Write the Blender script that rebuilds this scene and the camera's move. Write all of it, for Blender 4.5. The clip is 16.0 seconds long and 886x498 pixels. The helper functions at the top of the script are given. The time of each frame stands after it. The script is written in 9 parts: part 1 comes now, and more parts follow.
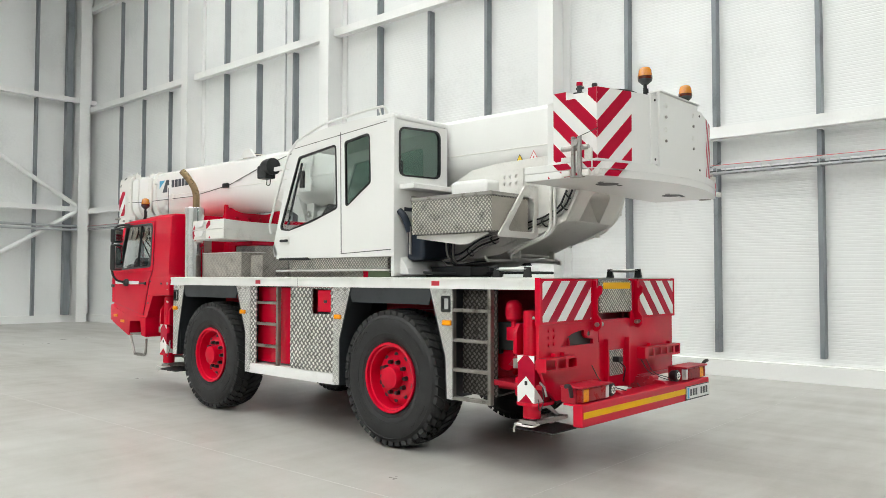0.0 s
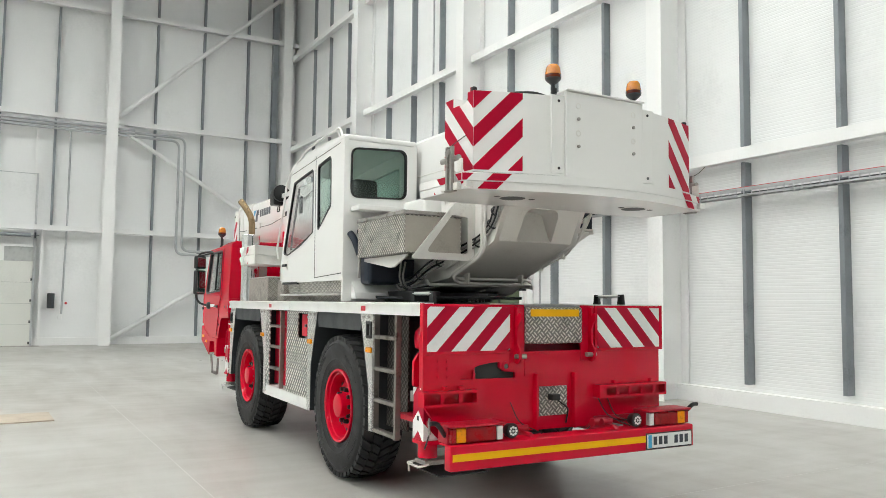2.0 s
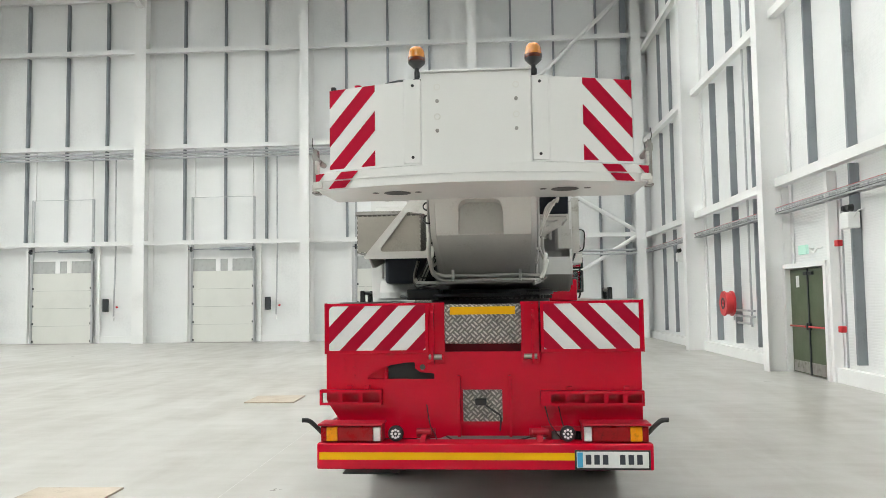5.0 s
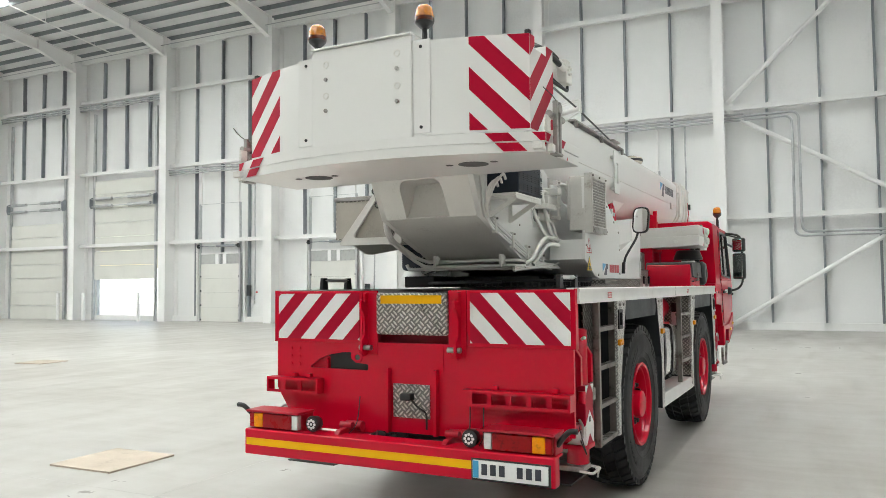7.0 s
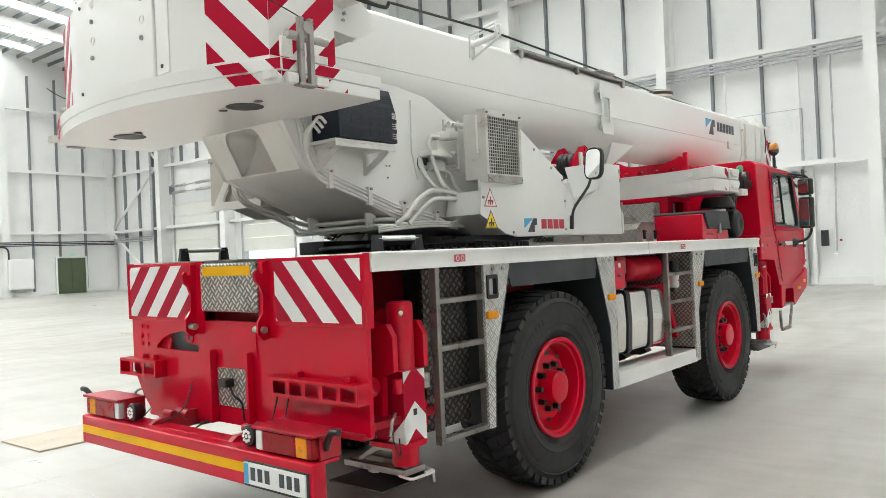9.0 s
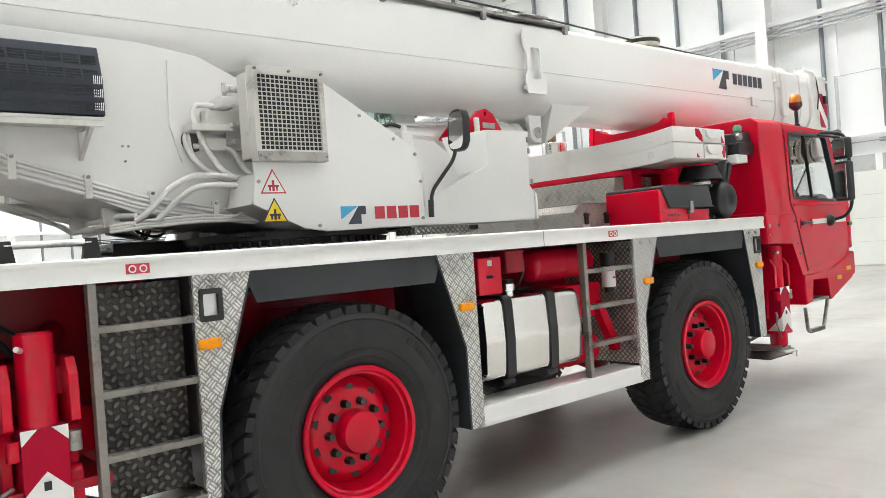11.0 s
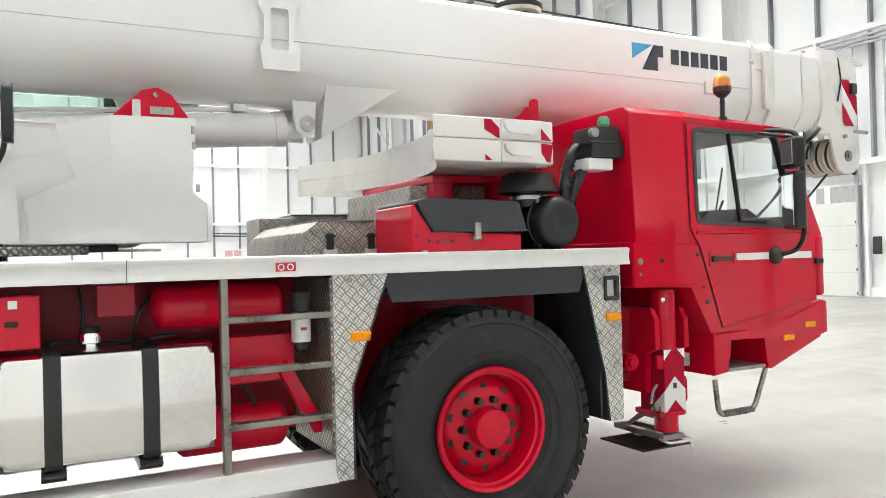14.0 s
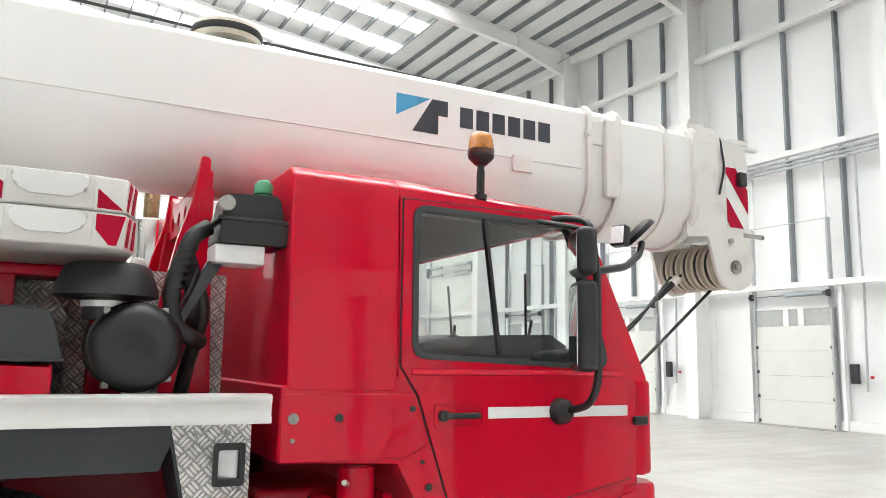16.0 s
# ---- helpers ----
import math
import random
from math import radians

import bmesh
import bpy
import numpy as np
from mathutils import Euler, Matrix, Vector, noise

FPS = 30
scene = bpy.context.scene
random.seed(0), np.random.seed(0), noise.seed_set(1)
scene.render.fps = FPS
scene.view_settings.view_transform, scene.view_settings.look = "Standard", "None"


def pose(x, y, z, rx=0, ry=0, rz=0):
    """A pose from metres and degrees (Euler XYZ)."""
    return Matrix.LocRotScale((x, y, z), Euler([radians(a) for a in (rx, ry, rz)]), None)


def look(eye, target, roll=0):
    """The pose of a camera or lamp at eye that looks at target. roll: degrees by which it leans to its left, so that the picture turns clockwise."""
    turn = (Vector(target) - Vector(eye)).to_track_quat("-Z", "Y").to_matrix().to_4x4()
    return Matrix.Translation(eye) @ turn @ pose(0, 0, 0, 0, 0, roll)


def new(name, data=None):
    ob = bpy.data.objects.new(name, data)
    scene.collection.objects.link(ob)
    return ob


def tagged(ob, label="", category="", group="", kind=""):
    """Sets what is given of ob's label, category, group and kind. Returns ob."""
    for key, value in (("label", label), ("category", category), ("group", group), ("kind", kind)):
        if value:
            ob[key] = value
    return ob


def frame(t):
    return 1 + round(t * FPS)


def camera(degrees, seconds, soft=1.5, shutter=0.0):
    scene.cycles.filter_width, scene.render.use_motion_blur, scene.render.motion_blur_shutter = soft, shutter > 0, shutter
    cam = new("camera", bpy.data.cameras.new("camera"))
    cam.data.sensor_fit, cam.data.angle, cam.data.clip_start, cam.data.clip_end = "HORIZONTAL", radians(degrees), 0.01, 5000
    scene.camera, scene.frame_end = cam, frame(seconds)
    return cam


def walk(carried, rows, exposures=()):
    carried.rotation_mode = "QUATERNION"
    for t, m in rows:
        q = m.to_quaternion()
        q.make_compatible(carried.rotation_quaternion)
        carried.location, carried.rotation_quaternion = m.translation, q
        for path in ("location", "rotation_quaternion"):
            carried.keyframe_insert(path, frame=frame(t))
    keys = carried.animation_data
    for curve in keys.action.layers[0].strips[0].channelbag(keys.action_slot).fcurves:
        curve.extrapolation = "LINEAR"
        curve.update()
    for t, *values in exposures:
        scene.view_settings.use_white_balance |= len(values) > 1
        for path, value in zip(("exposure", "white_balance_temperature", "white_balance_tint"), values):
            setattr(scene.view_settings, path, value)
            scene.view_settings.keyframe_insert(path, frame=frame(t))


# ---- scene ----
from mathutils import geometry

cam = camera(60.1, 16.0, 0.55)
PATH = [
    (0, (5.633, -6.481, 1.683), (4.283, -5.008, 1.759), 0.1),
    (0.5, (6.02, -5.823, 1.699), (4.566, -4.453, 1.794), 0.3),
    (1, (6.339, -5.195, 1.692), (4.785, -3.942, 1.816), 0.5),
    (1.5, (6.743, -4.561, 1.701), (5.087, -3.448, 1.846), 0.7),
    (2, (7.101, -3.939, 1.687), (5.355, -2.974, 1.828), 0.6),
    (2.5, (7.503, -3.314, 1.69), (5.671, -2.519, 1.804), 0.2),
    (3, (7.718, -2.666, 1.699), (5.82, -2.042, 1.788), -0.3),
    (3.5, (7.905, -1.953, 1.702), (5.954, -1.518, 1.787), -0.5),
    (4, (7.958, -1.255, 1.708), (5.976, -1.007, 1.807), -0.6),
    (4.5, (7.937, -0.509, 1.695), (5.941, -0.47, 1.815), -0.7),
    (5, (7.846, 0.189, 1.708), (5.857, 0.022, 1.838), -0.8),
    (5.2, (7.773, 0.476, 1.716), (5.794, 0.222, 1.847), -0.8),
    (7.3, (6.454, 3.0, 1.699), (4.719, 2.008, 1.787), -0.6),
    (7.5, (6.266, 3.175, 1.701), (4.558, 2.138, 1.78), -0.7),
    (8, (5.799, 3.604, 1.694), (4.155, 2.466, 1.749), -1.0),
    (8.5, (5.25, 3.844, 1.666), (3.659, 2.633, 1.698), -1.7),
    (9, (4.696, 4.07, 1.664), (3.165, 2.783, 1.676), -2.5),
    (9.5, (4.03, 4.183, 1.646), (2.561, 2.825, 1.64), -3.2),
    (10, (3.389, 4.266, 1.637), (1.976, 2.85, 1.622), -3.6),
    (10.2, (3.134, 4.302, 1.628), (1.747, 2.861, 1.614), -3.9),
    (12.3, (0.994, 4.964, 1.668), (-0.126, 3.307, 1.661), -2.3),
    (12.5, (0.764, 4.966, 1.654), (-0.326, 3.289, 1.649), -2.0),
    (13, (0.174, 5.011, 1.675), (-0.843, 3.288, 1.674), -1.7),
    (13.5, (-0.436, 5.006, 1.669), (-1.392, 3.249, 1.679), -1.6),
    (14, (-1.078, 4.879, 1.671), (-2.003, 3.106, 1.687), -1.5),
    (14.5, (-1.714, 4.733, 1.673), (-2.641, 2.962, 1.706), -1.6),
    (15, (-2.347, 4.503, 1.699), (-3.298, 2.744, 1.766), -1.2),
    (15.5, (-2.942, 4.322, 1.758), (-3.891, 2.568, 1.91), -0.4),
    (16, (-3.5, 4.053, 1.827), (-4.416, 2.298, 2.113), 1.0),
]
walk(cam, [(t, look(eye, target, roll)) for t, eye, target, roll in PATH], exposures=[(0, 0.12, 6500, 10), (2, 0.17, 6500, 10), (5, 0.28, 6500, 10), (7.5, 0.32, 6500, 10), (8.5, 0.46, 6500, 10), (9, 0.46, 6500, 10), (9.5, 0.50, 6500, 11), (10, 0.69, 6480, 12), (12.5, 0.78, 6450, 14), (14.5, 0.77, 6450, 14), (16, 0.72, 6450, 14)])

# ---- world and light ----
world = bpy.data.worlds.new("world")
scene.world = world
world.use_nodes = True
sky = world.node_tree.nodes.new("ShaderNodeTexSky")
sky.sky_type, sky.sun_disc = "NISHITA", False
sky.sun_elevation, sky.sun_rotation = radians(48), radians(200)
world.node_tree.links.new(sky.outputs[0], world.node_tree.nodes["Background"].inputs[0])
world.node_tree.nodes["Background"].inputs[1].default_value = 0.12

EAVE, SLOPE = 15.6, 0.12          # roof height over the far wall, rise per metre
XF, YR, YB, XN = -24.60, 6.81, -50.6, 46.0   # wall faces: far, side, back, near


def roof_z(x):
    """Height of the roof's underside: it rises to a ridge between the far and near walls."""
    mid = (XF + XN) / 2
    return EAVE + SLOPE * ((x - XF) if x < mid else (XN - x))


# translucent roof strips, two to a bay: y of the middle
SKYLIGHT_ROWS = [-0.56 - 7.12 * i + d for i in range(8) for d in (1.75, 4.4)]


# ---- materials ----
def material(name, base, rough=0.5, metal=0.0, var=0.08, scale=6.0, fine=60.0, bump=0.05, coat=0.0, dirt=None, spec=None, gloss=0.08):
    """A surface with variation at two scales: broad stains and fine grain."""
    m = bpy.data.materials.new(name)
    m.use_nodes = True
    nt = m.node_tree
    b = nt.nodes["Principled BSDF"]
    tc = nt.nodes.new("ShaderNodeTexCoord")
    n1, n2 = nt.nodes.new("ShaderNodeTexNoise"), nt.nodes.new("ShaderNodeTexNoise")
    for n, s, d in ((n1, scale, 5), (n2, fine, 4)):
        n.inputs["Scale"].default_value, n.inputs["Detail"].default_value = s, d
        nt.links.new(tc.outputs["Object"], n.inputs["Vector"])
    mixn = nt.nodes.new("ShaderNodeMath")
    mixn.operation = "MULTIPLY_ADD"
    nt.links.new(n2.outputs[0], mixn.inputs[0])
    mixn.inputs[1].default_value = 0.35
    nt.links.new(n1.outputs[0], mixn.inputs[2])
    ramp = nt.nodes.new("ShaderNodeValToRGB")
    ramp.color_ramp.elements[0].position, ramp.color_ramp.elements[1].position = 0.45, 0.9
    d = dirt or [c * (1 - 2.2 * var) for c in base]
    ramp.color_ramp.elements[0].color, ramp.color_ramp.elements[1].color = (*d, 1), (*[min(1, c * (1 + var)) for c in base], 1)
    mid = ramp.color_ramp.elements.new(0.6)
    mid.color = (*base, 1)
    nt.links.new(mixn.outputs[0], ramp.inputs[0])
    nt.links.new(ramp.outputs[0], b.inputs["Base Color"])
    rr = nt.nodes.new("ShaderNodeMapRange")
    wear = 0.2 if bump >= 0.01 else 0.06
    rr.inputs[3].default_value, rr.inputs[4].default_value = min(1, rough * (1 + wear)), rough * (1 - wear)
    rr.inputs[1].default_value, rr.inputs[2].default_value = 0.4, 0.9
    nt.links.new((n1 if bump < 0.01 else mixn).outputs[0], rr.inputs[0])
    nt.links.new(rr.outputs[0], b.inputs["Roughness"])
    b.inputs["Metallic"].default_value = metal
    b.inputs["Coat Weight"].default_value, b.inputs["Coat Roughness"].default_value = coat, gloss
    if spec is not None:
        b.inputs["Specular IOR Level"].default_value = spec
    if bump:
        bp = nt.nodes.new("ShaderNodeBump")
        bp.inputs["Strength"].default_value, bp.inputs["Distance"].default_value = bump, 0.01
        nt.links.new(n2.outputs[0], bp.inputs["Height"])
        nt.links.new(bp.outputs[0], b.inputs["Normal"])
    return m


def mathn(nt, op, a, b=None, c=None):
    n = nt.nodes.new("ShaderNodeMath")
    n.operation = op
    for i, v in enumerate((a, b, c)):
        if v is None:
            continue
        if isinstance(v, (int, float)):
            n.inputs[i].default_value = v
        else:
            nt.links.new(v, n.inputs[i])
    return n.outputs[0]


def tread_plate(name, base, rough, pitch=0.042, metal=1.0, bars=1.0, strength=0.9, gain=1.15):
    """Tread plate: short raised bars that alternate in direction, laid by the face's normal."""
    m = material(name, base, rough, metal, 0.2, 9.0, 90.0, 0.0)
    nt = m.node_tree
    b = nt.nodes["Principled BSDF"]
    tc, geo = nt.nodes.new("ShaderNodeTexCoord"), nt.nodes.new("ShaderNodeNewGeometry")
    sp, sn = nt.nodes.new("ShaderNodeSeparateXYZ"), nt.nodes.new("ShaderNodeSeparateXYZ")
    nt.links.new(tc.outputs["Object"], sp.inputs[0])
    nt.links.new(geo.outputs["True Normal"], sn.inputs[0])
    nx = mathn(nt, "GREATER_THAN", mathn(nt, "ABSOLUTE", sn.outputs[0]), 0.7)
    nz = mathn(nt, "GREATER_THAN", mathn(nt, "ABSOLUTE", sn.outputs[2]), 0.7)

    def pick(a, c, f):
        return mathn(nt, "ADD", mathn(nt, "MULTIPLY", a, mathn(nt, "SUBTRACT", 1.0, f)), mathn(nt, "MULTIPLY", c, f))
    u = mathn(nt, "DIVIDE", pick(sp.outputs[0], sp.outputs[1], nx), pitch)
    v = mathn(nt, "DIVIDE", pick(sp.outputs[2], sp.outputs[1], nz), pitch)
    p, q = mathn(nt, "MULTIPLY", mathn(nt, "ADD", u, v), 0.7071), mathn(nt, "MULTIPLY", mathn(nt, "SUBTRACT", u, v), 0.7071)
    par = mathn(nt, "FLOORED_MODULO", mathn(nt, "ADD", mathn(nt, "FLOOR", p), mathn(nt, "FLOOR", q)), 2.0)
    fp, fq = mathn(nt, "SUBTRACT", mathn(nt, "FRACT", p), 0.5), mathn(nt, "SUBTRACT", mathn(nt, "FRACT", q), 0.5)
    along, across = pick(fp, fq, par), pick(fq, fp, par)
    c = mathn(nt, "SUBTRACT", mathn(nt, "FRACT", mathn(nt, "MULTIPLY", mathn(nt, "ADD", across, 0.5), bars)), 0.5)
    e = mathn(nt, "ADD", mathn(nt, "POWER", mathn(nt, "ABSOLUTE", mathn(nt, "DIVIDE", along, 0.50)), 2.5),
              mathn(nt, "POWER", mathn(nt, "ABSOLUTE", mathn(nt, "DIVIDE", c, 0.30 if bars < 3 else 0.43)), 2.0))
    lnk = [l for l in nt.links if l.to_socket == b.inputs["Base Color"]][0].from_socket
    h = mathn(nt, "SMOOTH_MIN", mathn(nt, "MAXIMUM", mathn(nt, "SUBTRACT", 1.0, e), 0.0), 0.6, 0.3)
    bp = nt.nodes.new("ShaderNodeBump")
    bp.inputs["Strength"].default_value, bp.inputs["Distance"].default_value = strength, 0.012
    nt.links.new(h, bp.inputs["Height"])
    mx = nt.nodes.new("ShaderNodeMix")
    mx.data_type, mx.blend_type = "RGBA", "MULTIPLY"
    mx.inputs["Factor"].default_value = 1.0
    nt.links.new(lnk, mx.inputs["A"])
    # bars lighter: worn bright, with their highlight also put into the colour
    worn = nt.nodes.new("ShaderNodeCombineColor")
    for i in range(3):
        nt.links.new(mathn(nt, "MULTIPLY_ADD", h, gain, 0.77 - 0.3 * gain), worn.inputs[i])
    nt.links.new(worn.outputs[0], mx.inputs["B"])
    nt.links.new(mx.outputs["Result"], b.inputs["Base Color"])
    nt.links.new(bp.outputs[0], b.inputs["Normal"])
    return m


def glass(name, tint, rough=0.02, alpha=0.25):
    m = bpy.data.materials.new(name)
    m.use_nodes = True
    nt = m.node_tree
    out = nt.nodes["Material Output"]
    tr, gl, mx, lw = (nt.nodes.new("ShaderNode" + n) for n in ("BsdfTransparent", "BsdfGlossy", "MixShader", "LayerWeight"))
    tr.inputs[0].default_value = (*tint, 1)
    gl.inputs["Roughness"].default_value = rough
    f5 = mathn(nt, "POWER", lw.outputs["Facing"], 4.0)
    nt.links.new(mathn(nt, "MULTIPLY_ADD", f5, 0.9, 0.03), mx.inputs[0])
    nt.links.new(tr.outputs[0], mx.inputs[1])
    nt.links.new(gl.outputs[0], mx.inputs[2])
    nt.links.new(mx.outputs[0], out.inputs[0])
    return m


def emitter(name, colour, strength):
    m = bpy.data.materials.new(name)
    m.use_nodes = True
    b = m.node_tree.nodes["Principled BSDF"]
    b.inputs["Base Color"].default_value = (*colour, 1)
    b.inputs["Emission Color"].default_value, b.inputs["Emission Strength"].default_value = (*colour, 1), strength
    return m


def ribbed(name, base, pitch, rough=0.45):
    """Wall sheet with shallow level ribs."""
    m = material(name, base, rough, 0, 0.03, 0.6, 14.0, 0.0)
    nt = m.node_tree
    tc, sp = nt.nodes.new("ShaderNodeTexCoord"), nt.nodes.new("ShaderNodeSeparateXYZ")
    nt.links.new(tc.outputs["Object"], sp.inputs[0])
    f = mathn(nt, "PINGPONG", mathn(nt, "DIVIDE", sp.outputs[2], pitch), 1.0)
    bp = nt.nodes.new("ShaderNodeBump")
    bp.inputs["Strength"].default_value, bp.inputs["Distance"].default_value = 0.5, 0.012
    nt.links.new(mathn(nt, "SMOOTH_MIN", f, 0.35, 0.2), bp.inputs["Height"])
    nt.links.new(bp.outputs[0], nt.nodes["Principled BSDF"].inputs["Normal"])
    return m


def concrete():
    """Power-floated slab: soft smears drawn out by the trowel, faint grey and brown clouds, fine grain."""
    m = bpy.data.materials.new("power_floated_concrete")
    m.use_nodes = True
    nt = m.node_tree
    b = nt.nodes["Principled BSDF"]
    tc = nt.nodes.new("ShaderNodeTexCoord")
    ns = []
    for sc, turn, size, det in (((1, 1, 1), 0, 0.16, 3), ((0.45, 1.6, 1), 35, 1.1, 4), ((1.7, 0.5, 1), 10, 2.3, 3), ((1, 1, 1), 0, 26.0, 2)):
        mp, n = nt.nodes.new("ShaderNodeMapping"), nt.nodes.new("ShaderNodeTexNoise")
        mp.inputs["Scale"].default_value, mp.inputs["Rotation"].default_value = sc, (0, 0, radians(turn))
        n.inputs["Scale"].default_value, n.inputs["Detail"].default_value, n.inputs["Distortion"].default_value = size, det, 0.5
        nt.links.new(tc.outputs["Object"], mp.inputs["Vector"])
        nt.links.new(mp.outputs[0], n.inputs["Vector"])
        ns.append(n.outputs[0])
    v = mathn(nt, "ADD", mathn(nt, "MULTIPLY", ns[0], 0.4), mathn(nt, "MULTIPLY", ns[1], 0.35))
    v = mathn(nt, "ADD", v, mathn(nt, "MULTIPLY_ADD", ns[2], 0.2, mathn(nt, "MULTIPLY", ns[3], 0.05)))
    ramp = nt.nodes.new("ShaderNodeValToRGB")
    el = ramp.color_ramp.elements
    el[0].position, el[1].position = 0.34, 0.66
    el[0].color, el[1].color = (0.315, 0.295, 0.265, 1), (0.47, 0.46, 0.435, 1)
    midway = el.new(0.5)
    midway.color = (0.405, 0.39, 0.362, 1)
    nt.links.new(v, ramp.inputs[0])
    nt.links.new(ramp.outputs[0], b.inputs["Base Color"])
    rr = nt.nodes.new("ShaderNodeMapRange")
    rr.inputs[1].default_value, rr.inputs[2].default_value, rr.inputs[3].default_value, rr.inputs[4].default_value = 0.3, 0.7, 0.42, 0.25
    nt.links.new(v, rr.inputs[0])
    nt.links.new(rr.outputs[0], b.inputs["Roughness"])
    return m


def plywood():
    m = material("birch_plywood", (0.44, 0.37, 0.295), 0.6, 0, 0.1, 3.0, 40.0, 0.1)
    return m


STEEL_WHITE = material("white_painted_steelwork", (0.84, 0.84, 0.83), 0.42, 0, 0.03, 0.8, 25, 0.02)
CLAD = ribbed("white_micro_rib_panel", (0.80, 0.805, 0.80), 0.028)
CLAD_PLAIN = material("white_flat_panel", (0.83, 0.835, 0.83), 0.5, 0, 0.03, 0.5, 12, 0.02)
STUD = material("galvanised_rail", (0.23, 0.25, 0.268), 0.5, 0.35, 0.1, 1.5, 30, 0.03)
ROOFSHEET = material("pale_roof_liner_sheet", (0.74, 0.75, 0.75), 0.55, 0, 0.04, 0.7, 15, 0.02)
PIPE = material("galvanised_pipe", (0.5, 0.51, 0.52), 0.38, 0.6, 0.1, 3, 40, 0.03)
CONCRETE = concrete()
DOCKDOOR = material("cream_sectional_door", (0.70, 0.70, 0.655), 0.5, 0, 0.03, 0.8, 20, 0.02)
JOINT = material("dark_joint", (0.1, 0.1, 0.1), 0.7)
GREEN = material("olive_green_door_paint", (0.075, 0.10, 0.052), 0.45, 0, 0.08, 1.5, 30, 0.02)
PLY = plywood()
RED_SAFETY = material("safety_red", (0.55, 0.03, 0.035), 0.4)

WHITE = material("crane_white_paint", (0.79, 0.785, 0.765), 0.32, 0, 0.008, 0.9, 50, 0.0, coat=0.3)
WHITE_WORN = material("worn_white_paint", (0.74, 0.725, 0.69), 0.42, 0, 0.03, 4, 70, 0.02, dirt=(0.63, 0.61, 0.57))
HOSE_GREY = material("grimy_grey_hose", (0.36, 0.35, 0.33), 0.5, 0, 0.12, 8, 60, 0.03)
COOLER = material("worn_grey_aluminium_paint", (0.58, 0.565, 0.53), 0.42, 0.2, 0.08, 5, 60, 0.02, dirt=(0.40, 0.37, 0.33))
GREYWHITE = material("greyer_white_paint", (0.71, 0.695, 0.66), 0.45, 0, 0.05, 2.5, 40, 0.02, dirt=(0.60, 0.58, 0.545))
RED = material("crane_red_paint", (0.60, 0.001, 0.023), 0.40, 0, 0.03, 1.2, 45, 0.0, coat=0.6, spec=0.05, gloss=0.02)
# darker, mottled red for the chassis, recess panels and underparts
RED_CHASSIS = material("red_chassis_paint", (0.40, 0.002, 0.018), 0.40, 0, 0.1, 3, 60, 0.02, dirt=(0.27, 0.01, 0.018))
RUBBER = material("tyre_rubber", (0.0185, 0.0185, 0.0195), 0.64, 0, 0.25, 5, 70, 0.06, dirt=(0.038, 0.036, 0.033), spec=0.4)
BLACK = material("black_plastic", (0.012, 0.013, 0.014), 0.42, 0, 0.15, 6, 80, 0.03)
DARKGREY = material("dark_grey_mudguard", (0.026, 0.03, 0.034), 0.5, 0, 0.08, 4, 50, 0.04)
NAVY = material("dark_blue_black_plastic", (0.009, 0.016, 0.030), 0.4, 0, 0.15, 6, 60, 0.02)
ALU = material("bare_aluminium", (0.82, 0.81, 0.79), 0.36, 0.75, 0.08, 4, 70, 0.03, dirt=(0.6, 0.59, 0.56))
ALU_WHITE = material("white_aluminium_rail", (0.76, 0.755, 0.735), 0.4, 0.1, 0.03, 5, 80, 0.02, dirt=(0.71, 0.70, 0.68))
STEEL = material("worn_steel", (0.36, 0.345, 0.325), 0.45, 0.8, 0.2, 8, 70, 0.06, dirt=(0.16, 0.14, 0.12))
STEEL_DULL = material("dull_grimy_steel", (0.25, 0.235, 0.215), 0.5, 0.75, 0.2, 7, 60, 0.06, dirt=(0.10, 0.085, 0.07))
CHROME = material("polished_stainless", (0.86, 0.86, 0.85), 0.10, 1.0, 0.03, 2, 30, 0.01)
BRUSHED = material("polished_aluminium_tank", (0.74, 0.73, 0.705), 0.17, 1.0, 0.06, 1.5, 60, 0.0)
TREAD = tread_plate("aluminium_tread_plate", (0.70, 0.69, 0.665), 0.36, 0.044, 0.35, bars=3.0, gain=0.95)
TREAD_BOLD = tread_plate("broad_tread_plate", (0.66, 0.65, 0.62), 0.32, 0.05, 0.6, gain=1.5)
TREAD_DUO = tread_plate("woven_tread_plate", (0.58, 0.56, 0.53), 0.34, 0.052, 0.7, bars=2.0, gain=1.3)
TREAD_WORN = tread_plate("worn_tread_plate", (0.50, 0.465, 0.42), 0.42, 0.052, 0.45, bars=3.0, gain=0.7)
PLASTIC = material("grey_black_plastic", (0.032, 0.036, 0.04), 0.45, 0, 0.06, 5, 60, 0.02)
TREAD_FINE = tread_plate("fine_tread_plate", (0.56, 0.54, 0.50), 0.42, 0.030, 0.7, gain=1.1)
# dirt tone, taken darker still for the shade behind the ladders
TREAD_DARK = tread_plate("dirty_shaded_tread_plate", (0.15, 0.14, 0.13), 0.5, 0.04)
STRIPE_WHITE = material("white_reflective_film", (0.82, 0.82, 0.81), 0.35, 0, 0.03, 5, 60, 0.02)
STRIPE_RED = material("red_reflective_film", (0.43, 0.002, 0.027), 0.4, 0, 0.03, 5, 60, 0.004, spec=0.15)
YELLOW = material("yellow_reflective_film", (0.90, 0.47, 0.004), 0.4, 0, 0.02, 5, 60, 0.004, spec=0.2)
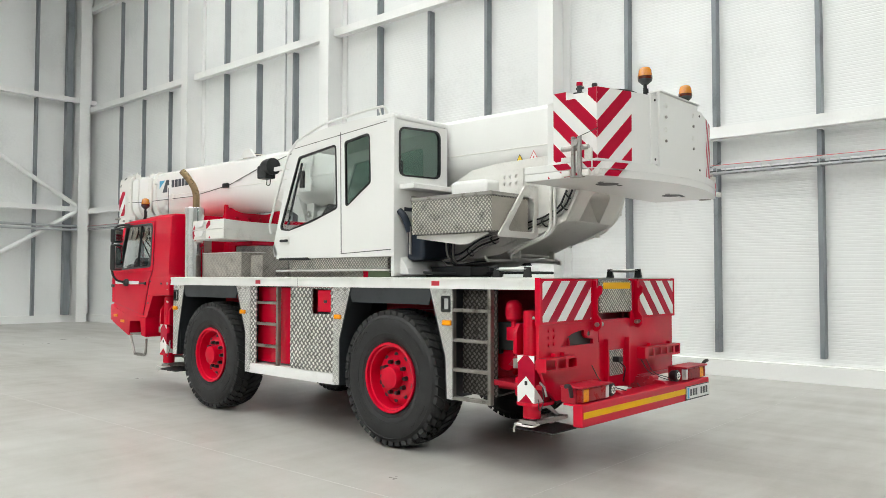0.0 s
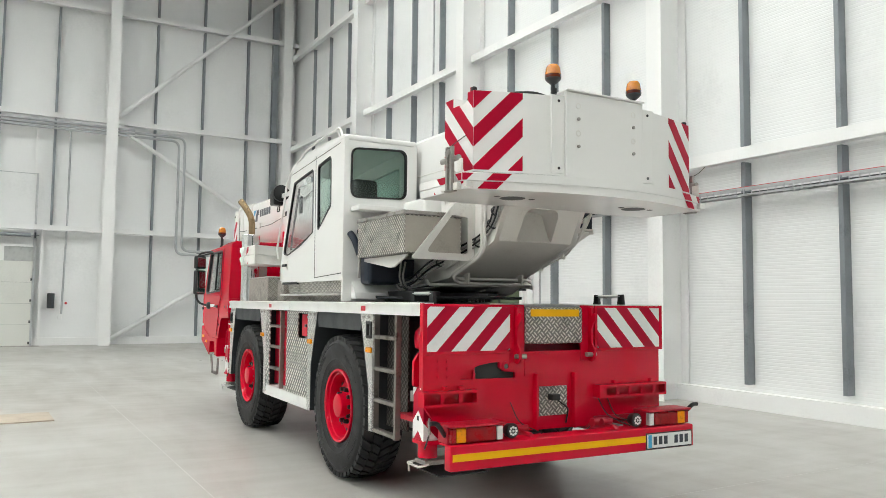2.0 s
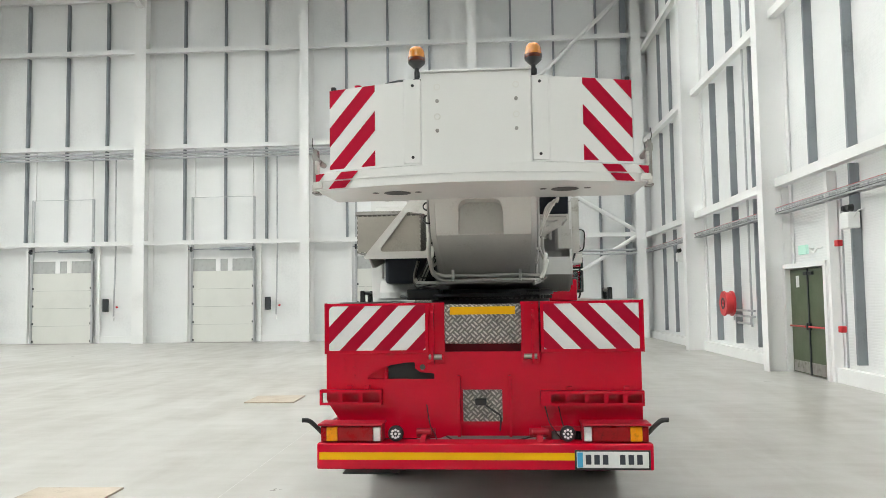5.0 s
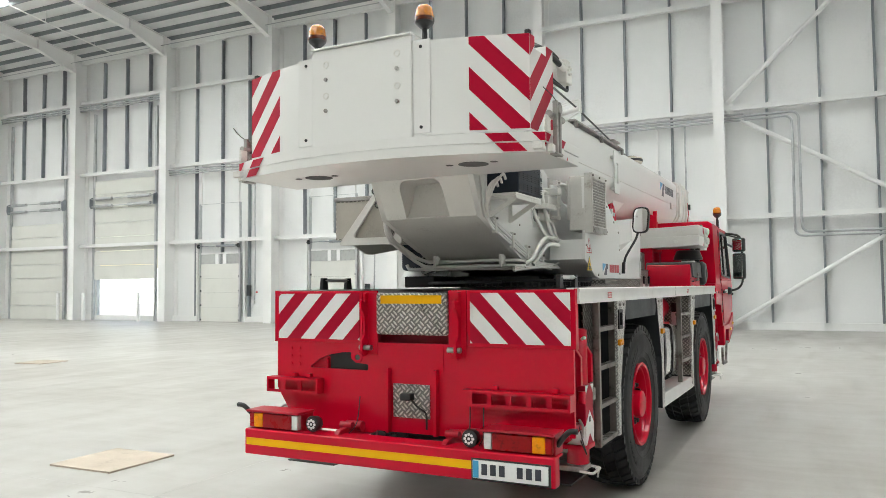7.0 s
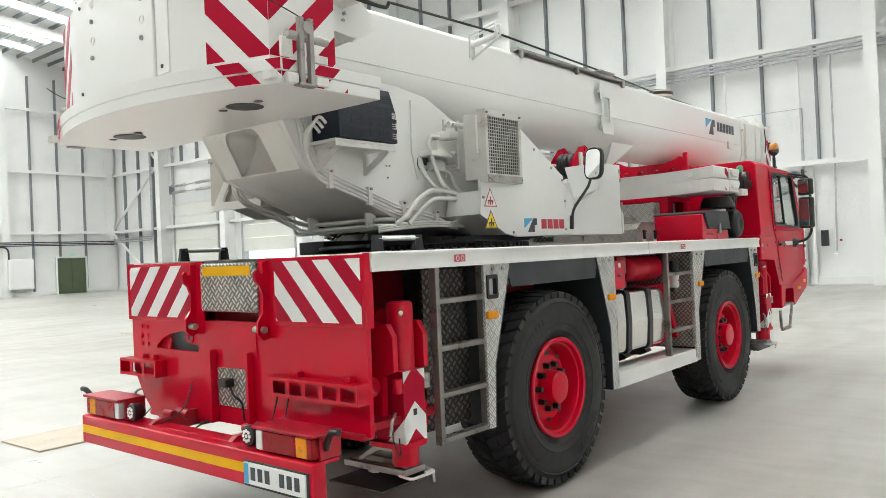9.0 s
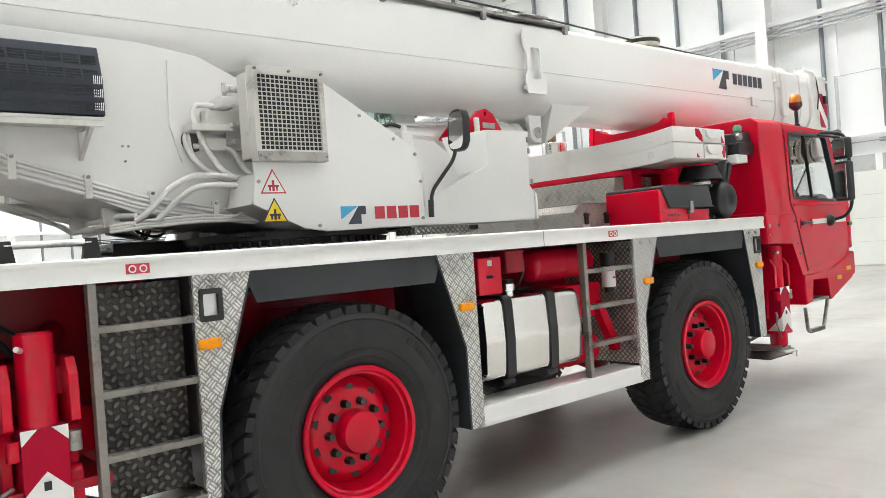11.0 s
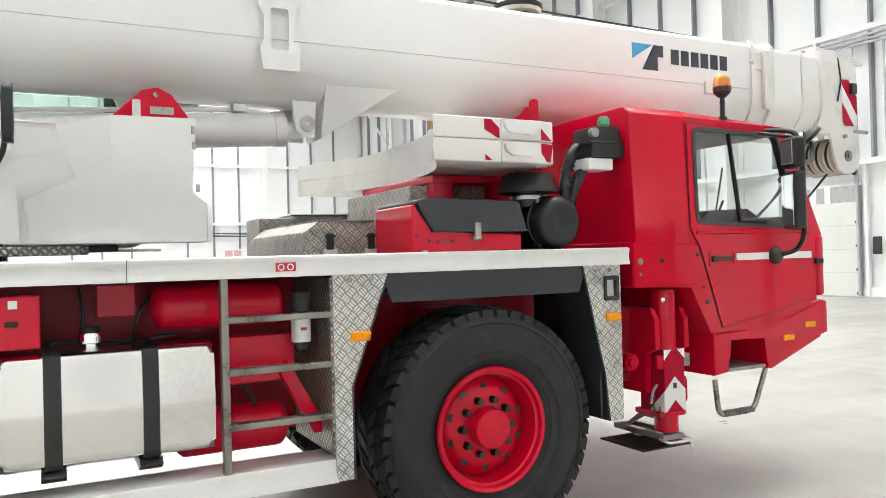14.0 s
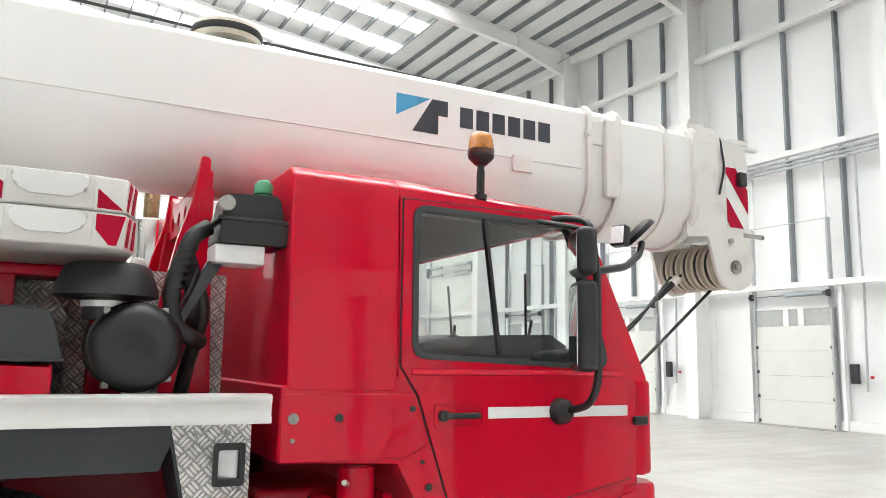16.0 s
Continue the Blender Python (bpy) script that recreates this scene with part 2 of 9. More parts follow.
AMBER = material("amber_lens", (0.86, 0.31, 0.004), 0.3, 0, 0.15, 30, 90, 0.05, coat=0.1, spec=0.25)
BEACON_AMBER = material("amber_beacon_lens", (0.52, 0.17, 0.008), 0.12, 0, 0.3, 14, 60, 0.06, coat=0.6)
BEACON_DARK = material("dark_beacon_skirt", (0.10, 0.018, 0.006), 0.15, 0, 0.2, 14, 60, 0.04, coat=0.5)
LENS_RED = material("red_lens", (0.30, 0.002, 0.006), 0.3, 0, 0.3, 10, 60, 0.05, coat=0.1, spec=0.25)
LENS_CLEAR = material("clear_lens", (0.75, 0.75, 0.75), 0.12, 0.3, 0.1, 12, 80, 0.1, coat=0.8)
BRONZE = material("heat_tinted_pipe", (0.30, 0.21, 0.12), 0.3, 0.9, 0.2, 5, 40, 0.03)
BLUE = material("blue_decal", (0.06, 0.36, 0.62), 0.35)
DECAL_DARK = material("dark_decal", (0.035, 0.04, 0.055), 0.35)
DECAL_RED = material("red_decal", (0.55, 0.03, 0.05), 0.35)
WARN_YELLOW = material("yellow_warning_decal", (0.85, 0.58, 0.02), 0.4)
GLASS = glass("clear_cab_glass", (0.955, 0.97, 0.965))
GLASS_GREEN = glass("green_tinted_glass", (0.80, 0.91, 0.87))
MIRROR = material("mirror_glass", (0.9, 0.9, 0.9), 0.03, 1.0, 0.0, 1, 1, 0.0)
NYLON = material("cream_nylon_sheave", (0.62, 0.57, 0.47), 0.5, 0, 0.1, 8, 60, 0.04)
GREENCAP = material("green_cap", (0.08, 0.33, 0.17), 0.35)
CABIN = material("dark_cabin_trim", (0.045, 0.047, 0.05), 0.65)
LINING = material("grey_roof_lining", (0.30, 0.30, 0.295), 0.8, 0, 0.05, 20, 80, 0.02)
EXIT_GREEN = emitter("lit_green_exit_sign", (0.48, 0.76, 0.64), 0.12)


# ---- mesh helpers ----
def box(bm, x0, x1, y0, y1, z0, z1, bev=0.0, seg=2):
    vs = [bm.verts.new((x, y, z)) for x in (x0, x1) for y in (y0, y1) for z in (z0, z1)]
    fs = [bm.faces.new([vs[i] for i in f]) for f in ((0, 1, 3, 2), (4, 6, 7, 5), (0, 4, 5, 1), (2, 3, 7, 6), (0, 2, 6, 4), (1, 5, 7, 3))]
    if bev:
        es = list({e for f in fs for e in f.edges})
        bmesh.ops.bevel(bm, geom=es, offset=bev, segments=seg, affect="EDGES", profile=0.5)


def place(ax, p, a):
    return {"x": (a, p[0], p[1]), "y": (p[0], a, p[1]), "z": (p[0], p[1], a)}[ax]


def prism(bm, pts, ax, a0, a1, bev=0.0, pts2=None, seg=2):
    """Outline pts in the plane across axis ax, drawn out from a0 to a1 (to outline pts2 there, if given)."""
    lo = [bm.verts.new(place(ax, p, a0)) for p in pts]
    hi = [bm.verts.new(place(ax, p, a1)) for p in (pts2 or pts)]
    n = len(pts)
    fs = [bm.faces.new(lo), bm.faces.new(hi[::-1])]
    fs += [bm.faces.new((lo[i], hi[i], hi[(i + 1) % n], lo[(i + 1) % n])) for i in range(n)]
    if bev:
        es = list({e for f in fs[:2] for e in f.edges}) if n > 10 else list({e for f in fs for e in f.edges})
        bmesh.ops.bevel(bm, geom=es, offset=bev, segments=seg, affect="EDGES", profile=0.5)


def rpoly(pts, r, n=4):
    """An outline with its corners rounded to radius r (or to r's list)."""
    out = []
    for i, p in enumerate(pts):
        ri = r[i] if isinstance(r, (list, tuple)) else r
        p, a, b = Vector(p), Vector(pts[i - 1]), Vector(pts[(i + 1) % len(pts)])
        u, v = (a - p).normalized(), (b - p).normalized()
        if ri <= 0:
            out.append(tuple(p))
            continue
        d = min(ri / max(0.05, math.tan(max(0.05, u.angle(v)) / 2)), (a - p).length * 0.48, (b - p).length * 0.48)
        s, e = p + u * d, p + v * d
        for k in range(n + 1):
            t = k / n
            out.append(tuple(s * (1 - t) ** 2 + p * 2 * t * (1 - t) + e * t ** 2))
    return out


def sheet(bm, outer, holes, ax, a0, a1):
    """A plate across axis ax with holes through it."""
    loops = [outer] + list(holes)
    flat = [p for l in loops for p in l]
    tris = geometry.tessellate_polygon([[Vector((p[0], p[1], 0)) for p in l] for l in loops])
    lo, hi = [bm.verts.new(place(ax, p, a0)) for p in flat], [bm.verts.new(place(ax, p, a1)) for p in flat]
    for t in tris:
        if len({*t}) == 3:
            for row, o in ((lo, 1), (hi, -1)):
                try:
                    bm.faces.new([row[i] for i in t][::o])
                except ValueError:
                    pass
    k = 0
    for l in loops:
        n = len(l)
        for i in range(n):
            j = (i + 1) % n
            bm.faces.new((lo[k + i], hi[k + i], hi[k + j], lo[k + j]))
        k += n


def cyl(bm, p, q, r, n=16, r2=None, caps=True):
    p, q = Vector(p), Vector(q)
    rot = (q - p).to_track_quat("Z", "Y").to_matrix()
    r2 = r if r2 is None else r2
    a = [bm.verts.new(p + rot @ Vector((r * math.cos(2 * math.pi * i / n), r * math.sin(2 * math.pi * i / n), 0))) for i in range(n)]
    b = [bm.verts.new(q + rot @ Vector((r2 * math.cos(2 * math.pi * i / n), r2 * math.sin(2 * math.pi * i / n), 0))) for i in range(n)]
    for i in range(n):
        bm.faces.new((a[i], a[(i + 1) % n], b[(i + 1) % n], b[i]))
    if caps:
        bm.faces.new(a[::-1])
        bm.faces.new(b)


def rounded_path(pts, r, n=5):
    pts = [Vector(p) for p in pts]
    out = [pts[0]]
    for i in range(1, len(pts) - 1):
        p, u, v = pts[i], (pts[i - 1] - pts[i]), (pts[i + 1] - pts[i])
        d = min(r, u.length * 0.48, v.length * 0.48)
        s, e = p + u.normalized() * d, p + v.normalized() * d
        out += [s * (1 - k / n) ** 2 + p * 2 * (k / n) * (1 - k / n) + e * (k / n) ** 2 for k in range(n + 1)]
    return out + [pts[-1]]


def tube(bm, pts, r, n=8, bend=0.06):
    """A round bar or hose along a way with rounded bends."""
    path = rounded_path(pts, bend)
    ref, rings = None, []
    for i, p in enumerate(path):
        d = (path[min(i + 1, len(path) - 1)] - path[max(i - 1, 0)]).normalized()
        if ref is None:
            ref = d.orthogonal().normalized()
        ref = (ref - d * ref.dot(d)).normalized()
        side = d.cross(ref)
        rings.append([bm.verts.new(p + (ref * math.cos(2 * math.pi * k / n) + side * math.sin(2 * math.pi * k / n)) * r) for k in range(n)])
    for a, b in zip(rings, rings[1:]):
        for k in range(n):
            bm.faces.new((a[k], a[(k + 1) % n], b[(k + 1) % n], b[k]))
    bm.faces.new(rings[0][::-1])
    bm.faces.new(rings[-1])


def lathe(bm, prof, c, ax="y", n=48, closed=True):
    """Turn an outline of (radius, place along the axis) round the axis through c."""
    rings = []
    for k in range(n):
        a = 2 * math.pi * k / n
        co, si = math.cos(a), math.sin(a)
        ring = []
        for r, h in prof:
            o = {"y": (r * co, h, r * si), "z": (r * co, r * si, h), "x": (h, r * co, r * si)}[ax]
            ring.append(bm.verts.new(Vector(c) + Vector(o)))
        rings.append(ring)
    m = len(prof)
    for k in range(n):
        a, b = rings[k], rings[(k + 1) % n]
        for i in range(m if closed else m - 1):
            j = (i + 1) % m
            bm.faces.new((a[i], b[i], b[j], a[j]))


def part(name, bm, mat, parent=None, label="", flat=False, angle=35):
    """One bmesh as one mesh object, under a thing or a part."""
    bmesh.ops.remove_doubles(bm, verts=bm.verts, dist=1e-6)
    bmesh.ops.recalc_face_normals(bm, faces=bm.faces)
    if not flat:
        for f in bm.faces:
            f.smooth = True
        for e in bm.edges:
            e.smooth = len(e.link_faces) == 2 and e.calc_face_angle(0) < radians(angle)
    me = bpy.data.meshes.new(name)
    loops = []
    if not flat:
        bm.normal_update()
        limit = math.cos(radians(48))
        size = {f: f.calc_area() for f in bm.faces}
        for f in bm.faces:
            for lp in f.loops:
                n = Vector()
                for g in lp.vert.link_faces:
                    if g.normal.dot(f.normal) > limit:
                        n += g.normal * size[g]
                loops.append(n.normalized() if n.length > 1e-12 else f.normal.copy())
    bm.to_mesh(me)
    bm.free()
    if loops:
        me.normals_split_custom_set(loops)
    me.materials.append(mat)
    ob = new(name, me)
    if parent is not None:
        # a thing, its parts and their pieces: no deeper
        if parent.parent is not None and parent.parent.parent is not None:
            parent = parent.parent
        ob.parent = parent
    if label:
        ob["label"] = label
    return ob


def parts(name, bm, mat, parent=None, label=""):
    """Each loose piece of a bmesh as a part of its own."""
    seen, out = set(), []
    for v0 in list(bm.verts):
        if v0 in seen:
            continue
        todo, island = [v0], []
        seen.add(v0)
        while todo:
            v = todo.pop()
            island.append(v)
            for e in v.link_edges:
                o = e.other_vert(v)
                if o not in seen:
                    seen.add(o)
                    todo.append(o)
        nb = bmesh.new()
        twin = {v: nb.verts.new(v.co) for v in island}
        for f in {f for v in island for f in v.link_faces}:
            nb.faces.new([twin[v] for v in f.verts])
        out.append(part(name, nb, mat, parent, label))
    bm.free()
    return out


def quick(name, mat, parent, fn, *args, label="", **kw):
    """A part made by one call of a mesh helper."""
    bm = bmesh.new()
    fn(bm, *args, **kw)
    return part(name, bm, mat, parent, label)


def thing(name, label, category, group="", kind="", at=(0, 0, 0)):
    e = new(name)
    e.location, e.empty_display_size = at, 0.2
    return tagged(e, label, category, group, kind)


def clip_poly(poly, a, b, c):
    """The side of an outline where a*x + b*y <= c."""
    out = []
    for i, p in enumerate(poly):
        q = poly[(i + 1) % len(poly)]
        dp, dq = a * p[0] + b * p[1] - c, a * q[0] + b * q[1] - c
        if dp <= 0:
            out.append(p)
        if dp * dq < 0:
            t = dp / (dp - dq)
            out.append((p[0] + (q[0] - p[0]) * t, p[1] + (q[1] - p[1]) * t))
    return out


def hatch(bm, outline, lean, width, phase, at, thick=0.003):
    """Slanting bands of one colour inside an outline: band, gap, band; at(u, v, h) gives the place in space."""
    for k in range(-12, 13):
        s = phase + 2 * width * k
        poly = clip_poly(clip_poly(list(outline), 1, lean, s + width), -1, -lean, -s)
        if len(poly) < 3:
            continue
        lo, hi = [bm.verts.new(at(u, v, 0.0)) for u, v in poly], [bm.verts.new(at(u, v, thick)) for u, v in poly]
        n = len(poly)
        bm.faces.new(hi)
        for i in range(n):
            bm.faces.new((lo[i], lo[(i + 1) % n], hi[(i + 1) % n], hi[i]))


# ---- the hall ----
def structure(name, bm, mat, label="", parent=None):
    return tagged(part(name, bm, mat, parent, label), kind="structure")


def fittings(name, bm, mat, parent):
    """Loose pieces of the setting, each under the wall or floor that it belongs to."""
    for ob in parts(name, bm, mat, parent):
        tagged(ob, kind="structure")


def wall_plate(axis, at, lo, hi, holes, thick, name, mat):
    """A wall of the hall with rectangular openings through it; lo and hi bound it along its length."""
    bm = bmesh.new()
    top = 22.5
    outer = [(lo, 0), (hi, 0), (hi, top), (lo, top)]
    if axis == "y":
        outer = [(lo, 0), (hi, 0), (hi, EAVE + 0.3), ((XF + XN) / 2, roof_z((XF + XN) / 2) + 0.3), (lo, EAVE + 0.3)]
    else:
        outer = [(lo, 0), (hi, 0), (hi, EAVE + 0.3), (lo, EAVE + 0.3)]
    sheet(bm, outer, [[(a, 0.0 + b), (c, 0.0 + b), (c, d), (a, d)] for a, b, c, d in holes], axis, at, at + thick)
    return structure(name, bm, mat)


bm = bmesh.new()
box(bm, XF - 6, XN + 1, YB - 1, YR + 1, -0.3, 0.0)
floor = structure("floor", bm, CONCRETE, "pale grey power-floated concrete floor with faint stains")
bm = bmesh.new()
for x in (-20.4, -10.2, 2.05, 12.2):
    box(bm, x - 0.004, x + 0.004, YB, YR - 0.1, 0.0, 0.0012)
for y in (-9.8, -17.2, -24.6):
    box(bm, XF, XN, y - 0.004, y + 0.004, 0.0, 0.0012)
box(bm, XF, XN, -2.405, -2.397, 0.0, 0.0012)
fittings("floor_saw_cut", bm, material("pale_joint_filler", (0.56, 0.55, 0.53), 0.6), floor)

OPEN_DOOR = (-35.1, -30.3)
wall_far = wall_plate("x", XF, YB, YR, [(OPEN_DOOR[0], 0.001, OPEN_DOOR[1], 5.6)], -0.2, "wall_far", CLAD_PLAIN)
wall_side = wall_plate("y", YR, XF, XN, [], 0.2, "wall_side", CLAD)
wall_back = wall_plate("y", YB, XF, XN, [], -0.2, "wall_back", CLAD_PLAIN)
wall_plate("x", XN, YB, YR, [], 0.2, "wall_near", CLAD_PLAIN)

bm = bmesh.new()
mid = (XF + XN) / 2
for x0, x1 in ((XF - 0.2, mid), (mid, XN + 0.2)):
    z0, z1 = roof_z(x0), roof_z(x1)
    vs = [(x0, YB - 0.2, z0), (x1, YB - 0.2, z1), (x1, YR + 0.2, z1), (x0, YR + 0.2, z0)]
    lo, hi = [bm.verts.new(v) for v in vs], [bm.verts.new((a, b, c + 0.15)) for a, b, c in vs]
    bm.faces.new(lo), bm.faces.new(hi[::-1])
    for i in range(4):
        bm.faces.new((lo[i], lo[(i + 1) % 4], hi[(i + 1) % 4], hi[i]))
structure("ceiling", bm, ROOFSHEET, "grey profiled roof sheets seen from below")

bm = bmesh.new()
x = XF + 0.45
while x < XN:
    z = roof_z(x)
    box(bm, x - 0.035, x + 0.035, YB, YR, z - 0.22, z - 0.004)
    x += 1.02
structure("roof_purlin", bm, STUD, "galvanised roof purlins")

DAYLIT = emitter("daylit_skylight", (0.955, 0.985, 0.955), 8.8)
for y in SKYLIGHT_ROWS:
    bm = bmesh.new()
    # second run is out of view; its extent is set to dim the crane's rear
    for x0, x1 in ((-18.0, mid - 1.2), (mid + 4.5, XN - 19.0)):
        prism(bm, [(x0, roof_z(x0) - 0.012), (x1, roof_z(x1) - 0.012), (x1, roof_z(x1) - 0.03), (x0, roof_z(x0) - 0.03)], "y", y - 0.5, y + 0.5)
    structure("roof_skylight", bm, DAYLIT, "bright translucent skylight strip in the roof")


def h_column(bm, x, y, z1, deep, wide, along):
    """Rolled steel column: two flanges and a web. along: the wall it stands at runs along x or y."""
    t = 0.02
    if along == "y":
        box(bm, x, x + t, y - wide / 2, y + wide / 2, 0, z1)
        box(bm, x - deep, x - deep + t, y - wide / 2, y + wide / 2, 0, z1)
        box(bm, x - deep + t, x, y - t / 2, y + t / 2, 0, z1)
    else:
        box(bm, x - wide / 2, x + wide / 2, y - t, y, 0, z1)
        box(bm, x - wide / 2, x + wide / 2, y + deep - t, y + deep, 0, z1)
        box(bm, x - t / 2, x + t / 2, y, y + deep - t, 0, z1)


FAR_COLUMNS = [-0.56 - 7.12 * i for i in range(7)]
SIDE_COLUMNS = [-2.95 - 6.82 * i for i in range(-7, 3)]
BACK_COLUMNS = [-24.0 + 7.3 * i for i in range(0, 10)]
XC, YC = -23.65, 6.16          # inner faces of the columns
XG, YF = XF + 0.55, 6.50        # planes of the rails and of the pipes on the walls

for i, y in enumerate(FAR_COLUMNS):
    bm = bmesh.new()
    main = i > 1
    h_column(bm, XC, y, EAVE - 0.1, XC - XF - 0.02, 0.40 if not main else 0.50, "y")
    tagged(part("steel_column", bm, STEEL_WHITE), "white painted steel column at the hall wall", "column", "hall columns", "structure")
    # the rafter from this column's head
    bm = bmesh.new()
    z0 = roof_z(XC)
    xb, dip = XC + 2.35, 0.84
    pts = [(XC, z0 - 0.22), (mid, roof_z(mid) - 0.22), (mid, roof_z(mid) - dip), (xb, roof_z(xb) - dip), (XC, z0 - 1.3)]
    prism(bm, pts, "y", y - 0.01, y + 0.01)
    prism(bm, [(XC, z0 - 1.3), (xb, roof_z(xb) - dip), (mid, roof_z(mid) - dip), (mid, roof_z(mid) - dip + 0.03), (xb, roof_z(xb) - dip + 0.03), (XC, z0 - 1.27)], "y", y - 0.12, y + 0.12)
    prism(bm, [(XC, z0 - 0.22), (mid, roof_z(mid) - 0.22), (mid, roof_z(mid) - 0.25), (XC, z0 - 0.25)], "y", y - 0.12, y + 0.12)
    for sx, low in ((XC + 0.02, 1.28), (xb, dip)):
        box(bm, sx - 0.01, sx + 0.01, y - 0.12, y + 0.12, roof_z(sx) - low, roof_z(sx) - 0.25)
    if main:
        tagged(part("roof_rafter", bm, STEEL_WHITE), "white painted steel roof rafter with haunch", "rafter", "roof rafters", "structure")
    else:
        bm.free()
for x in SIDE_COLUMNS:
    bm = bmesh.new()
    h_column(bm, x, YC, roof_z(x) - 0.02, YR - YC - 0.02, 0.36, "x")
    tagged(part("steel_column", bm, STEEL_WHITE), "white painted steel column at the hall wall", "column", "hall columns", "structure")
for x in BACK_COLUMNS:
    bm = bmesh.new()
    h_column(bm, x, YB + 0.45, roof_z(x) - 0.02, -0.42, 0.46, "x")
    tagged(part("steel_column", bm, STEEL_WHITE), "white painted steel column at the hall wall", "column", "hall columns", "structure")
bm = bmesh.new()
h_column(bm, XG, 6.3, EAVE, 0.42, 0.4, "y")
tagged(part("steel_column", bm, STEEL_WHITE), "white painted corner steel column", "column", "hall columns", "structure")

GIRTS = [4.28, 8.45, 12.70]
bm = bmesh.new()
for z in GIRTS:
    box(bm, XG - 0.32, XG - 0.12, YB, YR, z - 0.09, z + 0.09)
box(bm, XF, XF + 0.16, YB, YR, 0.0, 0.28)
box(bm, XG - 0.3, XG - 0.1, YB, YR, EAVE - 0.60, EAVE + 0.05)
fittings("wall_rail", bm, STEEL_WHITE, wall_far)
bm = bmesh.new()
for z in (4.22, 8.12, 12.03, 15.9):
    box(bm, XF, XN, YR - 0.33, YR - 0.15, z - 0.10, z + 0.10)
box(bm, XF, -9.8, YR - 0.16, YR, 0.0, 0.28)
box(bm, -7.5, XN, YR - 0.16, YR, 0.0, 0.28)
fittings("wall_rail", bm, STEEL_WHITE, wall_side)
bm = bmesh.new()
for z in GIRTS:
    box(bm, XF, XN, YB + 0.15, YB + 0.35, z - 0.09, z + 0.09)
box(bm, XF, XN, YB, YB + 0.16, 0.0, 0.28)
fittings("wall_rail", bm, STEEL_WHITE, wall_back)


def studs(bm, along, places, at, depth, wide, levels):
    for p in places:
        for z0, z1 in levels:
            if along == "y":
                box(bm, at, at + depth, p - wide / 2, p + wide / 2, z0, z1)
            else:
                box(bm, p - wide / 2, p + wide / 2, at - depth, at, z0, z1)


bm = bmesh.new()
lv = [(0.28, 4.2), (4.4, 8.36), (8.58, 12.6), (12.83, EAVE - 0.6)]
SIDE_LEVELS = [(0.40, 4.1), (4.34, 8.0), (8.24, 11.91), (12.15, 15.78)]
side = [x - 0.2 + 1.705 * k for x in SIDE_COLUMNS for k in (1, 2, 3)]
side = [x for x in side if abs(x + 8.64) > 1.0 and x < XN - 0.3]
studs(bm, "x", side, YR, 0.17, 0.075, SIDE_LEVELS)
studs(bm, "x", [-8.27], YR, 0.17, 0.075, SIDE_LEVELS[1:])
studs(bm, "x", [x - 0.2 for x in SIDE_COLUMNS], YR, 0.17, 0.08, SIDE_LEVELS)
studs(bm, "x", [-22.0, -20.3, -18.5], YR, 0.12, 0.06, SIDE_LEVELS)
fittings("cladding_stud", bm, STUD, wall_side)
bm = bmesh.new()
far = [y + k for y in FAR_COLUMNS for k in (1.65, 3.46, 5.27)]
dock = [y for y in far if -22 < y < -0.6]
clear = [y for y in far if not -22 < y < -0.6 and not -43.5 < y < -29]
studs(bm, "y", clear, XF, 0.2, 0.08, lv)
studs(bm, "y", dock, XF, 0.2, 0.08, lv[1:])
studs(bm, "y", [y for y in far if -43.5 < y < -29], XF, 0.2, 0.10, [(8.58, 12.6), lv[3]])
studs(bm, "y", [-49.0, -47.1, -45.2], XF, 0.2, 0.10, lv)
box(bm, XF + 0.1, XF + 0.34, 5.72, 5.96, 0.28, EAVE - 0.6)
fittings("cladding_stud", bm, STUD, wall_far)
bm = bmesh.new()
studs(bm, "x", [x + 1.82 * k for x in BACK_COLUMNS for k in (1, 2, 3)], YB + 0.2, 0.2, 0.10, lv)
fittings("cladding_stud", bm, STUD, wall_back)


def brace(name, p, q, r=0.085):
    bm = bmesh.new()
    cyl(bm, p, q, r, 14)
    for e, o in ((p, q), (q, p)):
        d = (Vector(o) - Vector(e)).normalized()
        c = Vector(e) + d * 0.1
        box(bm, c.x - 0.01, c.x + 0.01, c.y - 0.14, c.y + 0.14, c.z - 0.16, c.z + 0.16)
    tagged(part(name, bm, STEEL_WHITE), "white tubular wall brace", "brace", "wall braces", "structure")


for y0, y1, zs in ((-0.3, 6.1, (0.2, 4.28, 8.5, 14.7)), (-44.2, -50.4, (0.2, 4.28, 8.8, 14.2))):
    brace("wall_brace", (XG - 0.15, y0, zs[0]), (XG - 0.15, y1, zs[1] - 0.1))
    brace("wall_brace", (XG - 0.15, y1, zs[1] + 0.15), (XG - 0.15, y0, zs[2] - 0.25))
    brace("wall_brace", (XG - 0.15, y0, zs[2] + 0.15), (XG - 0.15, y1, zs[3]))


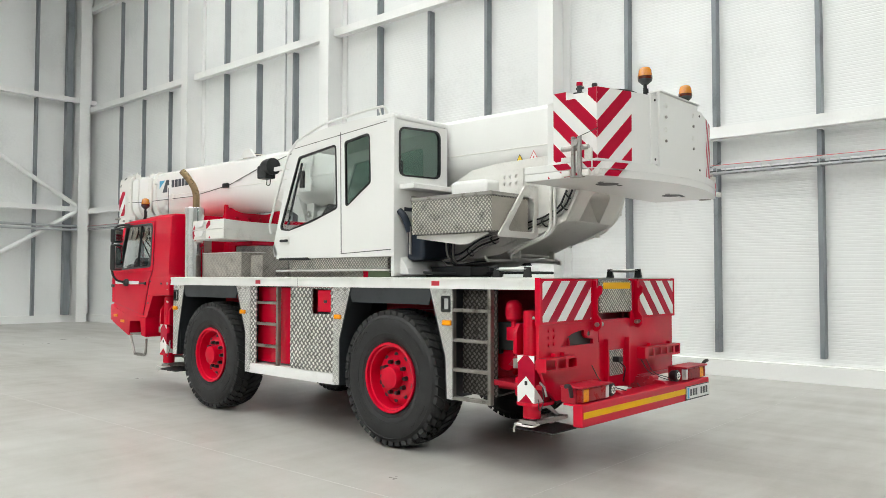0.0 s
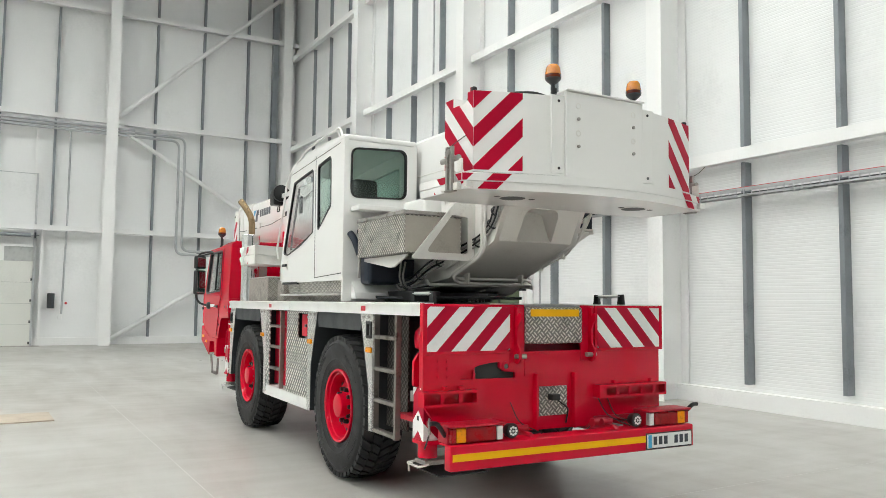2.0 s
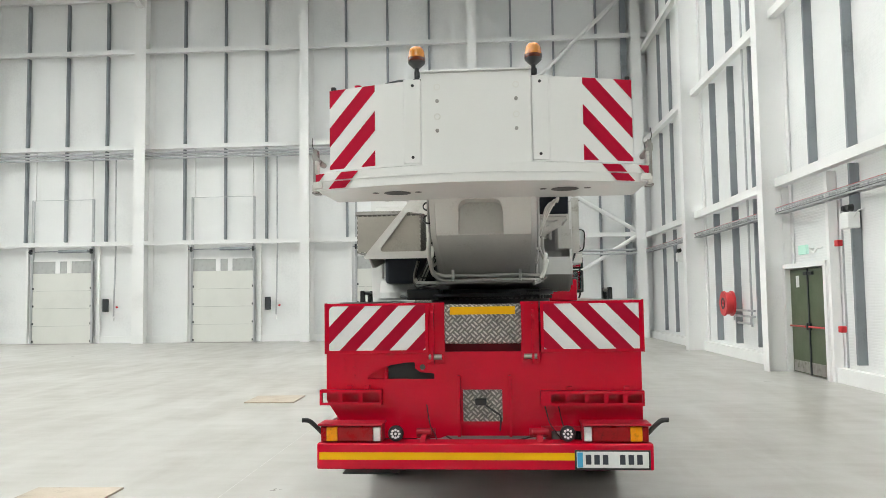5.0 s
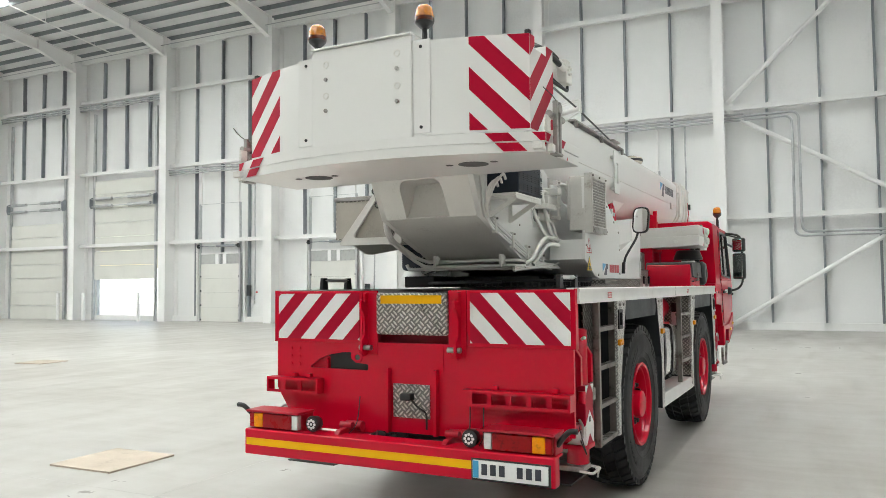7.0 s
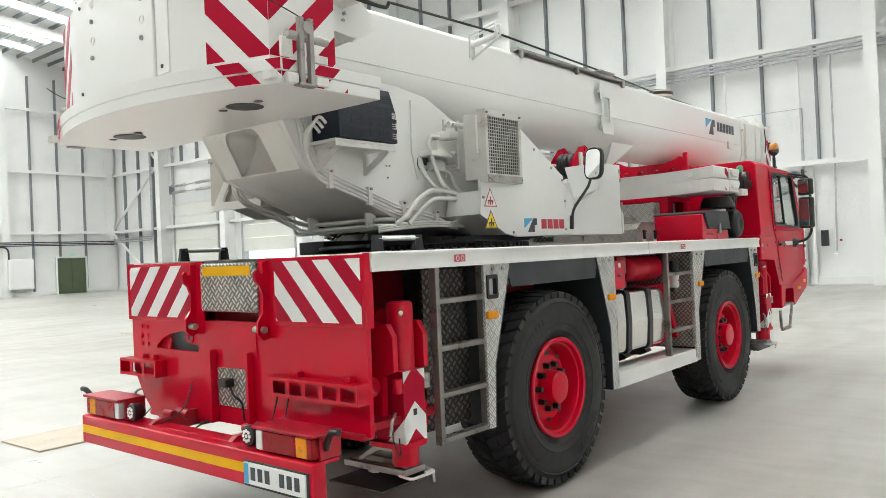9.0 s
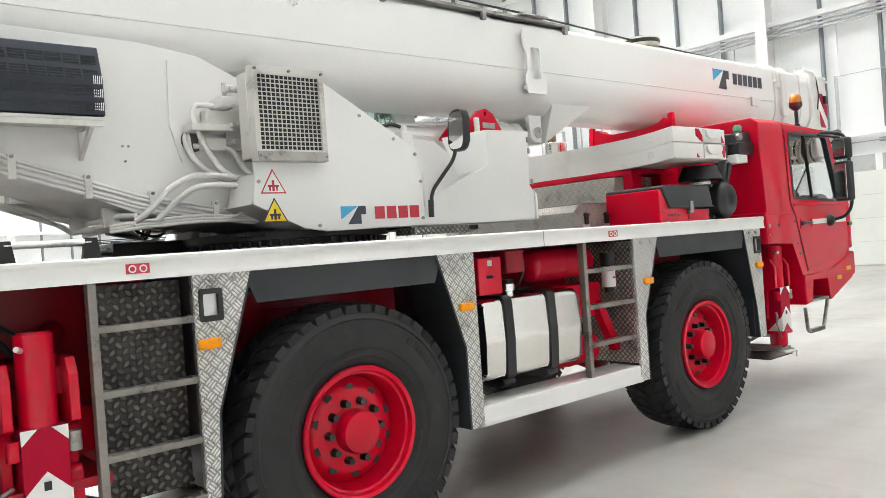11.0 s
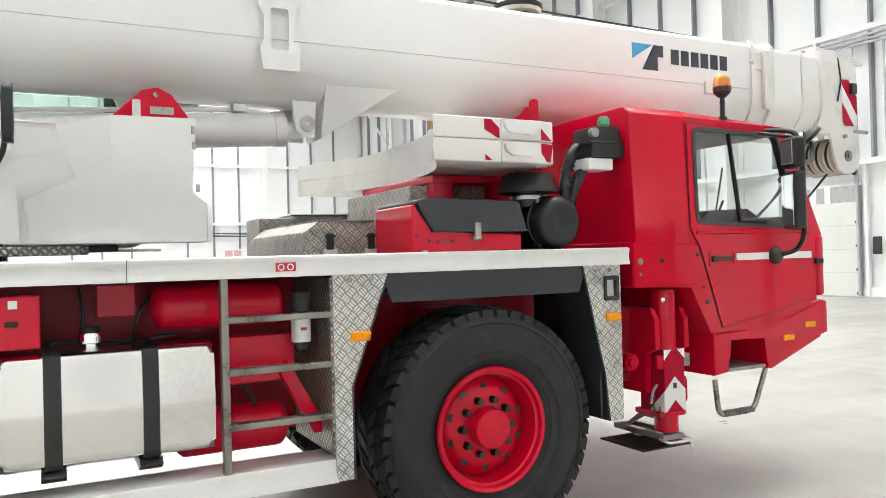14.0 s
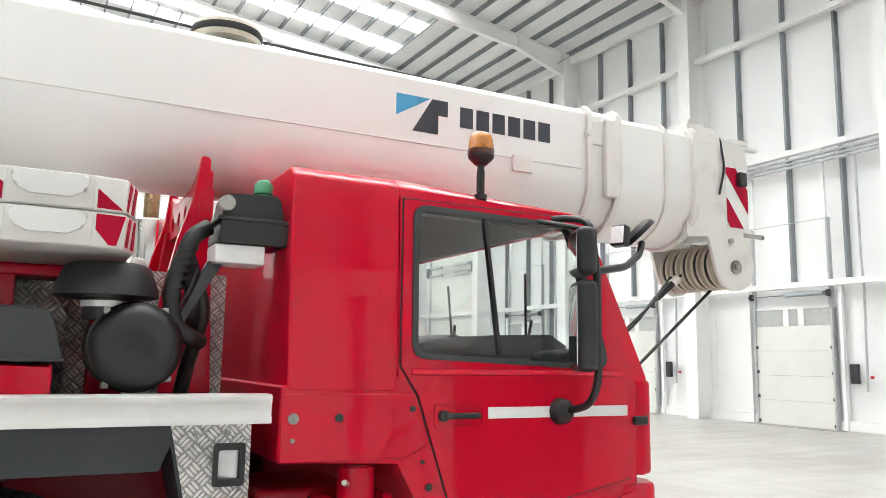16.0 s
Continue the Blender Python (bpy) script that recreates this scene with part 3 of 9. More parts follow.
def dock_door(yc):
    """Loading-bay door in its white frame, with tracks and spring shaft above."""
    w, h = 1.33, 3.04
    d = thing("loading_dock_door", "closed cream sectional loading dock door with grey tracks", "door", "loading dock doors", "structure", (XF, yc, 0))
    for i in range(4):
        z = h * i / 4
        bm = bmesh.new()
        box(bm, 0.18, 0.24, -w, w, z + 0.003, z + h / 4 - 0.003, 0.004)
        part("door_panel", bm, DOCKDOOR, d)
    quick("backing", JOINT, d, box, 0.16, 0.185, -w + 0.01, w - 0.01, 0.0, h - 0.01)
    bm = bmesh.new()
    box(bm, 0.16, 0.2, -w, w, h, h + 0.52)
    part("transom_panel", bm, material("grey_transom_sheet", (0.42, 0.43, 0.42), 0.5), d)
    bm = bmesh.new()
    box(bm, 0.15, 0.24, -w - 0.1, w + 0.1, h + 0.52, h + 0.60)
    for y in (-0.22, 0.3):
        box(bm, 0.2, 0.235, y - 0.1, y + 0.1, h, h + 0.52)
    parts("transom_frame", bm, STEEL_WHITE, d)
    for s in (-1, 1):
        bm = bmesh.new()
        box(bm, 0.16, 0.3, s * (w + 0.02) - 0.035, s * (w + 0.02) + 0.035, 0, 6.25)
        box(bm, 0.24, 0.3, s * (w + 0.02) - 0.06, s * (w + 0.02) + 0.06, 3.6, 3.9)
        part("door_track", bm, PIPE, d)
        bm = bmesh.new()
        box(bm, 0.1, 0.24, s * (w + 0.27) - 0.05, s * (w + 0.27) + 0.05, 0, 4.3)
        part("door_post", bm, STEEL_WHITE, d)
        for k in range(4):
            quick("roller_hinge", DARKGREY, d, box, 0.24, 0.29, s * (w - 0.03) - 0.035, s * (w - 0.03) + 0.035, 0.06 + k * h / 4, 0.15 + k * h / 4, 0.006)
    bm = bmesh.new()
    cyl(bm, (0.38, -w - 0.15, 3.98), (0.38, w + 0.15, 3.98), 0.018, 8)
    part("spring_shaft", bm, STUD, d)
    bm = bmesh.new()
    cyl(bm, (0.38, -0.1, 3.98), (0.38, w - 0.12, 3.98), 0.07, 14)
    part("torsion_spring", bm, material("grey_spring", (0.33, 0.35, 0.37), 0.45, 0.5), d)
    bm = bmesh.new()
    for s in (-1, 1):
        cyl(bm, (0.38, s * (w + 0.02) - 0.03, 3.98), (0.38, s * (w + 0.02) + 0.03, 3.98), 0.11, 14)
    parts("cable_drum", bm, DARKGREY, d)
    quick("head_bar", PIPE, d, tube, [(0.28, -w, 6.23), (0.28, w, 6.23)], 0.012)
    bm = bmesh.new()
    for s in (-1, 1):
        box(bm, 0.2, 0.28, s * (w - 0.05) - 0.04, s * (w - 0.05) + 0.04, 6.2, 8.5)
    parts("hanger", bm, STEEL_WHITE, d)
    bm = bmesh.new()
    box(bm, 0.1, 0.75, -w - 0.3, w + 0.3, 0.001, 0.012)
    part("dock_leveller_plate", bm, STEEL, d)
    # control box and conduit beside the door
    c = thing("door_control_box", "small dark grey door control box with a grey conduit", "control box", "door control boxes", "", (XF, yc + 1.95, 0))
    quick("case", DARKGREY, c, box, 0.18, 0.3, -0.12, 0.12, 1.35, 1.9, 0.015)
    bm = bmesh.new()
    tube(bm, [(0.3, 0.42, 8.0), (0.3, 0.42, 5.0), (0.24, 0.42, 4.1), (0.24, 0.36, 1.15)], 0.035, 8)
    part("conduit", bm, PIPE, c)
    quick("socket", STEEL_WHITE, c, box, 0.18, 0.28, 0.24, 0.38, 0.95, 1.08, 0.01)
    quick("button", RED_SAFETY, c, box, 0.2, 0.27, 0.46, 0.54, 1.5, 1.58, 0.01)


for yc in (-4.265, -11.385, -18.505, -25.625):
    dock_door(yc)


def high_door(y0, y1, lift):
    d = thing("high_sectional_door", "tall cream sectional door, %s" % ("half raised over the daylit yard" if lift else "closed"), "door", "", "structure", (XF, 0, 0))
    n = 7
    for i in range(n):
        z = lift + 0.82 * i
        quick("door_panel", DOCKDOOR, d, box, 0.16, 0.22, y0, y1, z + 0.012, z + 0.808, 0.008)
    for y in (y0 - 0.05, y1 + 0.05):
        quick("door_track", PIPE, d, box, 0.14, 0.28, y - 0.06, y + 0.06, 0, 12.0)
    for z in (6.55, 6.98):
        bm = bmesh.new()
        cyl(bm, (0.4, y0 - 0.1, z), (0.4, y1 + 0.1, z), 0.025, 8)
        cyl(bm, (0.4, y0 + 0.3, z), (0.4, y0 + 1.6, z), 0.09, 12)
        cyl(bm, (0.4, y1 - 1.9, z), (0.4, y1 - 0.2, z), 0.09, 12)
        parts("torsion_shaft", bm, PIPE, d)
    for y in (y0 - 0.1, y1 + 0.1):
        quick("end_bearing", STUD, d, prism, rpoly([(0.2, 6.5), (0.45, 6.42), (0.5, 6.6), (0.5, 7.0), (0.2, 7.15)], 0.08), "y", y - 0.03, y + 0.03, 0.004)
    return d


high_door(-35.1, -30.3, 2.31)
high_door(-42.5, -37.7, 0.0)
bm = bmesh.new()
for y in (-43.2, -37.0, -34.9, -30.6):
    cyl(bm, (XF + 1.1, y, 0), (XF + 1.1, y, 1.55), 0.09, 12)
for ob in parts("guard_post", bm, STEEL_WHITE):
    tagged(ob, "white steel guard post by the tall doors", "guard post", "guard posts", "structure")

# bright yard beyond the raised door
bm = bmesh.new()
box(bm, -70, XF - 6.0, -80, 10, -0.35, -0.05)
structure("ground", bm, material("pale_yard_concrete", (0.62, 0.61, 0.58), 0.8), "pale concrete yard outside")
# sheet that glows by itself so the door opening looks brightly daylit
bm = bmesh.new()
box(bm, -66, -65.5, -90, 20, -0.05, 4.5)
structure("backdrop", bm, emitter("glowing_daylit_backdrop", (0.92, 1.0, 0.93), 1.5), "pale glowing backdrop in place of the daylit distance")
sun = new("sun", bpy.data.lights.new("sun", "SUN"))
sun.data.energy, sun.data.angle, sun.data.color = 5.0, radians(0.6), (1.0, 0.96, 0.9)
sun.matrix_world = look((-17, -26, 40), (-30, -34, 0))


# pipes and cable runs
bm = bmesh.new()
for k, dz in enumerate((0.12, 0.0, -0.11)):
    px = XG - 0.05 - 0.03 * k
    tube(bm, [(px, YB + 0.5, 3.62 + dz), (px, -44.9 + dz, 3.62 + dz), (px, -44.9 + dz, 12.35 + dz), (px, -29.3 + dz, 12.35 + dz), (px, -29.3 + dz, 8.06 + dz), (px, 0.3, 8.06 + dz)], 0.045, 8, 0.3)
tube(bm, [(XG - 0.05, 0.3, 7.95), (XG - 0.05, 1.95, 7.95), (XG - 0.05, 1.95, 3.48), (XG - 0.05, 6.3, 3.48)], 0.05, 8, 0.3)
tube(bm, [(XG - 0.09, 0.3, 8.1), (XG - 0.09, 2.18, 8.1), (XG - 0.09, 2.18, 3.62), (XG - 0.09, 6.3, 3.62)], 0.05, 8, 0.3)
tube(bm, [(XC + 0.2, YB + 0.5, 14.95), (XC + 0.2, 5.5, 14.95)], 0.022, 6)
fittings("pipe_run", bm, PIPE, wall_far)
bm = bmesh.new()
y0 = YF - 0.02
for dz in (0.0, 0.11):
    box(bm, XF + 0.4, XN, y0 - 0.02, y0, 3.50 + dz, 3.53 + dz)
    box(bm, XF + 0.4, XN, y0 + 0.16, y0 + 0.18, 3.50 + dz, 3.53 + dz)
x = XF + 0.5
while x < 14:
    box(bm, x, x + 0.012, y0 - 0.02, y0 + 0.18, 3.50, 3.515)
    box(bm, x, x + 0.01, y0 - 0.02, y0 - 0.008, 3.50, 3.64)
    x += 0.15
structure("cable_tray", bm, PIPE, "open wire cable tray along the wall")
bm = bmesh.new()
for k in range(3):
    tube(bm, [(XF + 0.5, y0 + 0.03 + 0.05 * k, 3.545), (XN, y0 + 0.03 + 0.05 * k, 3.545)], 0.014, 6)
fittings("tray_cable", bm, DARKGREY, wall_side)
bm = bmesh.new()
tube(bm, [(XF + 0.5, y0 - 0.01, 3.645), (XN, y0 - 0.01, 3.645)], 0.006, 6)
structure("alarm_cable", bm, RED_SAFETY, "thin red alarm cable")
bm = bmesh.new()
tube(bm, [(-7.08, YR - 0.1, 0.3), (-7.08, YR - 0.1, 3.5)], 0.022, 8)
tube(bm, [(-11.97, YF + 0.1, 0.9), (-11.97, YF + 0.1, 12.0)], 0.03, 8)
tube(bm, [(-13.2, YF + 0.1, 1.15), (-11.75, YF + 0.1, 1.15)], 0.028, 8)
tube(bm, [(-13.2, YF + 0.1, 1.3), (-11.75, YF + 0.1, 1.3)], 0.028, 8)
fittings("wall_pipe", bm, PIPE, wall_side)

# fire door in the side wall
d = thing("door_1", "closed olive green double fire door with panic bars and steel kick plates", "door", "", "structure", (-8.64, YR, 0))
bm = bmesh.new()
for s in (-1, 1):
    box(bm, s * 1.03 - 0.06, s * 1.03 + 0.06, -0.25, -0.02, 0, 2.36)
box(bm, -1.09, 1.09, -0.25, -0.02, 2.26, 2.36)
for s in (-1, 1):
    box(bm, s * 1.15 - 0.06, s * 1.15 + 0.06, -0.2, -0.02, 0, 4.1)
part("door_frame", bm, STEEL_WHITE, d)
for s in (-1, 1):
    leaf = quick("door_leaf", GREEN, d, box, min(0, s * 0.96) + 0.008, max(0, s * 0.96) - 0.008, -0.14, -0.08, 0.02, 2.24, 0.006)
    quick("kick_plate", STEEL, leaf, box, min(0, s * 0.94) + 0.03, max(0, s * 0.94) - 0.03, -0.146, -0.139, 0.04, 0.28, 0.002)
    bm = bmesh.new()
    tube(bm, [(s * 0.08, -0.2, 1.02), (s * 0.88, -0.2, 1.02)], 0.02, 8)
    part("panic_bar", bm, RED_SAFETY, leaf, "red panic bar")
    bm = bmesh.new()
    box(bm, s * 0.06 - 0.03, s * 0.06 + 0.03, -0.19, -0.14, 0.95, 1.1, 0.008)
    box(bm, s * 0.12 - 0.03, s * 0.12 + 0.17, -0.19, -0.14, 2.1, 2.17, 0.008)
    parts("latch_case", bm, DARKGREY, leaf)
quick("meeting_stile", DARKGREY, d, box, -0.025, 0.025, -0.165, -0.13, 0.02, 2.24)
bm = bmesh.new()
box(bm, -0.62, -0.46, -0.149, -0.142, 1.85, 2.1)
part("notice", bm, STRIPE_WHITE, d)
e = thing("exit_sign", "lit green emergency exit sign above the fire door", "exit sign", "exit signs", "", (-8.64, YF + 0.1, 2.63))
quick("sign_panel", EXIT_GREEN, e, box, -0.2, 0.2, -0.03, 0.03, -0.1, 0.1, 0.01)
quick("bracket", STEEL_WHITE, e, box, -0.02, 0.02, 0.03, 0.4, 0.0, 0.04)
bm = bmesh.new()
tube(bm, [(0.2, 0.05, 0.0), (0.4, 0.05, -0.1), (0.55, 0.05, 0.0), (0.7, 0.1, 0.0)], 0.015, 6)
part("cable", bm, STEEL_WHITE, e)


def twin_spot(x):
    e = thing("emergency_light", "white twin-spot emergency light box on the wall", "emergency light", "emergency lights", "", (x, YF + 0.15, 3.05))
    quick("case", STEEL_WHITE, e, box, -0.17, 0.17, -0.12, 0.1, -0.16, 0.14, 0.02)
    for s in (-1, 1):
        bm = bmesh.new()
        lathe(bm, [(0.0, -0.08), (0.05, -0.08), (0.075, 0.02), (0.0, 0.05)], (s * 0.09, -0.02, 0.22), "y", 16, False)
        part("spot_head", bm, BLACK, e)
    bm = bmesh.new()
    tube(bm, [(0.17, 0.0, 0.05), (0.3, 0.0, 0.15), (0.42, 0.05, 0.16)], 0.013, 6)
    part("cable", bm, STEEL_WHITE, e)


twin_spot(-6.6)
twin_spot(-19.2)
r = thing("fire_hose_reel", "red fire hose reel on the wall with pipework", "hose reel", "fire hose reels", "", (-13.4, YF + 0.12, 1.48))
bm = bmesh.new()
lathe(bm, [(0.05, -0.3), (0.33, -0.3), (0.34, -0.28), (0.34, -0.26), (0.3, -0.25), (0.3, -0.1), (0.34, -0.09), (0.34, -0.05), (0.05, -0.05)], (0, 0, 0), "y", 28)
part("drum", bm, RED_SAFETY, r)
bm = bmesh.new()
lathe(bm, [(0.1, -0.31), (0.16, -0.31), (0.16, -0.3), (0.1, -0.3)], (0, 0, 0), "y", 20)
part("hub_ring", bm, BLACK, r)
bm = bmesh.new()
tube(bm, [(0, -0.05, 0), (0, 0.05, 0), (0, 0.2, 0)], 0.05, 8)
tube(bm, [(0.3, -0.1, -0.45), (0.3, -0.1, -0.32), (1.6, -0.1, -0.32), (1.6, -0.1, -0.5), (0.6, -0.1, -0.5)], 0.03, 8, 0.08)
part("feed_pipe", bm, PIPE, r)
for z in (1.03, 2.66):
    c = thing("fire_alarm_point", "small red fire alarm unit on the wall", "alarm", "fire alarm units", "", (-7.08, YR - 0.13, z))
    quick("case", RED_SAFETY, c, box, -0.08, 0.08, -0.1, 0.0, -0.06, 0.06, 0.015)

# back wall: fire door, cupboard, notices
d = thing("door_2", "closed olive green double fire door in the back wall", "door", "", "structure", (-21.0, YB, 0))
for s in (-1, 1):
    quick("door_leaf", GREEN, d, box, min(0, s * 0.98) + 0.01, max(0, s * 0.98) - 0.01, 0.3, 0.36, 0.02, 2.5, 0.006)
quick("door_frame", STEEL_WHITE, d, prism, [(-1.1, 0), (-1.1, 2.62), (1.1, 2.62), (1.1, 0), (1.0, 0), (1.0, 2.52), (-1.0, 2.52), (-1.0, 0)], "y", 0.2, 0.4)
e = thing("exit_sign", "lit green emergency exit sign above the back door", "exit sign", "exit signs", "", (-21.0, YB + 0.4, 2.73))
quick("sign_panel", EXIT_GREEN, e, box, -0.2, 0.2, -0.03, 0.03, -0.1, 0.1, 0.01)
c = thing("electrical_cabinet", "white wall-mounted electrical cabinet", "cabinet", "", "", (-17.5, YB + 0.2, 0.5))
quick("body", STEEL_WHITE, c, box, -0.8, 0.8, 0, 0.45, 0, 2.0, 0.02)
quick("door", CLAD_PLAIN, c, box, -0.74, 0.74, 0.45, 0.47, 0.06, 1.94, 0.01)
c = thing("notice_board", "white notice board with pink and grey sheets", "notice board", "", "", (-14.3, YB + 0.25, 1.1))
quick("board", STRIPE_WHITE, c, box, -0.7, 0.7, 0, 0.04, 0, 1.4)
for i in range(2):
    quick("sheet", material("pink_sheet", (0.6, 0.35, 0.35), 0.6), c, box, -0.6 + 0.62 * i, -0.06 + 0.62 * i, 0.04, 0.045, 0.75, 1.3)
for i in range(5):
    quick("label_bar", DARKGREY, c, box, -0.62 + 0.26 * i, -0.44 + 0.26 * i, 0.04, 0.046, 0.12, 0.42)
r = thing("fire_hose_reel", "red fire hose reel in the far corner", "hose reel", "fire hose reels", "", (XF + 0.25, -47.5, 1.4))
bm = bmesh.new()
lathe(bm, [(0.05, -0.25), (0.06, -0.25), (0.06, 0.0), (0.34, 0.0), (0.34, 0.25), (0.05, 0.25)], (0, 0, 0), "x", 24)
part("drum", bm, RED_SAFETY, r)
bm = bmesh.new()
for z in (3.4, 3.5, 3.62):
    tube(bm, [(XF + 0.5, YB + 0.5, z), (XN - 1, YB + 0.5, z)], 0.035, 8)
tube(bm, [(-15.5, YB + 0.5, 3.5), (-15.5, YB + 0.5, 3.45), (-16.8, YB + 0.5, 3.3), (-16.8, YB + 0.5, 2.5)], 0.06, 8, 0.4)
fittings("pipe_run", bm, DARKGREY, wall_back)

# sprinkler pipe hung under the roof
bm = bmesh.new()
tube(bm, [(XC + 0.3, -32.6, roof_z(XC) - 0.75), (mid, -32.6, roof_z(mid) - 0.75)], 0.035, 8)
for k in range(9):
    x = XC + 1.5 + 3.0 * k
    cyl(bm, (x, -32.6, roof_z(x) - 0.75), (x, -32.6, roof_z(x) - 0.05), 0.012, 6)
structure("sprinkler_pipe", bm, STEEL_WHITE, "white sprinkler pipe hung under the roof")
# the hall stands a little askew to the crane
for ob in list(scene.collection.objects):
    if ob.parent is None and ob.type in ("MESH", "EMPTY"):
        ob.matrix_basis = Matrix.Rotation(radians(1.38), 4, "Z") @ ob.matrix_basis

# plywood sheets on the floor
for x0, x1, y0, y1, a in ((0.95, 1.76, -4.17, -3.36, 2), (-5.76, -4.88, -4.3, -3.45, 3), (-5.6, -4.8, -14.6, -13.8, 8)):
    bm = bmesh.new()
    box(bm, (x0 - x1) / 2, (x1 - x0) / 2, (y0 - y1) / 2, (y1 - y0) / 2, 0, 0.018, 0.002)
    ob = part("plywood_sheet", bm, PLY)
    ob.matrix_world = pose((x0 + x1) / 2, (y0 + y1) / 2, 0.0, 0, 0, a)
    tagged(ob, "loose tan plywood sheet lying on the concrete floor", "plywood sheet", "plywood sheets on the floor")


# ---- the mobile crane: carrier ----
crane = thing("mobile_crane", "two-axle mobile crane, red carrier, white boom and cab", "mobile crane")


def both(fn):
    """Build a part for the left (-1) and the right (1) side."""
    for s in (-1, 1):
        fn(s)


def ybox(bm, x0, x1, s, ya, yb, z0, z1, bev=0.0):
    a, b = sorted((s * ya, s * yb))
    box(bm, x0, x1, a, b, z0, z1, bev)


# main frame
bm = bmesh.new()
for s in (-1, 1):
    ybox(bm, -4.9, 1.8, s, 0.36, 0.44, 0.72, 1.52, 0.01)
box(bm, -4.9, 1.8, -0.36, 0.36, 0.95, 1.10)
for x in (-4.4, -2.3, -1.0, 0.95, 1.7):
    box(bm, x - 0.08, x + 0.08, -0.44, 0.44, 0.7, 1.5, 0.01)
part("chassis_frame", bm, RED_CHASSIS, crane, "dark red chassis frame")
bm = bmesh.new()
for x in (0.06, -3.29):
    cyl(bm, (x, -0.95, 0.69), (x, 0.95, 0.69), 0.11, 16)
    lathe(bm, [(0.0, -0.22), (0.16, -0.2), (0.27, -0.1), (0.29, 0.0), (0.27, 0.1), (0.16, 0.2), (0.0, 0.22)], (x, 0, 0.69), "y", 24, False)
    for y in (-0.6, 0.6):
        box(bm, x - 0.14, x + 0.14, y - 0.1, y + 0.1, 0.74, 1.35)
cyl(bm, (-3.1, 0, 0.74), (-0.2, 0, 0.74), 0.06, 12)
part("axle_assembly", bm, RED_CHASSIS, crane)
bm = bmesh.new()
box(bm, -4.25, 1.88, -1.17, 1.17, 1.585, 1.655)
part("deck_plate", bm, TREAD_DARK, crane, "dull chequered deck plate")


def deck_rail(s):
    bm = bmesh.new()
    y = s * 1.225
    pts = [(y, 1.585), (y, 1.605), (y - s * 0.006, 1.612), (y - s * 0.006, 1.655), (y, 1.662), (y, 1.682), (y - s * 0.012, 1.69), (y - s * 0.09, 1.69), (y - s * 0.09, 1.585)]
    prism(bm, pts, "x", -4.28, 1.89)
    rail = part("deck_rail", bm, ALU_WHITE, crane, "off-white aluminium deck edge rail")
    quick("rail_joint", JOINT, rail, box, -1.404, -1.40, min(y, y + s * 0.001), max(y, y + s * 0.001), 1.588, 1.686)
    for x in (1.16, -2.12) if s > 0 else (0.72, -2.18):
        q = quick("warning_label", DECAL_RED, rail, box, x - 0.05, x + 0.05, min(y, y + s * 0.002), max(y, y + s * 0.002), 1.612, 1.655)
        for k in (-1, 1):
            bm = bmesh.new()
            lathe(bm, [(0.011, 0.0), (0.017, 0.0), (0.017, 0.002), (0.011, 0.002)], (x + k * 0.023, y + s * 0.0005, 1.633), "y", 14)
            part("label_bar", bm, STRIPE_WHITE, rail)


both(deck_rail)

POSTS = [([(-4.21, 1.585), (-3.93, 1.585), (-4.08, 0.92), (-4.11, 0.64), (-4.21, 0.64)], 1),
         ([(-2.36, 1.585), (-2.66, 1.585), (-2.45, 1.02), (-2.45, 0.55), (-2.36, 0.55)], 0),
         ([(-0.79, 1.585), (-0.51, 1.585), (-0.69, 1.03), (-0.69, 0.55), (-0.79, 0.55)], 0),
         ([(0.92, 1.585), (0.64, 1.585), (0.84, 0.95), (0.86, 0.57), (0.92, 0.57)], 1)]


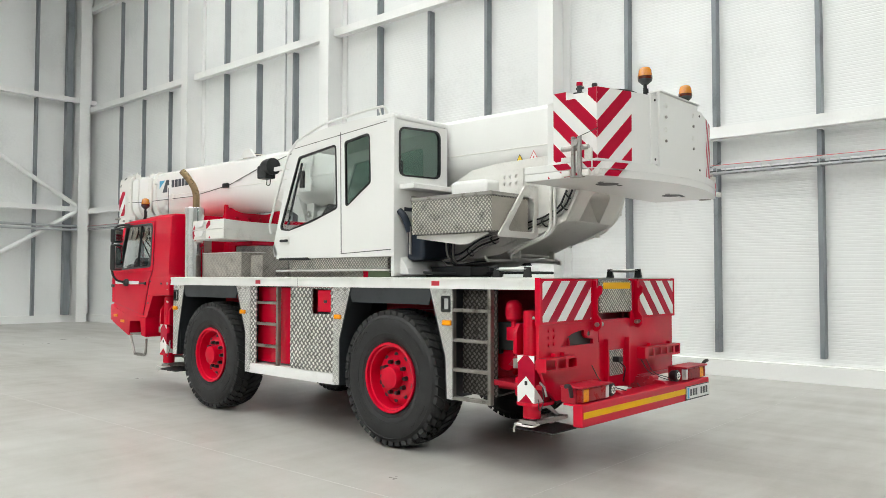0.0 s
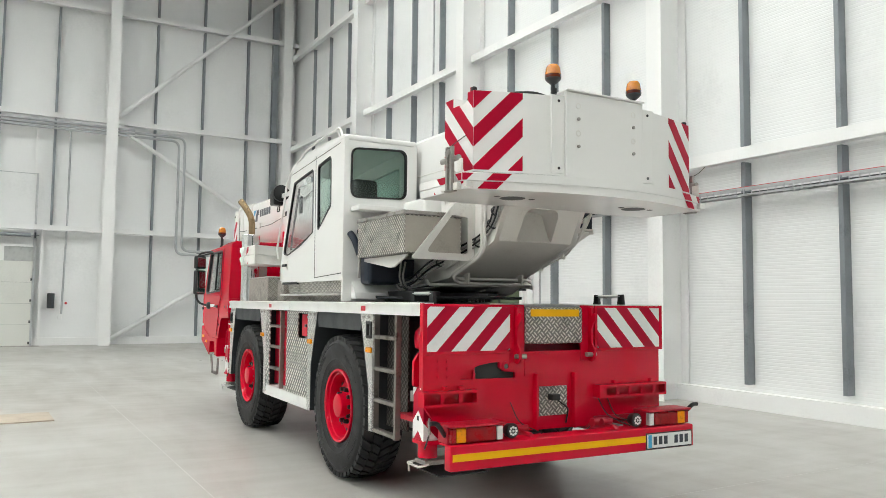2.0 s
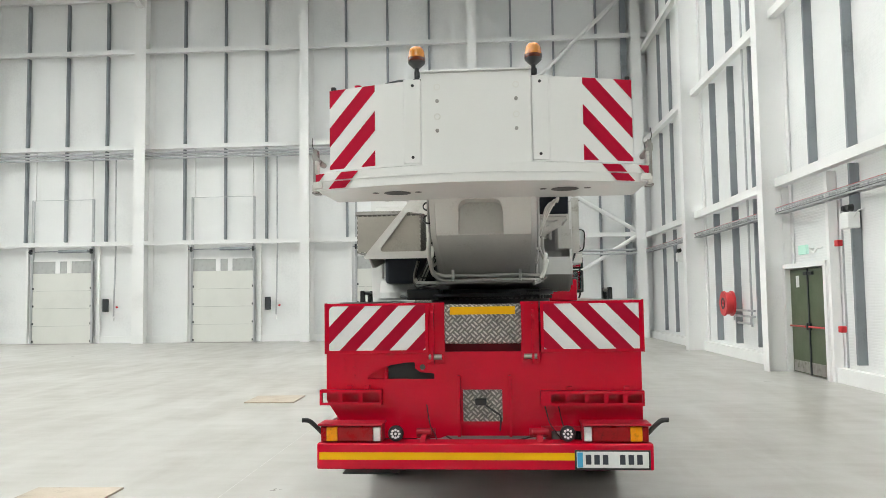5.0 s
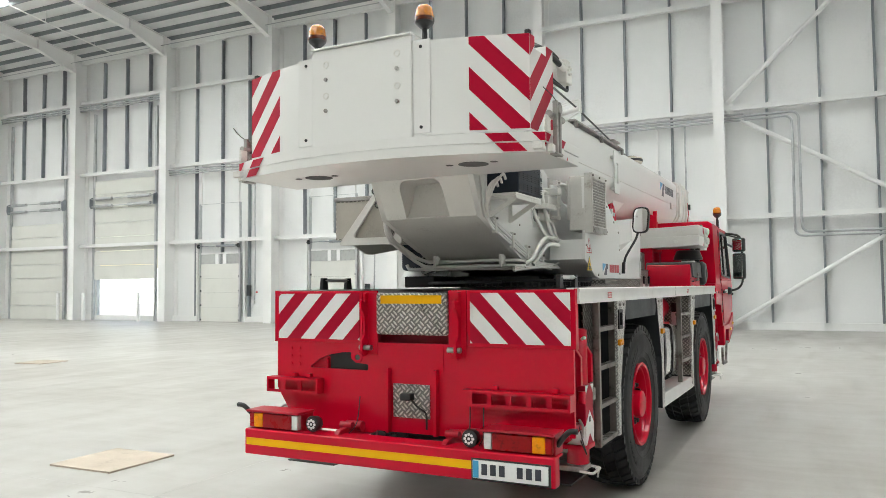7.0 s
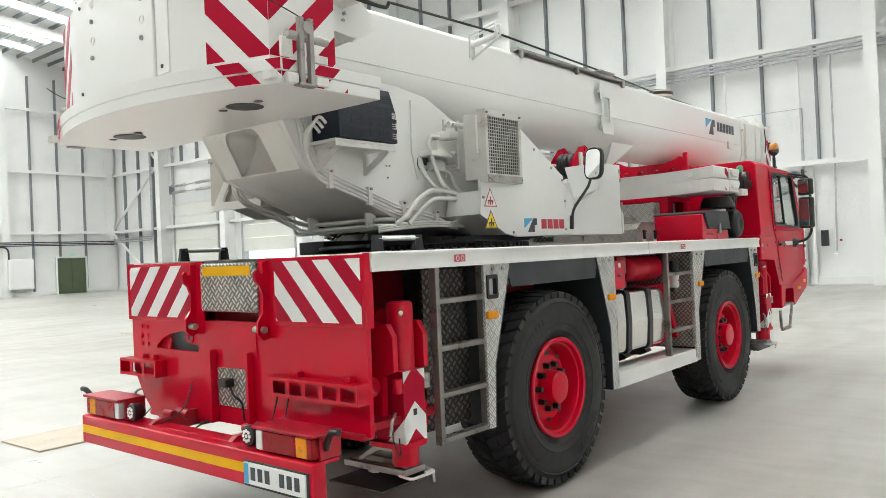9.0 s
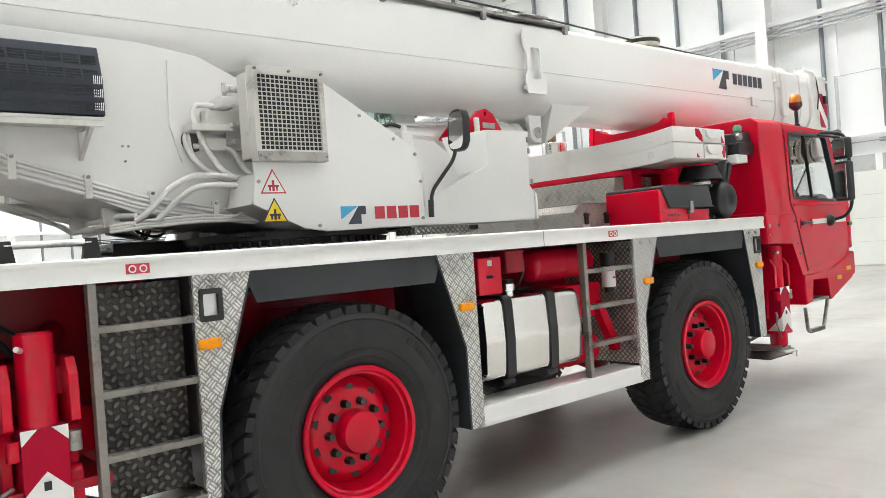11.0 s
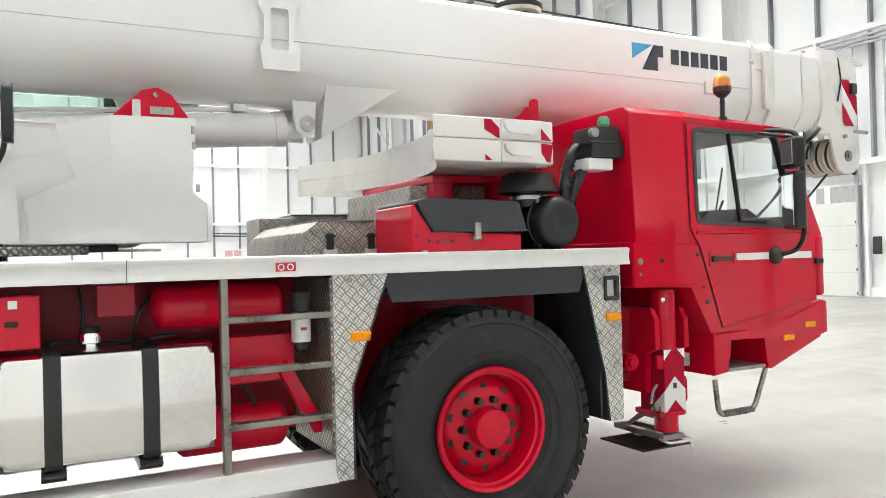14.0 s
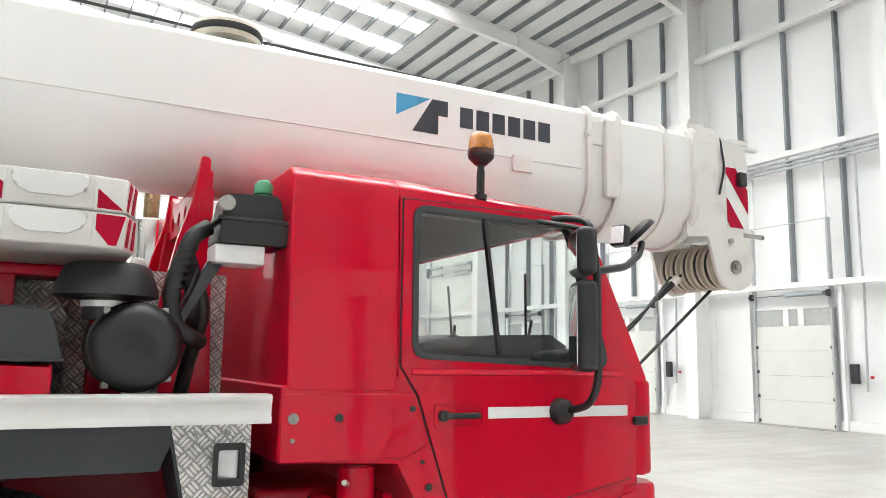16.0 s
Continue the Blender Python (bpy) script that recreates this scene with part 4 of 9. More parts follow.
def fender_posts(s):
    for pts, lamp in POSTS:
        bm = bmesh.new()
        a, b = sorted((s * 1.195, s * 1.215))
        outer = list(pts)
        xm = (pts[0][0] + pts[1][0]) / 2
        hole = []
        if lamp:
            xm = -4.135 if xm < -1 else 0.845
            hole = [rpoly([(xm - 0.046, 1.385), (xm + 0.046, 1.385), (xm + 0.046, 1.505), (xm - 0.046, 1.505)], 0.012)]
        sheet(bm, outer, hole, "y", a, b)
        post = part("fender_post", bm, TREAD, crane, "aluminium tread plate fender post")
        # dark return flange towards the wheel
        bm = bmesh.new()
        for (p, q) in ((pts[1], pts[2]), (pts[2], pts[3])):
            prism(bm, [p, q, (q[0] + 0.012 * (1 if q[0] > pts[0][0] else -1), q[1]), (p[0] + 0.012 * (1 if p[0] > pts[0][0] else -1), p[1])], "y", s * 0.86, s * 1.214)
        parts("return_flange", bm, DARKGREY, post, "dark grey return flange")
        for i in range(2):
            bx = pts[0][0] + (pts[1][0] - pts[0][0]) * (0.3 + 0.4 * i)
            quick("bolt", STEEL, post, cyl, (bx, s * 1.213, 1.555), (bx, s * 1.223, 1.555), 0.012, 8)
        if lamp:
            bm = bmesh.new()
            sheet(bm, rpoly([(xm - 0.056, 1.37), (xm + 0.056, 1.37), (xm + 0.056, 1.52), (xm - 0.056, 1.52)], 0.014), [rpoly([(xm - 0.038, 1.395), (xm + 0.038, 1.395), (xm + 0.038, 1.495), (xm - 0.038, 1.495)], 0.01)], "y", s * 1.15, s * 1.226)
            part("lamp_bezel", bm, BLACK, post)
            quick("work_lamp", LENS_CLEAR, post, box, xm - 0.04, xm + 0.04, min(s * 1.17, s * 1.20), max(s * 1.17, s * 1.20), 1.39, 1.50, 0.008)
        dx = {-4.21: -4.14, -2.36: -2.50, -0.79: -0.70, 0.92: 0.865}[pts[0][0]]
        quick("marker_lamp", AMBER, post, box, dx - 0.055, dx + 0.055, min(s * 1.214, s * 1.24), max(s * 1.214, s * 1.24), 1.245, 1.295, 0.01, label="amber side marker lamp")


both(fender_posts)


def wheel_arch(s):
    for x0, x1 in ((-3.96, -2.63), (-0.55, 0.67)):
        bm = bmesh.new()
        prism(bm, [(x0, 1.583), (x1, 1.583), (x1 - 0.06, 1.43), (x0 + 0.06, 1.43)], "y", s * 1.19, s * 1.205)
        prism(bm, [(x0, 1.583), (x1, 1.583), (x1 - 0.06, 1.43), (x1 - 0.08, 1.43), (x0 + 0.08, 1.43), (x0 + 0.06, 1.43)][:4], "y", s * 0.75, s * 0.77)
        box(bm, x0 + 0.07, x1 - 0.07, min(s * 0.77, s * 1.19), max(s * 0.77, s * 1.19), 1.48, 1.50)
        parts("wheel_arch_panel", bm, DARKGREY, crane, "dark grey plastic wheel arch")


both(wheel_arch)


def inner_guard(s):
    """Dark guards behind the posts, towards the wheels."""
    for x in (-4.06, -2.42, -0.72, 0.88):
        quick("splash_guard", DARKGREY, crane, box, x - 0.008, x + 0.008, min(s * 0.5, s * 1.19), max(s * 0.5, s * 1.19), 0.66, 1.58)


both(inner_guard)


def wheel(x, s):
    """Tyre with block tread, red rim, hub and nut caps."""
    w = thing("wheel", "", "")
    w.parent = crane
    w.location = (x, s * 1.0, 0.69)
    R = 0.685
    bm = bmesh.new()
    prof = [(0.335, -0.155), (0.36, -0.175), (0.392, -0.188), (0.396, -0.194), (0.402, -0.194), (0.406, -0.194), (0.44, -0.204), (0.444, -0.21), (0.450, -0.21), (0.454, -0.207), (0.5, -0.212), (0.57, -0.208), (0.592, -0.2), (0.597, -0.206), (0.603, -0.204), (0.608, -0.196), (0.62, -0.19), (0.645, -0.17), (0.655, -0.14), (0.662, 0.0),
            (0.655, 0.14), (0.645, 0.17), (0.62, 0.19), (0.608, 0.196), (0.603, 0.204), (0.597, 0.206), (0.592, 0.2), (0.57, 0.208), (0.5, 0.212), (0.454, 0.207), (0.450, 0.21), (0.444, 0.21), (0.44, 0.204), (0.406, 0.194), (0.402, 0.194), (0.396, 0.194), (0.392, 0.188), (0.36, 0.175), (0.335, 0.155)]
    lathe(bm, prof, (0, 0, 0), "y", 72)
    tyre = part("tyre", bm, RUBBER, w, "black tyre with deep block tread")
    bm = bmesh.new()
    n = 44
    for k in range(n):
        a = 2 * math.pi * k / n
        rows = ((-0.193, -0.105, 0.0, 0.62), (-0.095, -0.005, 0.55, 1.0), (0.005, 0.095, 0.1, 1.0), (0.105, 0.193, 0.55, 0.62))
        for y0, y1, off, fill in rows:
            da = 2 * math.pi / n
            aa = a + off * da
            skew = 0.28 * da * (1 if y0 > -0.05 else -1)
            pts = []
            for (yy, t) in ((y0, -0.36), (y1, -0.36), (y1, 0.36), (y0, 0.36)):
                ang = aa + t * da + skew * (1 if yy == y1 else -1)
                outer = abs(yy) > 0.19
                pts.append((ang, yy, R - (0.016 if outer else 0.0)))
            lo = [bm.verts.new(((0.645 if abs(yy) < 0.19 else 0.625) * math.cos(g), yy * (1.0 if abs(yy) < 0.19 else 0.985), (0.645 if abs(yy) < 0.19 else 0.625) * math.sin(g))) for g, yy, r in pts]
            hi = [bm.verts.new((r * math.cos(g), yy, r * math.sin(g))) for g, yy, r in pts]
            bm.faces.new(hi)
            for i in range(4):
                bm.faces.new((lo[i], lo[(i + 1) % 4], hi[(i + 1) % 4], hi[i]))
    tread = part("tyre_tread", bm, RUBBER, w)
    for a0, count, r0, r1 in ((0.5, 8, 0.495, 0.545), (0.5 + math.pi, 8, 0.495, 0.545), (2.2, 11, 0.53, 0.56), (2.2 + math.pi, 11, 0.53, 0.56)):
        step = 0.092 if count == 8 else 0.05
        for k in range(count):
            ga, gb = a0 + step * k, a0 + step * k + step * 0.6
            q = [(r0, ga), (r1, ga), (r1, gb), (r0, gb)]
            bm = bmesh.new()
            lo = [bm.verts.new((r * math.cos(g), s * 0.205, r * math.sin(g))) for r, g in q]
            hi = [bm.verts.new((r * math.cos(g), s * 0.2135, r * math.sin(g))) for r, g in q]
            bm.faces.new(hi)
            for i in range(4):
                bm.faces.new((lo[i], lo[(i + 1) % 4], hi[(i + 1) % 4], hi[i]))
            part("sidewall_bar", bm, RUBBER, w)
    bm = bmesh.new()
    o = s
    prof = [(0.345, o * 0.175), (0.352, o * 0.19), (0.345, o * 0.2), (0.325, o * 0.195), (0.318, o * 0.165), (0.305, o * 0.16), (0.295, o * 0.12), (0.285, o * 0.04), (0.255, o * 0.075),
            (0.215, o * 0.10), (0.135, o * 0.105), (0.135, o * 0.09), (0.2, o * 0.08), (0.26, o * 0.03), (0.30, -o * 0.02), (0.335, -o * 0.15), (0.345, -o * 0.15)]
    lathe(bm, prof, (0, 0, 0), "y", 56)
    rim = part("rim", bm, RED, w, "red steel wheel rim")
    for k in range(10):
        a = 2 * math.pi * (k + 0.5) / 10
        quick("vent_hole", BLACK, w, cyl, (0.226 * math.cos(a), o * 0.09, 0.226 * math.sin(a)), (0.226 * math.cos(a), o * 0.0965, 0.226 * math.sin(a)), 0.024, 14)
        a = 2 * math.pi * k / 10
        bm = bmesh.new()
        c = (0.157 * math.cos(a), 0.157 * math.sin(a))
        cyl(bm, (c[0], o * 0.10, c[1]), (c[0], o * 0.15, c[1]), 0.024, 12, 0.018)
        part("nut_cap", bm, BLACK, w)
    bm = bmesh.new()
    lathe(bm, [(0.0, o * 0.205), (0.09, o * 0.205), (0.109, o * 0.195), (0.114, o * 0.17), (0.117, o * 0.108), (0.142, o * 0.1065), (0.142, o * 0.085), (0.0, o * 0.085)], (0, 0, 0), "y", 32, False)
    part("hub", bm, RED, w)
    return w


for x in (0.06, -3.29):
    both(lambda s: wheel(x, s))


def ladder(x0, x1, s, rungs, bottom, name_label):
    """A side ladder; rail towards the open end, rungs to the post."""
    bm = bmesh.new()
    ybox(bm, x0 - 0.018, x0 + 0.018, s, 1.15, 1.2, bottom, 1.585, 0.004)
    if x1 > 0:
        ybox(bm, x1 - 0.01, x1 + 0.01, s, 1.14, 1.19, bottom, 1.585, 0.003)
    lad = part("ladder", bm, STEEL_DULL, crane, name_label)
    for z in rungs:
        a, b = sorted((x0, x1))
        bm = bmesh.new()
        ybox(bm, a, b, s, 1.135, 1.2, z - 0.018, z + 0.012, 0.004)
        for k in range(7):
            xx = a + (b - a) * (k + 0.5) / 7
            ybox(bm, xx - 0.01, xx + 0.01, s, 1.145, 1.19, z + 0.012, z + 0.016)
        part("rung", bm, STEEL_DULL, lad)


both(lambda s: ladder(1.345, 0.90, s, (1.39, 1.115, 0.845, 0.585), 0.56, "worn steel side ladder with serrated rungs"))
both(lambda s: ladder(-1.83, -2.37, s, (1.39, 1.14, 0.88), 0.66, "worn steel side ladder"))


def step_beam(s):
    y = s * 1.215
    bm = bmesh.new()
    prism(bm, [(y, 0.545), (y, 0.575), (y - s * 0.01, 0.585), (y - s * 0.01, 0.645), (y - s * 0.02, 0.66), (y - s * 0.26, 0.66), (y - s * 0.26, 0.545)], "x", -2.37, -0.76)
    part("side_step", bm, ALU_WHITE, crane, "off-white aluminium side step")


both(step_beam)

# tread plate panels behind the ladders; the rear pair is darkened for shade there
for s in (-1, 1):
    quick("ladder_back_panel", TREAD_DARK, crane, box, 0.93, 1.34, min(s * 1.06, s * 1.075), max(s * 1.06, s * 1.075), 0.62, 1.57, label="grimy tread plate panel, darkened for shade behind the ladder")
quick("ladder_back_panel", TREAD_FINE, crane, box, -2.37, -2.352, 0.55, 1.19, 0.68, 1.57)

# left side: tread plate locker, red panel behind ladder, red box
bm = bmesh.new()
sheet(bm, [(-1.56, 0.665), (-0.80, 0.665), (-0.80, 1.58), (-1.56, 1.58)], [[(-1.16, 1.29), (-0.84, 1.29), (-0.84, 1.56), (-1.16, 1.56)]], "y", -1.205, -1.19)
locker = part("side_locker", bm, TREAD_BOLD, crane, "aluminium tread plate side locker")
quick("recess", DARKGREY, locker, box, -1.17, -0.83, -1.12, -1.105, 1.28, 1.57)
rb = quick("red_switch_box", RED, locker, box, -1.10, -0.87, -1.18, -1.12, 1.31, 1.55, 0.008)
quick("latch", BLACK, rb, box, -0.98, -0.93, -1.192, -1.18, 1.41, 1.44, 0.004)
bm = bmesh.new()
for x in (-1.53, -0.83):
    for z in (0.72, 1.12, 1.52):
        cyl(bm, (x, -1.205, z), (x, -1.212, z), 0.011, 8)
parts("rivet", bm, STEEL, locker)
quick("red_side_panel", RED, crane, box, -2.35, -1.575, -1.10, -1.08, 0.68, 1.57, 0.004)
quick("ladder_side_plate", TREAD_BOLD, crane, box, -2.37, -2.24, -1.205, -1.19, 0.665, 1.58)
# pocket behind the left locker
quick("inner_panel", RED_CHASSIS, crane, box, -2.36, -0.8, -0.52, -0.5, 0.7, 1.58)

# right side: tank, air reservoirs, filter, boxes
bm = bmesh.new()
prof = rpoly([(1.15, 0.785), (1.165, 1.03), (1.15, 1.285), (0.62, 1.285), (0.62, 0.785)], [0.05, 0.6, 0.05, 0.05, 0.05], 6)
prism(bm, prof, "x", -1.785, -0.895, 0.034)
tank = part("fuel_tank", bm, BRUSHED, crane, "polished aluminium fuel tank with black straps")
for x in (-1.10, -1.50):
    bm = bmesh.new()
    o = rpoly([(1.162, 0.772), (1.175, 1.03), (1.162, 1.298), (0.6, 1.298), (0.6, 0.772)], [0.055, 0.6, 0.055, 0.05, 0.05], 6)
    i = rpoly([(1.151, 0.784), (1.166, 1.03), (1.151, 1.286), (0.62, 1.286), (0.62, 0.784)], [0.05, 0.6, 0.05, 0.05, 0.05], 6)
    sheet(bm, o, [i], "x", x - 0.035, x + 0.035)
    part("strap", bm, BLACK, tank, "black rubber tank strap")
    bm = bmesh.new()
    prism(bm, [(1.12, 0.775), (1.14, 0.745), (1.08, 0.715), (0.6, 0.735), (0.6, 0.775)], "x", x - 0.05, x + 0.05)
    part("tank_bracket", bm, BLACK, tank)
bm = bmesh.new()
lathe(bm, [(0.0, 1.358), (0.05, 1.358), (0.056, 1.348), (0.056, 1.313), (0.045, 1.308), (0.045, 1.28), (0.0, 1.28)], (-1.26, 1.0, 0), "z", 20, False)
part("filler_neck", bm, CHROME, tank)
quick("filler_cap", BLACK, tank, cyl, (-1.26, 1.0, 1.345), (-1.26, 1.0, 1.385), 0.05, 20, 0.042)
bm = bmesh.new()
box(bm, -1.06, -0.86, 1.0, 1.17, 1.315, 1.545, 0.01)
bx = part("battery_isolator_box", bm, RED, crane)
quick("latch", BLACK, bx, box, -0.975, -0.925, 1.17, 1.182, 1.415, 1.435, 0.004)
quick("label_bar", STRIPE_WHITE, bx, box, -0.975, -0.94, 1.17, 1.173, 1.49, 1.525)


def reservoir(name, x0, x1, y, z, r):
    bm = bmesh.new()
    n = 6
    prof = [(0.0, x0)] + [(r * math.sin(math.pi / 2 * k / n), x0 + r * 0.55 * (1 - math.cos(math.pi / 2 * k / n))) for k in range(1, n + 1)]
    prof += [(r, (x0 + x1) / 2 - 0.004), (r + 0.004, (x0 + x1) / 2), (r, (x0 + x1) / 2 + 0.004)]
    prof += [(r * math.sin(math.pi / 2 * k / n), x1 - r * 0.55 * (1 - math.cos(math.pi / 2 * k / n))) for k in range(n, 0, -1)] + [(0.0, x1)]
    lathe(bm, prof, (0, y, z), "x", 28, False)
    return part(name, bm, RED, crane, "glossy red air reservoir")


reservoir("air_reservoir", -2.20, -1.53, 0.90, 1.45, 0.112)
reservoir("air_reservoir", -2.20, -1.62, 0.9, 0.82, 0.115)
quick("red_housing", RED, crane, box, -2.22, -1.85, 0.75, 1.0, 1.05, 1.29, 0.01)
quick("red_valve_block", RED_CHASSIS, crane, box, -1.46, -1.29, 0.8, 0.98, 1.42, 1.575, 0.01)
bm = bmesh.new()
cyl(bm, (-2.235, 1.07, 1.40), (-2.235, 1.07, 1.25), 0.05, 24)
filt = part("fuel_filter", bm, STRIPE_WHITE, crane, "white canister fuel filter with black head")
quick("filter_head", BLACK, filt, cyl, (-2.235, 1.07, 1.50), (-2.235, 1.07, 1.40), 0.055, 20)
quick("drain_cap", BLACK, filt, cyl, (-2.235, 1.07, 1.25), (-2.235, 1.07, 1.21), 0.035, 16)
quick("label_bar", DECAL_RED, filt, box, -2.25, -2.22, 1.1195, 1.1215, 1.31, 1.325)
bm = bmesh.new()
prism(bm, [(-2.17, 1.16), (-2.345, 0.84), (-2.345, 0.77), (-2.30, 0.77), (-2.13, 1.09)], "y", 0.98, 1.05, 0.006)
part("strut", bm, RED, crane)
quick("inner_panel", RED_CHASSIS, crane, box, -2.36, -0.8, 0.5, 0.52, 0.7, 1.58)
bm = bmesh.new()
tube(bm, [(-1.95, 0.98, 1.05), (-2.0, 1.0, 0.98), (-2.02, 0.97, 0.93)], 0.009)
tube(bm, [(-1.53, 0.9, 1.5), (-1.49, 0.95, 1.46), (-1.46, 0.95, 1.38), (-1.45, 0.9, 1.3)], 0.009)
tube(bm, [(-1.1, 0.85, 1.30), (-1.25, 0.88, 1.31), (-1.45, 0.86, 1.29), (-1.65, 0.85, 1.31)], 0.010)
tube(bm, [(-1.22, 0.9, 1.56), (-1.24, 0.93, 1.45), (-1.22, 0.92, 1.32)], 0.009)
parts("hose", bm, BLACK, crane)


def rear_locker(s):
    """Dark recess of hoses and castings behind the rear ladder."""
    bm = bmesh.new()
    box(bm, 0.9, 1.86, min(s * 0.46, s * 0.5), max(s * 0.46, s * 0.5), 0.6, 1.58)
    part("recess_panel", bm, RED_CHASSIS, crane)
    bm = bmesh.new()
    cyl(bm, (1.42, s * 0.5, 1.05), (1.42, s * 0.95, 1.05), 0.07, 14)
    cyl(bm, (1.35, s * 0.5, 1.35), (1.5, s * 0.9, 1.3), 0.06, 12)
    lathe(bm, [(0.0, -0.06), (0.1, -0.06), (0.12, 0.0), (0.1, 0.06), (0.0, 0.06)], (1.35, s * 0.9, 0.95), "y", 16, False)
    prism(bm, [(1.40, 1.0), (1.46, 1.05), (1.36, 0.80), (1.32, 0.84)], "y", s * 0.8, s * 0.85)
    part("red_linkage", bm, RED, crane)
    bm = bmesh.new()
    for k in range(4):
        tube(bm, [(1.75, s * (0.55 + 0.08 * k), 1.52), (1.68 - 0.05 * k, s * (0.65 + 0.06 * k), 1.2 + 0.05 * k), (1.5, s * 0.7, 1.0 + 0.08 * k), (1.35, s * 0.6, 1.1)], 0.014, 6)
    tube(bm, [(0.9, s * 1.0, 0.62), (1.1, s * 1.05, 0.66), (1.3, s * 1.0, 0.62), (1.5, s * 0.9, 0.7)], 0.014, 6)
    parts("hydraulic_hose", bm, BLACK, crane)


both(rear_locker)


def outrigger(x, s, low):
    """Jack: tube between guide plates, chevron box, ram, and a folded foot on a bracket."""
    o = thing("outrigger_jack", "", "")
    o["label"] = "red outrigger jack with white chevron box and foot pad raised off the floor"
    o.parent = crane
    o.location = (x, s * 1.09, 0)

    def yb(bm, x0, x1, ya, yb_, z0, z1, bev=0.0):
        p, q = sorted((s * ya, s * yb_))
        box(bm, x0, x1, p, q, z0, z1, bev)
    bm = bmesh.new()
    cyl(bm, (0, 0, 1.0), (0, 0, 1.40), 0.074, 28)
    cyl(bm, (0, 0, 1.40), (0, 0, 1.408), 0.06, 28)
    tube_ = part("jack_tube", bm, RED, o)
    quick("bleed_nipple", ALU, tube_, cyl, (0.06, s * 0.06, 1.34), (0.08, s * 0.085, 1.35), 0.012, 10)
    for k in (-1, 1):
        bm = bmesh.new()
        prism(bm, [(-s * 0.34, 0.74), (-s * 0.34, 1.18), (-s * 0.12, 1.29), (s * 0.03, 1.29), (s * 0.075, 1.22), (s * 0.075, 1.03), (-s * 0.02, 1.0), (-s * 0.02, 0.74)], "x", k * 0.125 - 0.02, k * 0.125 + 0.02, 0.006)
        part("guide_plate", bm, RED, o)
        quick("pivot_boss", STEEL if k < 0 else RED, o, cyl, (k * 0.115, s * 0.07, 0.99), (k * 0.115, s * 0.07, 0.91), 0.026, 14)
        if k > 0:
            continue
        bm = bmesh.new()
        prism(bm, rpoly([(-s * 0.16, 0.66), (s * 0.05, 0.66), (s * 0.05, 0.84), (-s * 0.16, 0.84)], 0.03), "x", k * 0.118 - 0.025, k * 0.118 + 0.025, 0.006)
        part("side_cheek", bm, RED, o)
    hw, yo, zb, zt = 0.088, 0.085, 0.625, 1.025
    bm = bmesh.new()
    yb(bm, -hw, hw, -0.14, yo, zb, zt, 0.004)
    cp = part("chevron_box", bm, STRIPE_RED, o, "red box section with white chevrons")
    bm = bmesh.new()
    for z0 in (0.70, 1.05):
        for k in (-1, 1):
            face = clip_poly(clip_poly([(0, zb), (hw, zb), (hw, zt), (0, zt)], 1, 1, z0 + 0.15), -1, -1, -z0)
            if len(face) > 2:
                prism(bm, [(k * u, v) for u, v in face], "y", s * (yo + 0.0005), s * (yo + 0.003))
            flank = clip_poly(clip_poly([(hw, zb), (hw + 0.14, zb), (hw + 0.14, zt), (hw, zt)], 1, 1, z0 + 0.15), -1, -1, -z0)
            if len(flank) > 2 and z0 < 0.9:
                prism(bm, [(s * (yo - (u - hw)), v) for u, v in flank], "x", k * (hw + 0.0005), k * (hw + 0.003))
    parts("white_chevron", bm, STRIPE_WHITE, cp)
    quick("slot", BLACK, cp, box, -0.012, 0.016, min(s * (yo + 0.003), s * (yo + 0.005)), max(s * (yo + 0.003), s * (yo + 0.005)), 0.775, 0.81)
    bm = bmesh.new()
    prism(bm, rpoly([(-0.13, -s * 0.16), (0.13, -s * 0.16), (0.12, s * 0.06), (0.07, s * 0.1), (-0.07, s * 0.1), (-0.12, s * 0.06)], 0.02), "z", 0.60, 0.628, 0.004)
    part("clamp_flange", bm, RED, o)
    quick("ram", RED, o, cyl, (0, 0, 0.49), (0, 0, 0.61), 0.077, 24)
    quick("ram_pin", STEEL, o, cyl, (0, 0, low), (0, 0, 0.5), 0.022, 12)
    fb = bmesh.new()
    for k in (-1, 1):
        yb(fb, k * 0.075 - 0.012, k * 0.075 + 0.012, 0.06, -0.42, low - 0.02, low + 0.014, 0.003)
    yb(fb, -0.085, 0.085, 0.045, 0.065, low - 0.02, low + 0.014, 0.003)
    yb(fb, -0.085, 0.085, -0.42, -0.40, low - 0.02, low + 0.014, 0.003)
    parts("foot_bar", fb, STEEL, o, "bare metal foot bracket bar")
    bm = bmesh.new()
    tube(bm, [(-0.1, s * 0.04, low - 0.01), (-0.1, s * 0.13, low - 0.02), (0.1, s * 0.13, low - 0.02), (0.1, s * 0.04, low - 0.01)], 0.009, 8, 0.03)
    tube(bm, [(-0.12, s * 0.1, low - 0.09), (-0.09, s * 0.12, low - 0.01), (-0.02, s * 0.12, low - 0.01)], 0.008, 8, 0.02)
    parts("foot_handle", bm, ALU, o, "bent wire foot handle")
    bm = bmesh.new()
    prism(bm, [(-s * 0.05, 0.60), (-s * 0.17, 0.60), (-s * 0.34, low + 0.02), (-s * 0.31, low + 0.02), (-s * 0.16, 0.56), (-s * 0.05, 0.56)], "x", 0.03, 0.05)
    part("foot_strut", bm, STEEL, o)
    bm = bmesh.new()
